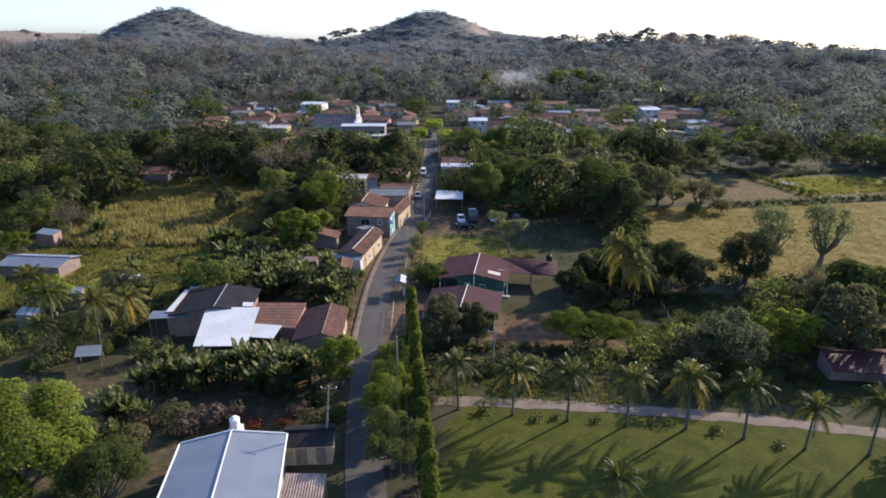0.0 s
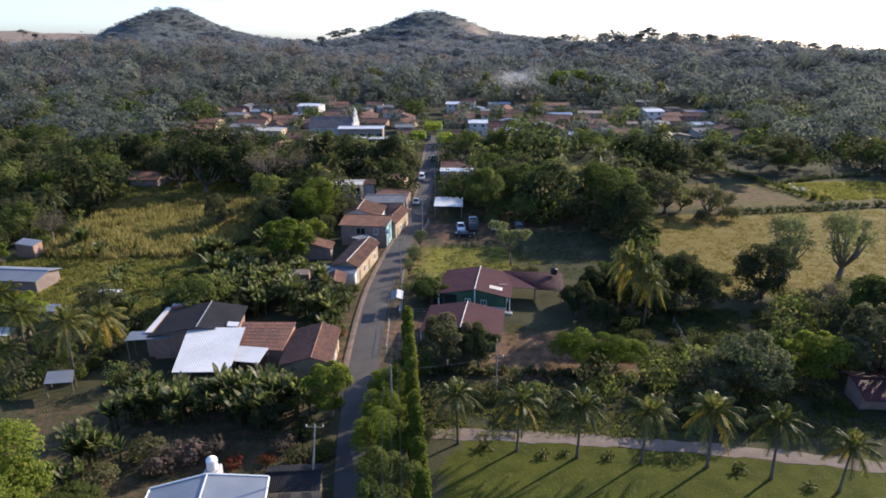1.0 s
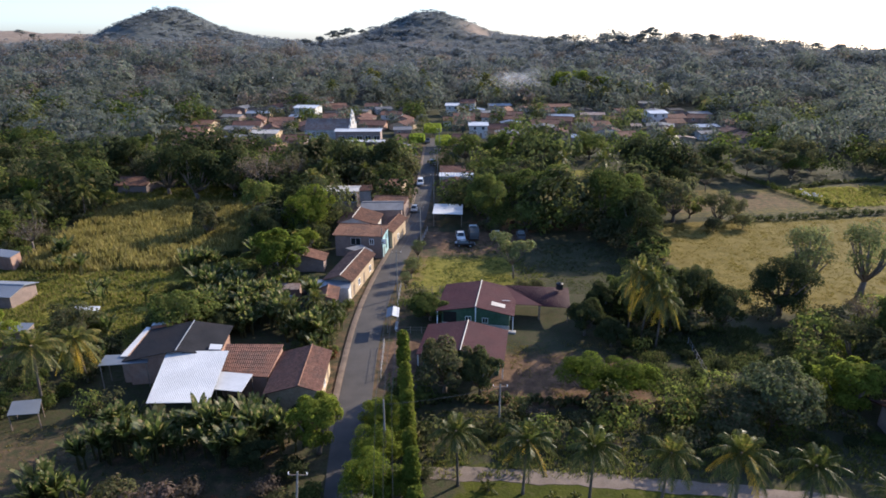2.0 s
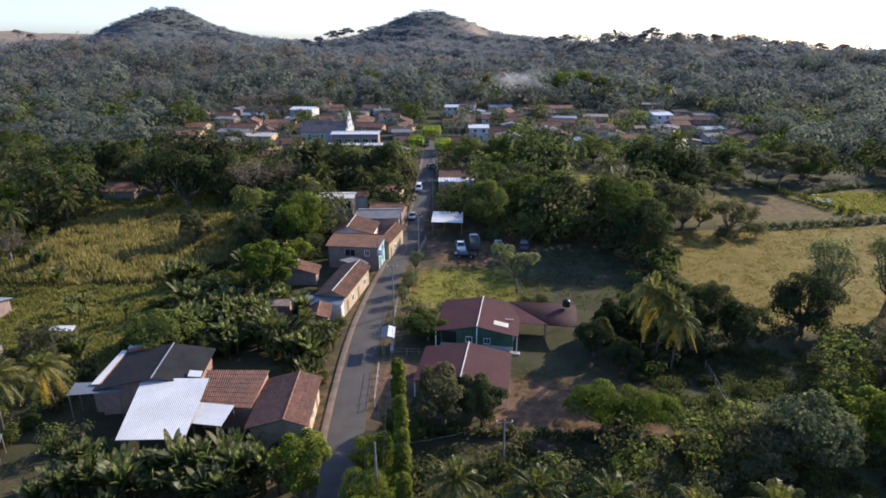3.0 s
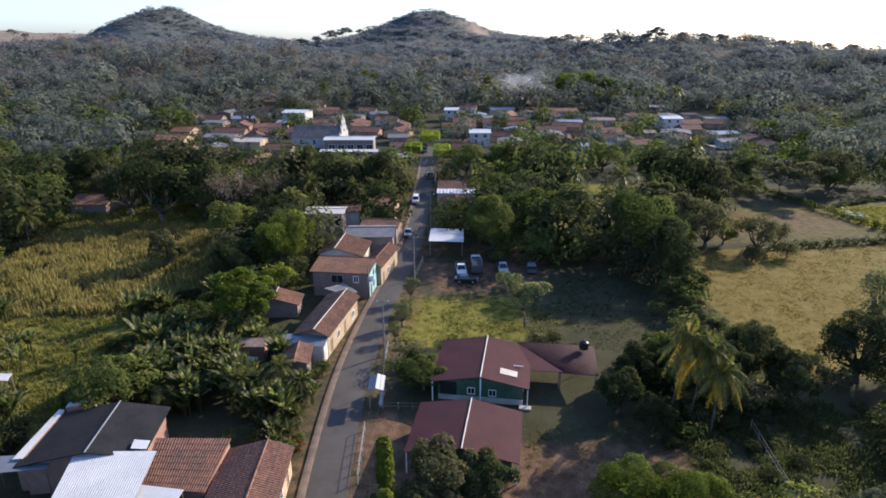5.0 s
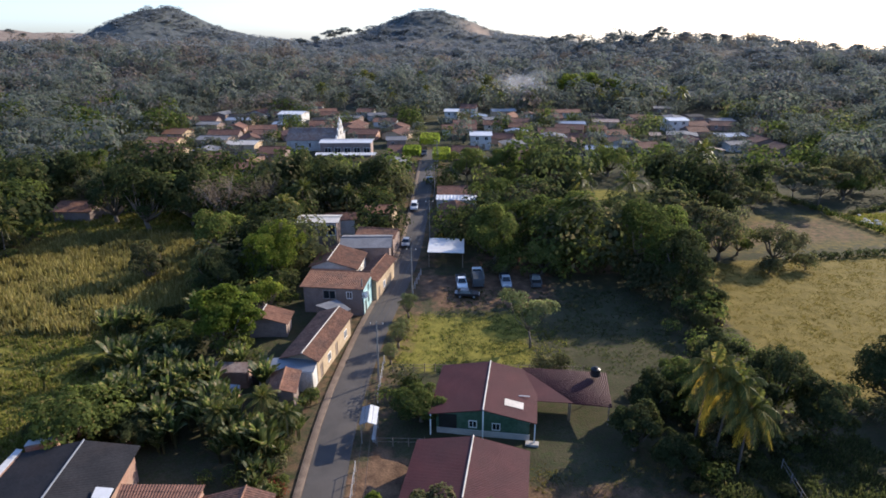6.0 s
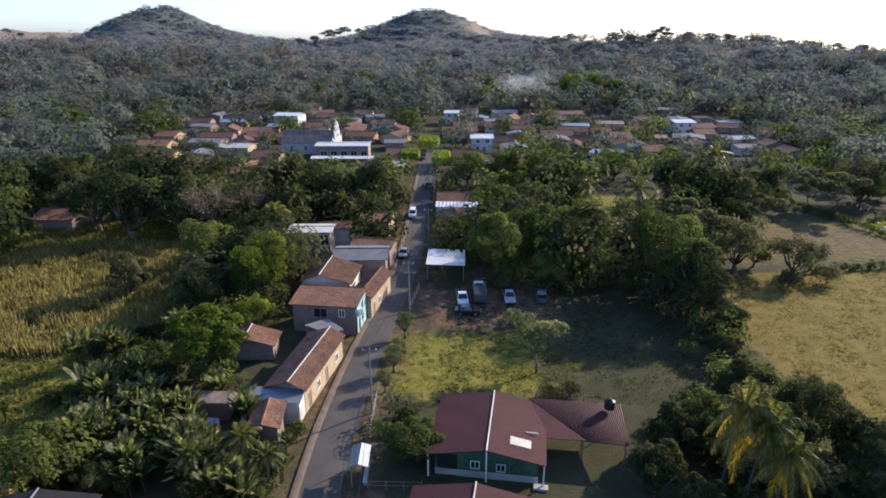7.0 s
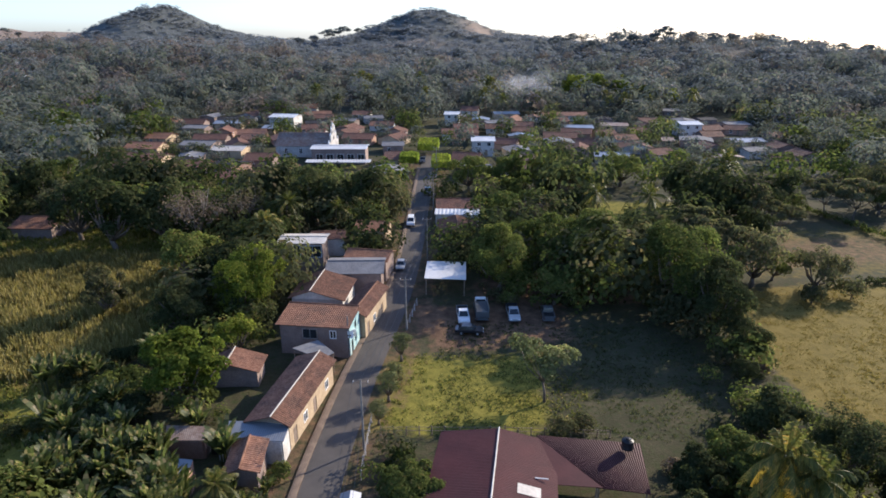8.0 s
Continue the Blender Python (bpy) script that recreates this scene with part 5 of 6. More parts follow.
WOODS += [(crest, -176, 952, 2.4, 1.0), (crest, -156, 948, 2.6, 1.0), (crest_round, -196, 950, 1.7, 1.0), (crest_round, -216, 948, 1.6, 1.0), (crest, -134, 962, 1.7, 1.0), (crest, 112, 768, 1.8, 1.2), (crest, 128, 772, 2.0, 1.1), (bare, 142, 774, 1.8, 1.1), (crest_round, 96, 774, 1.5, 1.0),
          (crest, -868, 1290, 2.0, 1.0), (crest_round, -848, 1296, 1.6, 1.0)]
for i, (p, x, y, s, h) in enumerate(WOODS):
    put(p, x, y, s, i * 71, h)
for i, (x, y, s) in enumerate([(70, 198, 1.2), (82, 207, 1.3), (98, 202, 1.3), (110, 211, 1.5), (64, 182, 1.1), (74, 190, 1.0)]):
    put((mid_c, mid_b, acacia)[i % 3], x, y, s, i * 71)

rng = random.Random(77)
for i in range(46):
    put(palm_c, rng.uniform(-70, 120), rng.uniform(362, 460), rng.uniform(0.9, 1.35), i * 77)

# what stands in the way of a chance tree
bpy.context.view_layer.update()
BUILT = footprints() + [(-64, -24, 233, 276), (44, 62, 250, 262)]


def open_ground(x, y, room):
    return float(zone(x, y, 28, 42, 31, 26, -7)) < 0.3 and not (-29 < x < -8 and 100 < y < 190) and not (-42 < x < -14 and 86 < y < 116) and abs(x - float(road_x(y))) > 2.6 + room and not any(a - room < x < b + room and c - room < y < d + room for a, b, c, d in BUILT) \
        and max(float(v) for v in (zone(x, y, 92, 139, 49, 27, 8), zone(x, y, -68, 147, 21, 25, 4), zone(x, y, 12, 132, 24, 19, 0), zone(x, y, 98, 184, 46, 21, 10), zone(x, y, 118, 187, 19, 10, 10), zone(x, y, -27, 103, 11, 11),
                                   zone(x, y, -84, 178, 28, 8, 0), zone(x, y, -67, 112, 24, 15, 0), zone(x, y, 15, 92, 13, 13), zone(x, y, -36, 62, 17, 11), zone(x, y, -57, 119, 22, 14), zone(x, y, 45, 200, 12, 14), zone(x, y, -8, 252, 9, 24), zone(x, y, -6.6, 91.5, 3, 7), zone(x, y, 38, 91, 14, 9))) < 0.5


rng = random.Random(21)
spots = [(p[1], p[2]) for p in NEAR + MIDDLE + WOODS]
placed = 0
for attempt in range(9000):
    y = rng.uniform(88, 225)
    x = rng.uniform(-0.78 * y - 25, 0.78 * y + 25)
    near = y < 130
    gap_ = 6.8 if y < 160 else 7.6
    town = abs(x) < 140 and 212 < y
    if town and rng.random() < 0.55:
        continue
    if abs(x - float(road_x(y))) < 7.5 or (x > 40 and float(zone(x, y, 92, 139, 54, 32, 8)) > 0.1) or not open_ground(x, y, 1.6) or any((x - a) ** 2 + (y - b) ** 2 < gap_ ** 2 for a, b in spots):
        continue
    spots.append((x, y))
    kinds = [mid_a, mid_b, mid_c, mid_d, mid_a] + ([bare] if rng.random() < 0.4 else []) + ([palm_c] if rng.random() < 0.6 else [])
    if x > 25 and y > 165:
        kinds += [acacia, mid_c]
    p = rng.choice(kinds)
    p = bush_g if -9 < x < 9 and 164 < y < 192 else p
    put(p, x, y, rng.uniform(0.7, 1.35) * (0.85 if near else 1.0) * (0.55 if town else 1.0), rng.uniform(0, 360), rng.uniform(0.85, 1.15))
    placed += 1
    if placed > 150:
        break

# banana plants round the yards
rng = random.Random(5)
for cx, cy, hx, hy, n in [(-31, 70.0, 9, 2.8, 34), (-21.5, 72, 4, 2.6, 16), (-28, 104, 7, 7, 40), (-36, 108.5, 9, 4.5, 46), (-22, 97, 3, 4, 8), (-42, 58, 3, 3, 5), (-52, 92, 4, 4, 6), (-18, 172, 4, 3, 10), (-60, 112, 6, 4, 4), (-30, 112, 4, 3, 8), (-78, 128, 5, 6, 5)]:
    for i in range(n):
        x, y = cx + rng.uniform(-hx, hx), cy + rng.uniform(-hy, hy)
        if not any(a - 0.5 < x < b + 0.5 and c - 0.5 < y < d + 0.5 for a, b, c, d in BUILT):
            put(rng.choice((ban_a, ban_b, ban_c)), x, y, rng.uniform(0.7, 1.1), rng.uniform(0, 360))
for x, y, s, p in [(-22, 101, 0.8, palm_a), (-26, 99, 0.75, palm_a), (-18.5, 99, 0.7, palm_a), (-49.4, 84.5, 0.95, palm_y), (-51.8, 78.6, 1.3, palm_a), (-62, 84, 1.1, palm_a), (-69, 91, 1.15, palm_b), (-58, 76, 0.9, palm_a)]:
    put(p, x, y, s, x * 37)
rng = random.Random(13)
for i in range(22):
    x, y = rng.uniform(-48, -34), rng.uniform(95, 104)
    if not any(a - 0.5 < x < b + 0.5 and c - 0.5 < y < d + 0.5 for a, b, c, d in BUILT):
        put(rng.choice((bush_d, bush_g, bush_d)), x, y, rng.uniform(0.8, 1.5), rng.uniform(0, 360))
for x, y, s in [(-41, 99, 0.55), (-36, 98, 0.5)]:
    put(tree_c, x, y, s, x * 30)
rng = random.Random(44)
for i in range(22):
    x, y = rng.uniform(23, 39), rng.uniform(86, 105)
    put(rng.choice((bush_d, bush_d, bush_g)), x, y, rng.uniform(0.35, 0.75), rng.uniform(0, 360), rng.uniform(0.6, 1.0))
for x, y, s in [(34, 100, 0.6), (24.5, 106, 0.6)]:
    put(tree_c, x, y, s, x * 30)
rng = random.Random(33)
for i in range(34):
    x, y = rng.uniform(-52, -38), rng.uniform(112, 133)
    if not any(a - 0.8 < x < b + 0.8 and c - 0.8 < y < d + 0.8 for a, b, c, d in BUILT):
        put(rng.choice((bush_d, bush_d, bush_g, ban_b)), x, y, rng.uniform(0.6, 1.3), rng.uniform(0, 360))
rng = random.Random(9)
for i in range(1500):
    y = rng.uniform(48, 170)
    x = rng.uniform(-0.75 * y - 10, 0.75 * y + 10)
    if open_ground(x, y, 0.8) and not any((x - a) ** 2 + (y - b) ** 2 < 2.2 ** 2 for a, b in spots):
        spots.append((x, y))
        put(rng.choice((bush_g, bush_o, bush_d, bush_g, bush_d, bush_r)), x, y, rng.uniform(0.45, 1.15), rng.uniform(0, 360), rng.uniform(0.7, 1.2))
    if len(spots) > 370:
        break


rng = random.Random(61)
for i in range(34):
    y = rng.uniform(88.5, 109)
    x = float(road_x(y)) - rng.uniform(4.2, 8.5)
    if not any(a - 0.6 < x < b + 0.6 and c - 0.6 < y < d + 0.6 for a, b, c, d in BUILT):
        put(rng.choice((bush_g, bush_o, ban_c, bush_g, ban_a)), x, y, rng.uniform(0.5, 0.85), rng.uniform(0, 360))
bush_red = bush(55, 1.8, 1.6, 500, 0.2, LEAF_RED, "bush covered with red flowers beside a yard")
for x, y, s, p in [(-17.6, 91.0, 0.8, bush_red), (-18.4, 92.2, 0.7, bush_red), (-23.6, 60.8, 0.8, bush_red), (-20.4, 61.4, 0.7, bush_red), (-29.0, 61.5, 1.2, bush_r), (-31.5, 60.0, 1.1, bush_r), (-26.5, 62.5, 1.1, bush_r), (-33.8, 62, 1.0, bush_o), (-36.5, 57.5, 0.9, bush_o), (-19.0, 63.5, 0.9, bush_r), (-39, 60.5, 1.0, ban_a), (-41, 62, 0.9, ban_b),
                   (-37.5, 61.8, 0.9, ban_c), (-15.2, 61.8, 0.6, bush_g), (-17.0, 66.0, 0.9, bush_d), (12.5, 116.0, 0.9, bush_o), (15.0, 117.0, 0.8, bush_o), (-5.5, 111.0, 0.9, bush_g), (-4.4, 107.5, 1.0, bush_d), (50.0, 84.0, 1.3, bush_b), (47.5, 85.5, 1.0, bush_b), (52.5, 83, 1.0, bush_b), (57, 92, 1.2, bush_b), (-8.0, 126.5, 0.8, bush_o)]:
    put(p, x, y, s, x * 41)


# ---- the far woods: crowns too many to count ----
def far_woods(name, seed, y0, y1, count, per, leaf, size, mat_, label, keep, spread=0.76, squat=1.0, facing=False, lift=0.0):
    rs = np.random.RandomState(seed)
    y = np.sqrt(rs.uniform(y0 ** 2, y1 ** 2, count * 3))
    x = rs.uniform(-spread, spread, count * 3) * (y + 30)
    ok = keep(x, y, rs)
    if facing:
        ok &= lie(x, y + 20) - lie(x, y - 20) > -1.5
    x, y = x[ok][:count], y[ok][:count]
    n = len(x)
    temps = []
    for k in range(8):
        lobes = [(0, 0, 0.5, 0.46, 0.42)] + [(0.36 * math.cos(i * 2.4), 0.36 * math.sin(i * 2.4), rs.uniform(0.28, 0.8), rs.uniform(0.16, 0.28), rs.uniform(0.14, 0.24)) for i in range(9)]
        temps.append(np.resize(crown_quads(rs, lobes, per, leaf, 0.12, 0.05, -lift, 0.16), (per, 4, 3)))
    temps = np.array(temps)
    which = rs.randint(0, 8, n)
    s = size * np.exp(rs.normal(0, 0.34, n)).clip(0.45, 1.9)
    a = rs.uniform(0, 6.3, n)
    q = temps[which]
    c, d = np.cos(a)[:, None, None], np.sin(a)[:, None, None]
    q = np.stack([q[..., 0] * c - q[..., 1] * d, q[..., 0] * d + q[..., 1] * c, q[..., 2] * squat * rs.uniform(0.8, 1.25, n)[:, None, None]], -1) * s[:, None, None, None]
    q = q + np.stack([x, y, lie(x, y) - 0.1 * s], 1)[:, None, None, :]
    tones = np.repeat(0.35 * rs.uniform(-1, 1, n) + 0.45 * waves(x, y, 30, seed), per)
    tagged(new(name, quads_mesh(name, q, mat_, tones)), label, "trees", kind="stuff")


def not_town(x, y, rs):
    t = np.ones(len(x), bool)
    for a, b, c, d in BUILT:
        t &= ~((x > a - 2.5) & (x < b + 2.5) & (y > c - 4) & (y < d + 2))
    return t & ((np.abs(x - road_x(np.minimum(y, 380))) > 4.5) | (y > 272))


def thicket_ground(x, y, rs):
    t = not_town(x, y, rs) & (np.abs(x - road_x(y)) > 4.8)
    for z in ((28, 42, 31, 27, -7), (92, 139, 48, 26, 8), (-68, 147, 21, 24, 4), (12, 132, 23, 18, 0), (98, 184, 46, 20, 10), (118, 187, 18, 9, 10), (-27, 103, 8, 9, 0), (58, 152, 14, 10, 8), (-84, 178, 26, 7, 0), (-67, 112, 24, 15, 0), (15, 92, 12, 12, 0), (40, 91, 9, 7, 0), (-36, 62, 17, 11, 0), (12, 103, 10, 6, 0), (45, 200, 12, 14, 0), (-50, 128, 10, 9, 0), (-8, 252, 11, 24, 0), (-6.6, 91.5, 3.4, 7, 0)):
        t &= zone(x, y, *z) < 0.5
    open_side = (x > 70) & (y > 160) & (y < 235)
    return t & (waves(x, y, 9, 1.0) > -0.75) & (~open_side | (rs.uniform(size=len(x)) < 0.4))


def grove(x, y, rs):
    return thicket_ground(x, y, rs) & ~((np.abs(x) < 140) & (y > 214))


def beside_town(x, y, rs):
    return thicket_ground(x, y, rs) & ((x < -112) | (x > 118))


def dry_slope(x, y, rs):
    return not_town(x, y, rs) & ((x < -70) | (rs.uniform(size=len(x)) < 0.3)) & (waves(x, y, 35, 6) > -0.1)


def open_valley(x, y, rs):
    return wooded(x, y, rs) & ((x > -60) | (rs.uniform(size=len(x)) < 0.35))


def garden_ground(x, y, rs):
    t = (np.abs(x - road_x(y)) > 5) & (zone(x, y, -8, 252, 11, 24) < 0.5)
    for a, b, c, d in BUILT:
        t &= ~((x > a + 0.3) & (x < b - 0.3) & (y > c - 1.2) & (y < d))
    return t & (np.abs(x) < 140)


def wooded(x, y, rs):
    return (rs.uniform(size=len(x)) > 1.1 * bald(x, y)) & not_town(x, y, rs)


far_woods("undergrowth", 4, 70, 165, 400, 260, 0.072, 3.2, LEAF_GREEN, "tangled green undergrowth between the trees", thicket_ground)
far_woods("dry_undergrowth", 5, 70, 175, 320, 220, 0.075, 2.8, LEAF_OLIVE, "dusty olive undergrowth and shrubs", thicket_ground)
far_woods("grove_trees", 6, 140, 230, 170, 620, 0.052, 9.5, LEAF_DARK, "close dark green trees round the village", grove)
far_woods("mixed_trees", 7, 140, 230, 170, 560, 0.053, 8.0, LEAF_OLIVE, "dusty mixed trees round the village", grove)
far_woods("bright_trees", 8, 140, 230, 100, 560, 0.053, 8.0, LEAF_GREEN, "fresh green trees round the village", grove)
far_woods("garden_trees", 9, 255, 350, 230, 190, 0.085, 7.5, LEAF_DARK, "small dark trees in the town gardens", thicket_ground)
far_woods("leafy_garden_trees", 19, 206, 350, 230, 200, 0.08, 7.5, LEAF_GREEN, "small green trees in the town gardens", thicket_ground)
far_woods("dusty_garden_trees", 10, 250, 345, 130, 150, 0.09, 5.5, LEAF_OLIVE, "small dusty trees in the town gardens", thicket_ground)
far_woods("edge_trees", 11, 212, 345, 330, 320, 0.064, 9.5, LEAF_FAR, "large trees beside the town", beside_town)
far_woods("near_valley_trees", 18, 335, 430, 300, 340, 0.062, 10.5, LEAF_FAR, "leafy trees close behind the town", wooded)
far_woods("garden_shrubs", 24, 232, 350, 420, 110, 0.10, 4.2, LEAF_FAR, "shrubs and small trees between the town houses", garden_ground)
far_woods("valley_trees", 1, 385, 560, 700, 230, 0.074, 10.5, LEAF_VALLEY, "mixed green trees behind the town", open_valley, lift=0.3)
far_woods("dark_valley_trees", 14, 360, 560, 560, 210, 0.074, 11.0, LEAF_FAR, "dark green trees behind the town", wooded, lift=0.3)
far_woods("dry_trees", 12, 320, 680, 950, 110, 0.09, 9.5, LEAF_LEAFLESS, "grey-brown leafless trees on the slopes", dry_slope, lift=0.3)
# slopes and hills: haze in the colour, leaves turned up to even the shading
far_woods("slope_trees", 2, 520, 770, 2300, 64, 0.135, 9.5, LEAF_SLOPE, "haze-toned dry-season woodland on the near slopes", wooded, squat=0.8, facing=True, lift=0.9)
far_woods("back_slope_trees", 15, 750, 960, 2400, 30, 0.2, 8.0, LEAF_HILL, "haze-toned dry-season woodland on the lower slopes", wooded, squat=0.6, facing=True, lift=1.6)
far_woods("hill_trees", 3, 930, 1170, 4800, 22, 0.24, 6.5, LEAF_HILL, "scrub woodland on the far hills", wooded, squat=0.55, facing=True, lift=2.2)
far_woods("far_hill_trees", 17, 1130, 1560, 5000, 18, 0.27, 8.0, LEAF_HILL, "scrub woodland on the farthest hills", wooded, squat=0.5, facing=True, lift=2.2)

# the lane behind the palms
bm = bmesh.new()
rows = []
for i in range(60):
    x = -8.0 + i
    y = 66.9 - 0.03 * (x + 3) - 0.0018 * max(0, x) ** 2
    w = 1.05 + 0.15 * math.sin(x * 0.9) + 0.1 * math.sin(x * 2.3)
    rows.append([bm.verts.new((x, y + v, lie1(x, y) + z)) for v, z in ((-w, -0.2), (-w, 0.03), (0, 0.07), (w, 0.03), (w, -0.2))])
for r, s in zip(rows, rows[1:]):
    for i in range(4):
        bm.faces.new((r[i], s[i], s[i + 1], r[i + 1]))
tagged(part("lane", bm, DIRT), "pale dirt lane between lawn and palms", "lane", kind="structure")


# ---- church, shelter, poles, vehicles and other things ----
church = house("church", (-61, 268.0), (-42.4, 267.6), 7.4, 5.6, 5.6, 3.6, 3.6, ROOF_RUST, PLASTER, "white church with long grey roof", category="church", style="far_sheet", overhang=0.3, inset=(0.2, 0.2),
               holes=((0, 3, 4, 1.0, 2.8, WIN), (0, 8, 9, 1.0, 2.8, WIN)))
t = thing("bell_gable", -41.6, 266.4, None, -6, "white stepped bell gable with arched openings on a church front", "church front")
bm = bmesh.new()
for x0, x1, z0, z1 in ((-0.25, 0.25, -0.5, 7.2),):
    wall_run(bm, (0, -5.4), (0, 5.4), -0.5, 5.2, 0.5, ((4.6, 6.2, 0, 3.0),))
    wall_run(bm, (0, -3.2), (0, 3.2), 5.2, 7.4, 0.5, ((2.7, 3.7, 5.6, 6.8),))
    wall_run(bm, (0, -2.0), (0, 2.0), 7.4, 9.4, 0.5, ((0.7, 1.5, 7.7, 8.9), (2.5, 3.3, 7.7, 8.9)))
    wall_run(bm, (0, -1.0), (0, 1.0), 9.4, 10.8, 0.5, ((0.65, 1.35, 9.6, 10.4),))
part("wall", bm, PLASTER, t)
for y in (-5.2, 5.2, -3.0, 3.0, -1.9, 1.9, 0):
    z = 5.2 if abs(y) > 4 else 7.4 if abs(y) > 2.5 else 9.4 if abs(y) > 1 else 10.8
    bm = bmesh.new()
    tube(bm, [(-0.25, y, z), (-0.25, y, z + 0.35), (-0.25, y, z + 1.0)], [0.28, 0.2, 0.03], 8)
    part("pinnacle", bm, WHITE_PAINT, t)
hall = house("parish_hall", (-47.2, 257.2), (-28.6, 257.4), 5.2, 3.6, 4.2, 4.9, 4.7, ROOF_WHITE, PLASTER_PINK, "parish hall with bright white roof edge and porch", category="hall", style="far_sheet", overhang=0.4,
             holes=tuple((0, 1.5 + 3.4 * i, 3.6 + 3.4 * i, 0.9, 2.9, WIN) for i in range(5)))
shed_roof("hall_porch", ((-47.4, 249.6, 2.4), (-26.6, 249.6, 2.4), (-26.6, 246.8, 2.0), (-47.4, 246.8, 2.0)), ROOF_WHITE, "long low white porch roof", "far_sheet")

shelter = thing("bus_shelter", -9.65, 101.2, None, 2, "roadside bus shelter with small white pitched sheet roof", "bus shelter")
for side, mat_ in ((-1, ROOF_ZINC), (1, ROOF_WHITE)):
    bm = bmesh.new()
    slab(bm, (0, -1.75, 3.05), (0, 1.75, 3.05), (side * 1.0, 1.75, 2.7), (side * 1.0, -1.75, 2.7), 0.04, 0.02, 0.25)
    part("roof_slope", bm, mat_, shelter)
for x in (-0.8, 0.8):
    for y in (-1.5, 1.5):
        box_part("post", shelter, STEEL, x - 0.04, y - 0.04, -0.2, x + 0.04, y + 0.04, 2.75)
box_part("bench", shelter, CONCRETE, 0.3, -1.4, 0.35, 0.75, 1.4, 0.45, 0.02)
for y in (-1.1, 1.1):
    box_part("leg", shelter, CONCRETE, 0.4, y - 0.1, -0.2, 0.65, y + 0.1, 0.35)


def tank(name, x, y, z, r, h, mat_, label, lid=None):
    t = thing(name, x, y, z, 0, label, "water tank")
    bm = bmesh.new()
    tube(bm, [(0, 0, 0), (0, 0, h * 0.25), (0, 0, h * 0.3), (0, 0, h * 0.55), (0, 0, h * 0.6), (0, 0, h * 0.85), (0, 0, h)], [r, r, r * 0.96, r * 0.96, r, r * 0.98, r * 0.55], 16)
    part("barrel", bm, mat_, t, smoothed=False)
    bm = bmesh.new()
    tube(bm, [(0, 0, h - 0.01), (0, 0, h + 0.08), (0, 0, h + 0.12)], [r * 0.4, r * 0.4, r * 0.2], 12)
    part("lid", bm, lid or mat_, t)
    return t


tank("water_tank", 17.9, 108.9, 3.62, 0.62, 1.1, BLACK_PLASTIC, "black plastic water tank standing on a red sheet roof")
tank("water_tank", -26.4, 112.3, lie1(-26.4, 112.3), 0.55, 1.5, BLACK_PLASTIC, "black plastic water tank beside a shed")
sign = thing("shop_sign", -15.2, 134.6, None, 0, "white square shop sign on a thin post with faded red lettering", "sign")
bm = bmesh.new()
tube(bm, [(0, 0, -0.3), (0, 0, 5.2)], [0.06, 0.05], 6)
part("post", bm, STEEL, sign)
box_part("panel", sign, WHITE_PAINT, 0.05, -0.05, 2.7, 1.1, 0.05, 3.8, 0.01)
for z, w in ((3.45, 0.7), (3.2, 0.5), (2.95, 0.6)):
    box_part("lettering_bar", sign, ROOF_RED, 0.58 - w / 2, -0.06, z, 0.58 + w / 2, -0.054, z + 0.1)
stand = thing("tank_stand", -24.2, 56.8, None, 0, "small concrete tower that carries a white water tank", "stand")
box_part("column", stand, CONCRETE, -0.7, -0.7, -0.3, 0.7, 0.7, 3.0, 0.03)
tank("water_tank", -24.2, 56.8, 3.0, 0.55, 1.3, WHITE_PAINT, "white plastic water tank on a concrete stand")


def pole(x, y, high, arms=1, lean=0.0, label="tall concrete power pole with cross-arm", turn=0):
    t = thing("power_pole", x, y, None, turn, label, "power pole", "power poles")
    bm = bmesh.new()
    tube(bm, [(0, 0, -0.4), (lean * 0.5, 0, high / 2), (lean, 0, high)], [0.13, 0.11, 0.08], 8)
    part("mast", bm, POLE_GREY, t)
    for i in range(arms):
        z = high - 0.35 - 0.9 * i
        box_part("cross_arm", t, WOOD, lean - 0.85, -0.04, z - 0.04, lean + 0.85, 0.04, z + 0.04, 0.01)
        for u in (-0.8, 0, 0.8):
            bm = bmesh.new()
            tube(bm, [(lean + u, 0, z + 0.06), (lean + u, 0, z + 0.16), (lean + u, 0, z + 0.28)], [0.03, 0.06, 0.04], 6)
            part("insulator", bm, WHITE_PAINT, t)
    return t


POLES = [(-3.4, 32, 9.5), (-7.0, 66.0, 9.6), (-10.0, 113.0, 8.9), (-7.4, 142, 8.8), (-5.4, 172, 8.8), (-5.3, 205, 8.8), (-5.5, 240, 8.8)]
for x, y, h in POLES:
    pole(x, y, h, 1 if y > 100 else 0)
pole(-14.3, 56.4, 8.6, 1, 0.9, "leaning power pole beside a hut")
pole(5.4, 74.4, 6.3, 1, 0, "power pole between palms and bushes")
sign = pole(-15.0, 133.6, 6.4, 0, 0, "slim pole with a white sign plate")
box_part("sign_plate", sign, WHITE_PAINT, -0.75, -0.12, 3.0, 0.75, -0.06, 4.1, 0.01, "white square sign with dark marks")
box_part("sign_mark", sign, LEAF_RED, -0.4, -0.135, 3.3, 0.4, -0.122, 3.5)
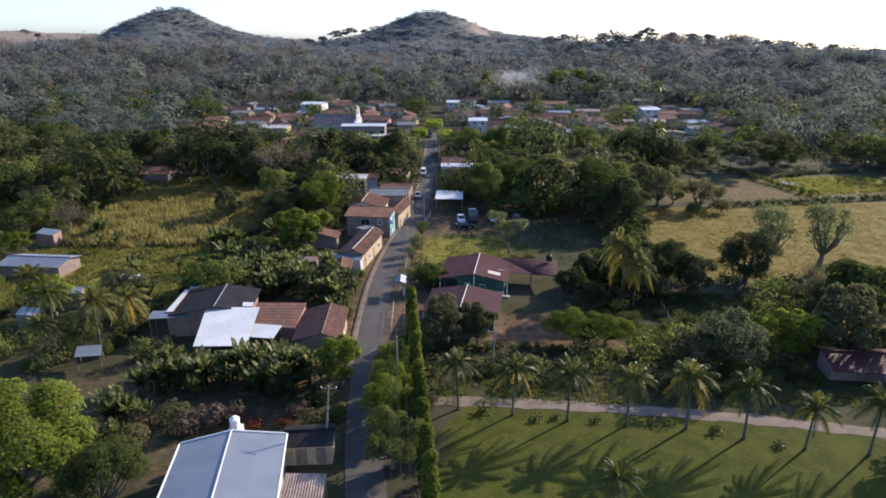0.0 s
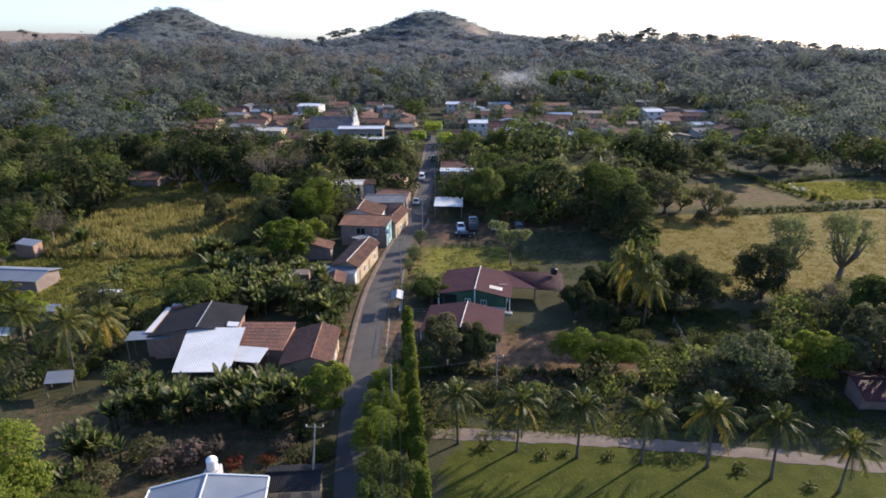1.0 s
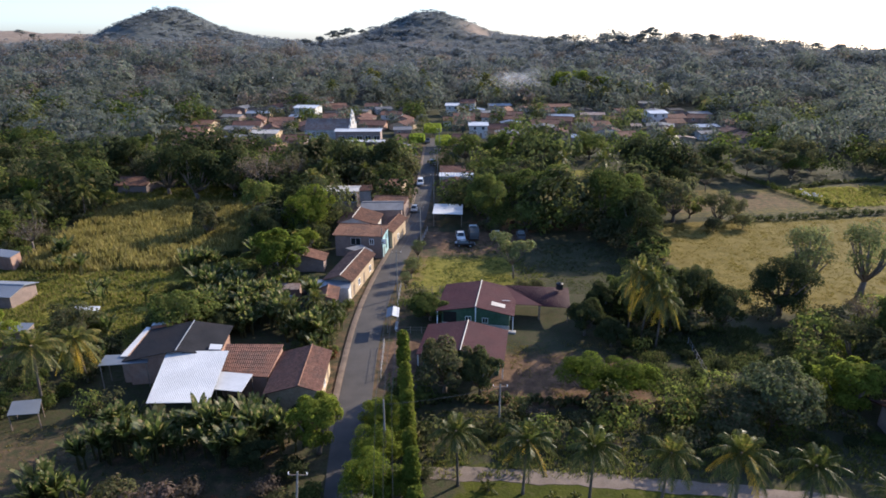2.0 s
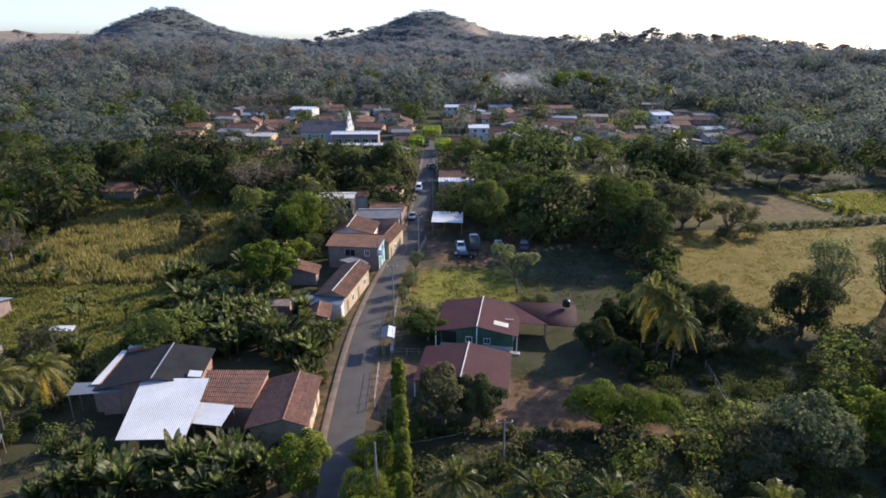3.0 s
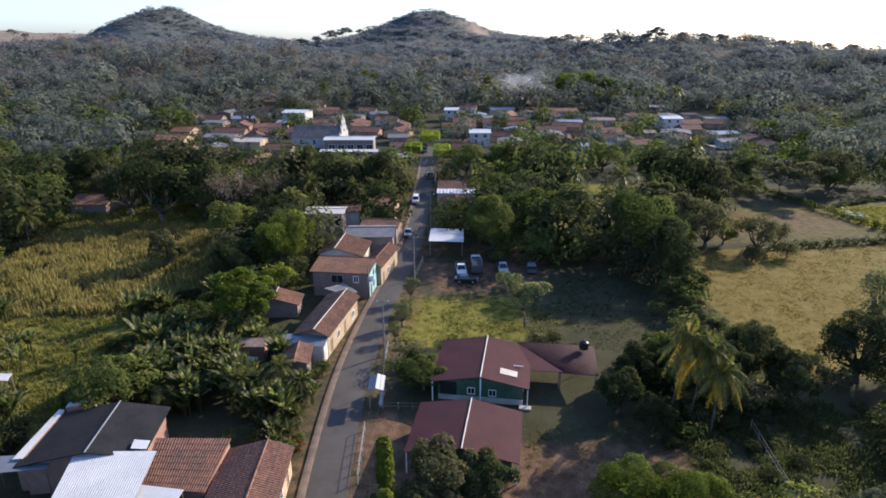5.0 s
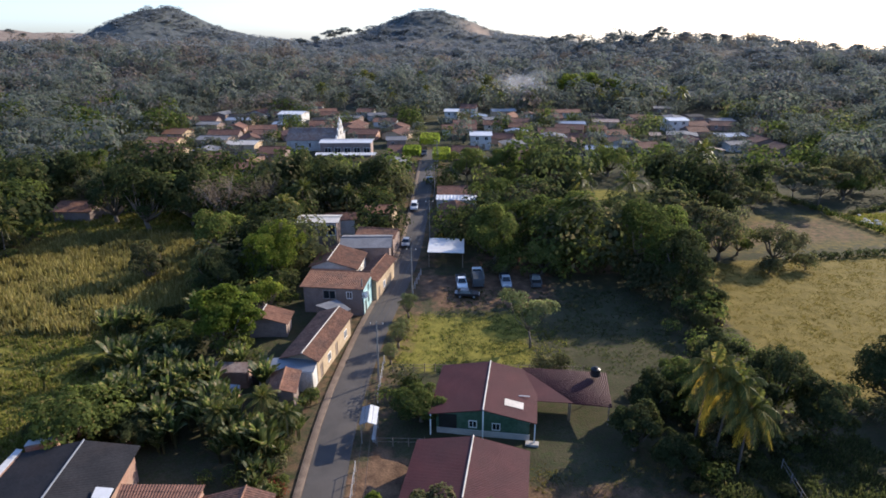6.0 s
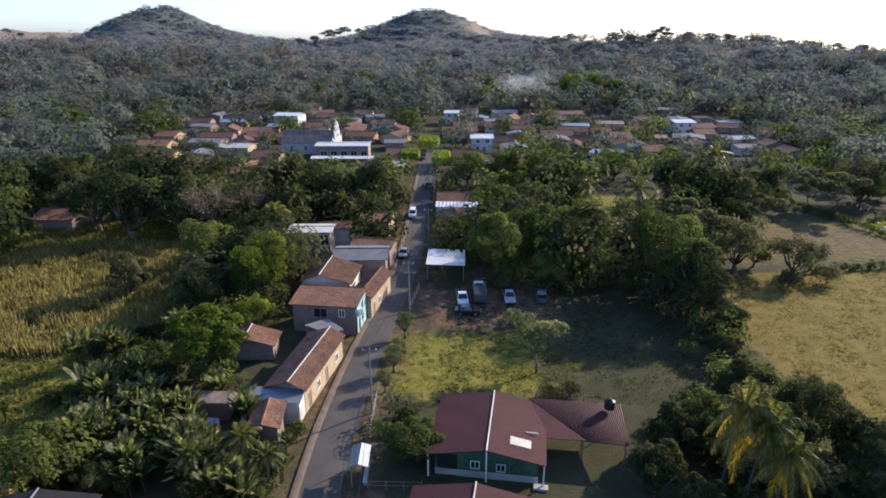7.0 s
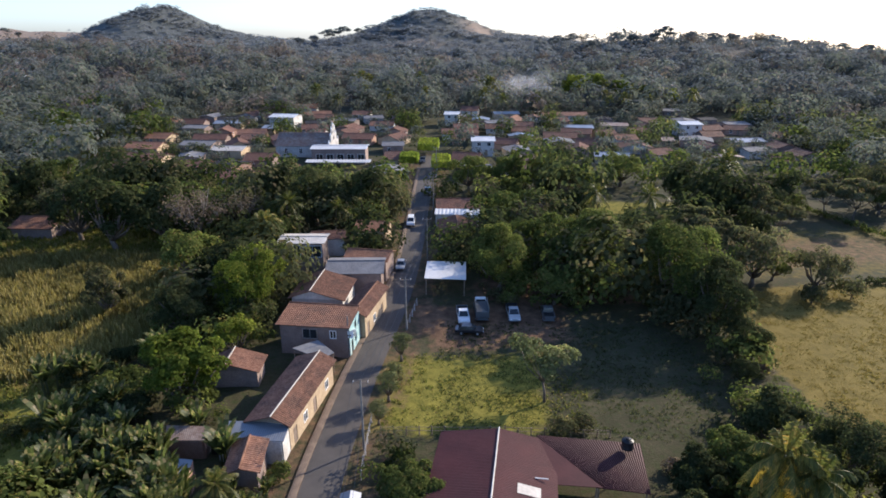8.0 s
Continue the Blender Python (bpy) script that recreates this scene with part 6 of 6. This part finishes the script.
for (x0, y0, h0), (x1, y1, h1) in zip(POLES, POLES[1:]):
    for u in (-0.8, 0.0, 0.8):
        bm = bmesh.new()
        a, b = Vector((x0 + u, y0, lie1(x0, y0) + h0 - 0.05)), Vector((x1 + u, y1, lie1(x1, y1) + h1 - 0.05))
        pts = [a.lerp(b, i / 12) - Vector((0, 0, 0.55 * 4 * (i / 12) * (1 - i / 12))) for i in range(13)]
        tube(bm, pts, [0.022] * 13, 4)
        tagged(part("wire", bm, BLACK_PLASTIC), "sagging black overhead power line", "wire", "overhead wires")
a, b = Vector((-7.8, 66, 9.0)), Vector((5.4, 74.4, 6.0))
bm = bmesh.new()
tube(bm, [a.lerp(b, i / 10) - Vector((0, 0, 1.6 * (i / 10) * (1 - i / 10))) for i in range(11)], [0.02] * 11, 4)
tagged(part("wire", bm, BLACK_PLASTIC), "sagging black overhead power line", "wire", "overhead wires")


# vehicles
def paint(name, colour):
    m, nt, b = material(name, 0.3, 0.0, 0.5)
    where = nt.nodes.new("ShaderNodeNewGeometry").outputs["Position"]
    nt.links.new(mix(nt, noise_at(nt, where, 0.6, 4), colour, tuple(c * 0.85 + 0.01 for c in colour)), b.inputs["Base Color"])
    b.inputs["Coat Weight"].default_value = 0.4
    return m


CAR_WHITE, CAR_BLACK, CAR_SILVER, CAR_GREY = paint("white_car_paint", (0.75, 0.75, 0.74)), paint("black_car_paint", (0.02, 0.02, 0.024)), paint("silver_car_paint", (0.42, 0.43, 0.44)), paint("grey_car_paint", (0.10, 0.105, 0.11))


def vehicle(kind, colour, x, y, turn, label, cab=None, bed=None):
    """The front looks along -y before the turn."""
    t = thing(kind, x, y, None, turn, label, "truck" if "truck" in kind else "car", "parked vehicles")
    long, wide, hood, roof = {"pickup_truck": (5.2, 1.85, 1.05, 1.8), "car": (4.4, 1.75, 0.9, 1.45), "van": (4.7, 1.8, 1.15, 1.95), "box_truck": (6.2, 2.1, 1.3, 2.3)}[kind]
    h, w = long / 2, wide / 2
    bm = bmesh.new()
    prof = [(-h, 0.45), (-h, hood * 0.75), (-h + 0.25, hood * 0.95), (-h + 1.2, hood), (h - 0.1, hood), (h, hood * 0.9), (h, 0.45)]
    left, right = [bm.verts.new((-w, a, b)) for a, b in prof], [bm.verts.new((w, a, b)) for a, b in prof]
    bm.faces.new(left[::-1]), bm.faces.new(right)
    for i in range(len(prof)):
        j = (i + 1) % len(prof)
        bm.faces.new((left[i], left[j], right[j], right[i]))
    bmesh.ops.bevel(bm, geom=list(bm.edges), offset=0.06, segments=2, affect="EDGES")
    bmesh.ops.recalc_face_normals(bm, faces=bm.faces)
    part("body", bm, colour, t, smoothed=False)
    c0, c1, r0, r1 = {"pickup_truck": (-h + 1.2, 0.55, -h + 1.95, 0.35), "car": (-h + 1.1, h - 0.5, -h + 1.9, h - 1.1), "van": (-h + 0.9, h - 0.05, -h + 1.6, h - 0.2), "box_truck": (-h + 0.3, -h + 1.9, -h + 0.8, -h + 1.8)}[kind]
    bm = bmesh.new()
    low = [bm.verts.new(p) for p in ((-w + 0.04, c0, hood - 0.05), (w - 0.04, c0, hood - 0.05), (w - 0.04, c1, hood - 0.05), (-w + 0.04, c1, hood - 0.05))]
    top = [bm.verts.new(p) for p in ((-w + 0.2, r0, roof), (w - 0.2, r0, roof), (w - 0.2, r1, roof), (-w + 0.2, r1, roof))]
    bm.faces.new(low[::-1]), bm.faces.new(top)
    for i in range(4):
        bm.faces.new((low[i], low[(i + 1) % 4], top[(i + 1) % 4], top[i]))
    bmesh.ops.bevel(bm, geom=list(bm.edges), offset=0.05, segments=2, affect="EDGES")
    cabin = part("cabin", bm, cab or colour, t)

    def pane(name, pts):
        bm = bmesh.new()
        pts = [Vector(p) for p in pts]
        n = (pts[1] - pts[0]).cross(pts[3] - pts[0]).normalized()
        mid = sum(pts, Vector()) / 4
        f = [bm.verts.new(mid + (p - mid) * 0.86 + n * 0.02) for p in pts]
        g = [bm.verts.new(v.co - n * 0.03) for v in f]
        bm.faces.new(f), bm.faces.new(g[::-1])
        for i in range(4):
            bm.faces.new((f[(i + 1) % 4], f[i], g[i], g[(i + 1) % 4]))
        part(name, bm, PANE, cabin)

    L, T = [Vector(p) for p in ((-w + 0.04, c0, hood), (w - 0.04, c0, hood), (w - 0.04, c1, hood), (-w + 0.04, c1, hood))], [Vector(p) for p in ((-w + 0.2, r0, roof), (w - 0.2, r0, roof), (w - 0.2, r1, roof), (-w + 0.2, r1, roof))]
    for i, nm in enumerate(("windscreen", "side_window", "rear_window", "side_window")):
        pane(nm, (L[i], L[(i + 1) % 4], T[(i + 1) % 4], T[i]))
    if kind == "pickup_truck":
        for x0, y0, x1, y1 in ((-w, 0.6, -w + 0.08, h), (w - 0.08, 0.6, w, h), (-w, h - 0.08, w, h)):
            box_part("bed_side", t, bed or colour, x0, y0, hood - 0.02, x1, y1, hood + 0.28, 0.02)
        box_part("bed_floor", t, BLACK_PLASTIC, -w + 0.09, 0.6, hood - 0.01, w - 0.09, h - 0.09, hood + 0.02)
    if kind == "box_truck":
        box_part("cargo_box", t, colour, -w, -h + 2.0, 0.8, w, h, 2.0, 0.04)
        for x0, x1 in ((-w - 0.02, -w + 0.08), (w - 0.08, w + 0.02)):
            box_part("cargo_rail", t, CAR_GREY, x0, -h + 2.0, 2.0, x1, h, 2.6, 0.02)
    for sx in (-1, 1):
        for yy in (-h + 0.9, h - 1.0):
            wheel = thing("wheel", 0, 0, 0)
            wheel.parent = t
            wheel.matrix_basis = pose(sx * (w - 0.08), yy, 0.34)
            bm = bmesh.new()
            tube(bm, [(-0.11, 0, 0), (-0.08, 0, 0), (0.08, 0, 0), (0.11, 0, 0)], [0.29, 0.34, 0.34, 0.29], 14)
            part("tyre", bm, BLACK_PLASTIC, wheel)
            bm = bmesh.new()
            tube(bm, [(-0.12, 0, 0), (0.12, 0, 0)], [0.19, 0.19], 10)
            part("rim", bm, STEEL, wheel)
        box_part("headlight", t, WHITE_PAINT, sx * (w - 0.3) - 0.16, -h - 0.01, hood * 0.62, sx * (w - 0.3) + 0.16, -h + 0.05, hood * 0.62 + 0.16, 0.02)
        box_part("tail_light", t, LEAF_RED, sx * (w - 0.12) - 0.08, h - 0.04, 0.7, sx * (w - 0.12) + 0.08, h + 0.01, 0.95)
    box_part("bumper", t, CAR_GREY, -w + 0.05, -h - 0.06, 0.42, w - 0.05, -h + 0.02, 0.6, 0.02)


# grey bed sides put the shadow over the white truck's bed into its paint
vehicle("pickup_truck", CAR_WHITE, 1.5, 146.0, 4, "white pickup truck with shade painted on its bed, parked on bare earth", bed=CAR_GREY)
vehicle("box_truck", CAR_GREY, 4.5, 147.6, 182, "dark open-bed truck with white cab parked on bare earth", cab=CAR_WHITE)
vehicle("pickup_truck", CAR_SILVER, 9.7, 147.0, 2, "pale silver pickup truck with dark bed parked under trees", bed=CAR_BLACK)
vehicle("pickup_truck", CAR_GREY, 15.4, 147.2, 178, "dark pickup truck parked in shade")
vehicle("car", CAR_BLACK, 2.4, 141.2, 86, "black car parked across the other vehicles")
vehicle("car", CAR_SILVER, -10.4, 167.6, 0, "silver car parked at the roadside")
vehicle("van", CAR_WHITE, -10.2, 193.6, 1, "white car parked at the roadside")
vehicle("pickup_truck", CAR_BLACK, -7.3, 220.0, 0, "dark pickup truck on the village road")
vehicle("pickup_truck", CAR_GREY, -10.6, 258.0, 0, "dark pickup truck near clipped street trees")


# hedges, walls and fences
def hedge(name, pts, high, wide, mat_, label, per=70):
    rs = np.random.RandomState(len(label))
    quads = []
    for (x0, y0), (x1, y1) in zip(pts, pts[1:]):
        n = max(2, round(math.hypot(x1 - x0, y1 - y0) / 1.1))
        for i in range(n):
            x, y = x0 + (x1 - x0) * i / n + rs.normal() * 0.3, y0 + (y1 - y0) * i / n + rs.normal() * 0.3
            h = high * rs.uniform(0.7, 1.2)
            quads.append(crown_quads(rs, [(x, y, lie1(x, y) + h * 0.5, wide * 0.6, h * 0.55), (x + 0.4, y, lie1(x, y) + h * 0.3, wide * 0.55, h * 0.4)], per, 0.3, 0.2, 0.0))
    tagged(new(name, quads_mesh(name, np.concatenate(quads), mat_)), label, "hedge", kind="")


hedge("hedge", [(70, 161.5), (83, 163.7), (101, 167.4), (135, 174)], 1.7, 1.3, LEAF_DARK, "low dark hedge between two pastures")
hedge("hedge", [(87.5, 214), (92, 202.5), (98.6, 184.3), (104.5, 172)], 1.9, 1.4, LEAF_GREEN, "rough green hedgerow along a field wall")
hedge("hedge", [(101, 193), (116, 200.5), (136, 205)], 1.5, 1.3, LEAF_DARK, "dark hedge behind a green field")
hedge("hedge", [(-4, 80.4), (10, 80.2), (24, 78.6), (31, 76.5)], 1.3, 1.1, LEAF_DARK, "dark clipped hedge along a yard")

rs = np.random.RandomState(8)
for i in range(14):
    x, y = 100.5 + rs.uniform(0, 5.5), 188.5 + rs.normal() * 1.6
    bm = bmesh.new()
    bmesh.ops.create_icosphere(bm, subdivisions=2, radius=rs.uniform(0.35, 0.8))
    for v in bm.verts:
        v.co *= 1 + 0.3 * noise.noise(v.co * 2.5 + Vector((i * 3.1, 0, 0)))
        v.co.z *= 0.6
    stone = part("stone", bm, PLASTER)
    stone.matrix_basis = pose(x, y, lie1(x, y) + 0.1, 0, 0, i * 50)
    tagged(stone, "pale stone lying in a heap by a hedge", "stone", "stones by the field")


def fence(pts, high, gap_, label, rails=2, mat_=WOOD):
    t = thing("fence", pts[0][0], pts[0][1], None, 0, label, "fence", "fences")
    ox, oy, oz = pts[0][0], pts[0][1], lie1(*pts[0])
    for (x0, y0), (x1, y1) in zip(pts, pts[1:]):
        n = max(1, round(math.hypot(x1 - x0, y1 - y0) / gap_))
        for i in range(n + 1):
            x, y = x0 + (x1 - x0) * i / n, y0 + (y1 - y0) * i / n
            bm = bmesh.new()
            z = lie1(x, y) - oz
            tube(bm, [(x - ox, y - oy, z - 0.3), (x - ox + 0.04 * math.sin(i * 3), y - oy, z + high * (1 + 0.08 * math.sin(i * 5)))], [0.07, 0.055], 6)
            part("post", bm, mat_, t)
        for k in range(rails):
            bm = bmesh.new()
            z = high * (0.9 - 0.4 * k)
            tube(bm, [(x0 - ox, y0 - oy, lie1(x0, y0) - oz + z), (x1 - ox, y1 - oy, lie1(x1, y1) - oz + z)], [0.025, 0.025], 4)
            part("rail", bm, mat_, t)


fence([(-8.6, 99.3), (-3.2, 99.2)], 1.2, 1.8, "wooden post and rail fence beside a house")
fence([(-8.4, 115.6), (-1.0, 115.7), (6, 115.8), (18, 115.4)], 1.2, 1.6, "wooden field fence with thin rails")
fence([(-9.8, 118), (-9.6, 108)], 1.3, 2.0, "pale roadside fence with thin rails", 2, CONCRETE)
fence([(-6.3, 151), (-7.3, 142.5)], 1.3, 2.0, "pale roadside fence with thin rails", 2, CONCRETE)
fence([(35.3, 96), (34.6, 89), (34.0, 82)], 1.3, 2.2, "grey post and wire fence round a yard", 2, POLE_GREY)
fence([(-10.4, 95), (-9.9, 86)], 1.3, 2.0, "pale roadside fence with thin rails", 2, CONCRETE)


# clipped street trees at the end of the road
def clipped(x, y, sx, sy, z0, z1, seed):
    rs = np.random.RandomState(seed)
    t = thing("clipped_tree", x, y, None, 0, "bright green street tree clipped into a block", "tree", "clipped street trees")
    n = 1500
    p = rs.uniform(-1, 1, (n, 3))
    ax = rs.choice(3, n, p=[0.25, 0.25, 0.5])
    p[np.arange(n), ax] = np.sign(p[np.arange(n), ax]) * rs.uniform(0.9, 1.05, n)
    nrm = np.zeros((n, 3))
    nrm[np.arange(n), ax] = np.sign(p[np.arange(n), ax])
    p = p * np.array([sx, sy, (z1 - z0) / 2]) * (1 - 0.12 * (np.linalg.norm(p, axis=1, keepdims=True) - 1)) + np.array([0, 0, (z0 + z1) / 2])
    part("crown", quads_mesh("crown", leaf_quads(rs, p, unit(nrm + 0.35 * rs.normal(size=(n, 3)) + np.array([0, 0, 0.2])), 0.5), LEAF_CLIPPED), None, t)
    bm = bmesh.new()
    tube(bm, [(0, 0, -0.3), (0, 0, z0 + 0.5)], [0.16, 0.12], 7)
    part("trunk", bm, BARK, t)


clipped(-9.0, 270, 3.6, 7.0, 2.6, 5.0, 1)
clipped(-4.2, 246, 3.0, 6.5, 2.2, 4.4, 2)
clipped(-14.4, 250, 3.0, 4.5, 2.2, 4.4, 3)


# grass and reeds
def blades(name, seed, cx, cy, hx, hy, turn, count, high, wide, mat_, label, lean=0.35, keep=None, clump=5):
    rs = np.random.RandomState(seed)
    u, v = rs.uniform(-hx, hx, count * 2), rs.uniform(-hy, hy, count * 2)
    c, s = math.cos(radians(turn)), math.sin(radians(turn))
    x, y = cx + c * u - s * v, cy + s * u + c * v
    ok = (zone(x, y, cx, cy, hx, hy, turn, 3) > rs.uniform(0.1, 0.9, len(x))) & (waves(x, y, 4.0, seed) > -0.45)
    for a, b, e, f in BUILT:
        ok &= ~((x > a) & (x < b) & (y > e) & (y < f))
    ok &= np.abs(x - road_x(y)) > 3.9
    x, y = np.repeat(x[ok][:count], clump), np.repeat(y[ok][:count], clump)
    n = len(x)
    tone = np.repeat(rs.uniform(-0.5, 0.5, n // clump), clump)
    x, y = x + rs.normal(size=n) * wide * 2.0, y + rs.normal(size=n) * wide * 2.0
    a = rs.uniform(0, 6.3, n)
    h = high * rs.uniform(0.5, 1.25, n) * (1 + 0.3 * waves(x, y, 5, 8))
    side = np.stack([np.cos(a), np.sin(a), 0 * a], 1) * (wide * rs.uniform(0.6, 1.2, n))[:, None]
    tip = np.stack([rs.normal(size=n) * lean * h, rs.normal(size=n) * lean * h, h], 1)
    p = np.stack([x, y, lie(x, y) - 0.08], 1)
    q = np.stack([p - side, p + side, p + side * 0.5 + tip, p - side * 0.3 + tip * 0.92], 1)
    tagged(new(name, quads_mesh(name, q, mat_, tone)), label, "grass", kind="stuff")


blades("reeds", 1, -68, 148, 21, 23, 4, 7000, 1.7, 0.13, REED, "tall dry yellow reed grass in a field", 0.2)
blades("tall_grass", 2, -67, 111, 25, 16, 0, 4200, 0.6, 0.14, GRASS, "lush green and yellowing grass", 0.45)
blades("pasture_tufts", 3, 92, 139, 47, 25, 8, 14000, 0.22, 0.075, TUFT, "dry yellowish pasture tufts", 0.5)
blades("rough_grass", 4, 4, 126, 13, 9, 0, 900, 0.24, 0.11, GRASS, "rough yellow-green grass of a vacant lot", 0.5)
# the dark leaf colour puts the trees' shade into these blades
blades("shaded_grass", 10, 17, 130, 19, 15, 0, 3600, 0.24, 0.07, LEAF_DARK, "rough grass coloured dark for the tree shade of a vacant lot", 0.5)
blades("yard_grass", 5, 16, 88, 12, 9, 0, 1800, 0.16, 0.06, STRAW, "dry orange grass in a yard", 0.6)
blades("field_grass", 6, -84, 178, 26, 8, 0, 2200, 0.9, 0.2, GRASS, "dark green field grass in shade", 0.4)
blades("meadow", 7, 118, 187, 18, 9, 10, 2200, 0.5, 0.2, GRASS, "bright green meadow grass", 0.5)
blades("yard_weeds", 11, 39, 92, 13, 10, 0, 4200, 0.5, 0.09, LEAF_DARK, "low dark green weeds on an open plot", 0.5)
blades("verge_grass", 8, -36, 62, 19, 13, 0, 1800, 0.2, 0.07, STRAW, "sparse dry grass on bare earth", 0.5)
blades("scrub_grass", 9, 30, 72, 34, 6, 0, 3600, 0.42, 0.07, GRASS, "unkempt grass behind the lane", 0.5)

# small cycads and edging along the lawn
cycad = palm(91, 0.35, 14, 1.0, "small spiky cycad on the lawn", name="cycad", leaflets=10, lean=0.02)
for x, y, s in [(3.6, 64.3, 1.3), (10.0, 63.0, 1.1), (12.4, 63.3, 0.9), (17.1, 62.8, 1.0), (30.5, 60.9, 1.2), (23.7, 62.4, 1.0), (36.6, 58.3, 1.0)]:
    put(cycad, x, y, s, x * 50)


# thin smoke over the town
def smoke_material():
    m = bpy.data.materials.new("smoke")
    m.use_nodes = True
    nt = m.node_tree
    d, t, ms = nt.nodes.new("ShaderNodeBsdfDiffuse"), nt.nodes.new("ShaderNodeBsdfTransparent"), nt.nodes.new("ShaderNodeMixShader")
    d.inputs[0].default_value = (0.8, 0.82, 0.85, 1)
    ms.inputs[0].default_value = 0.952
    tl, half = nt.nodes.new("ShaderNodeBsdfTranslucent"), nt.nodes.new("ShaderNodeMixShader")
    tl.inputs[0].default_value, half.inputs[0].default_value = (0.85, 0.85, 0.86, 1), 0.6
    nt.links.new(d.outputs[0], half.inputs[1]), nt.links.new(tl.outputs[0], half.inputs[2])
    nt.links.new(half.outputs[0], ms.inputs[1]), nt.links.new(t.outputs[0], ms.inputs[2])
    nt.links.new(ms.outputs[0], nt.nodes["Material Output"].inputs[0])
    return m


rs = np.random.RandomState(3)
bm = bmesh.new()
for i in range(34):
    u = i / 33
    c = Vector((59 - 24 * u ** 1.3 + rs.normal() * (1.0 + 3.5 * u), 392 + rs.normal() * 3, lie1(58, 392) + 2 + 14 * u + rs.normal() * (0.8 + 1.6 * u)))
    r = 1.3 + 3.2 * u + rs.uniform(0, 1)
    bmesh.ops.create_icosphere(bm, subdivisions=2, radius=1, matrix=Matrix.Translation(c) @ Matrix.Diagonal((r * rs.uniform(0.9, 1.5), r, r * rs.uniform(0.6, 1.0), 1)))
for v in bm.verts:
    v.co += 0.5 * noise.noise_vector(v.co * 0.35)
smoke = part("smoke", bm, smoke_material(), None, smoothed=True)
smoke.visible_shadow = False
tagged(smoke, "thin pale smoke drifting over the town roofs", "smoke", kind="stuff")
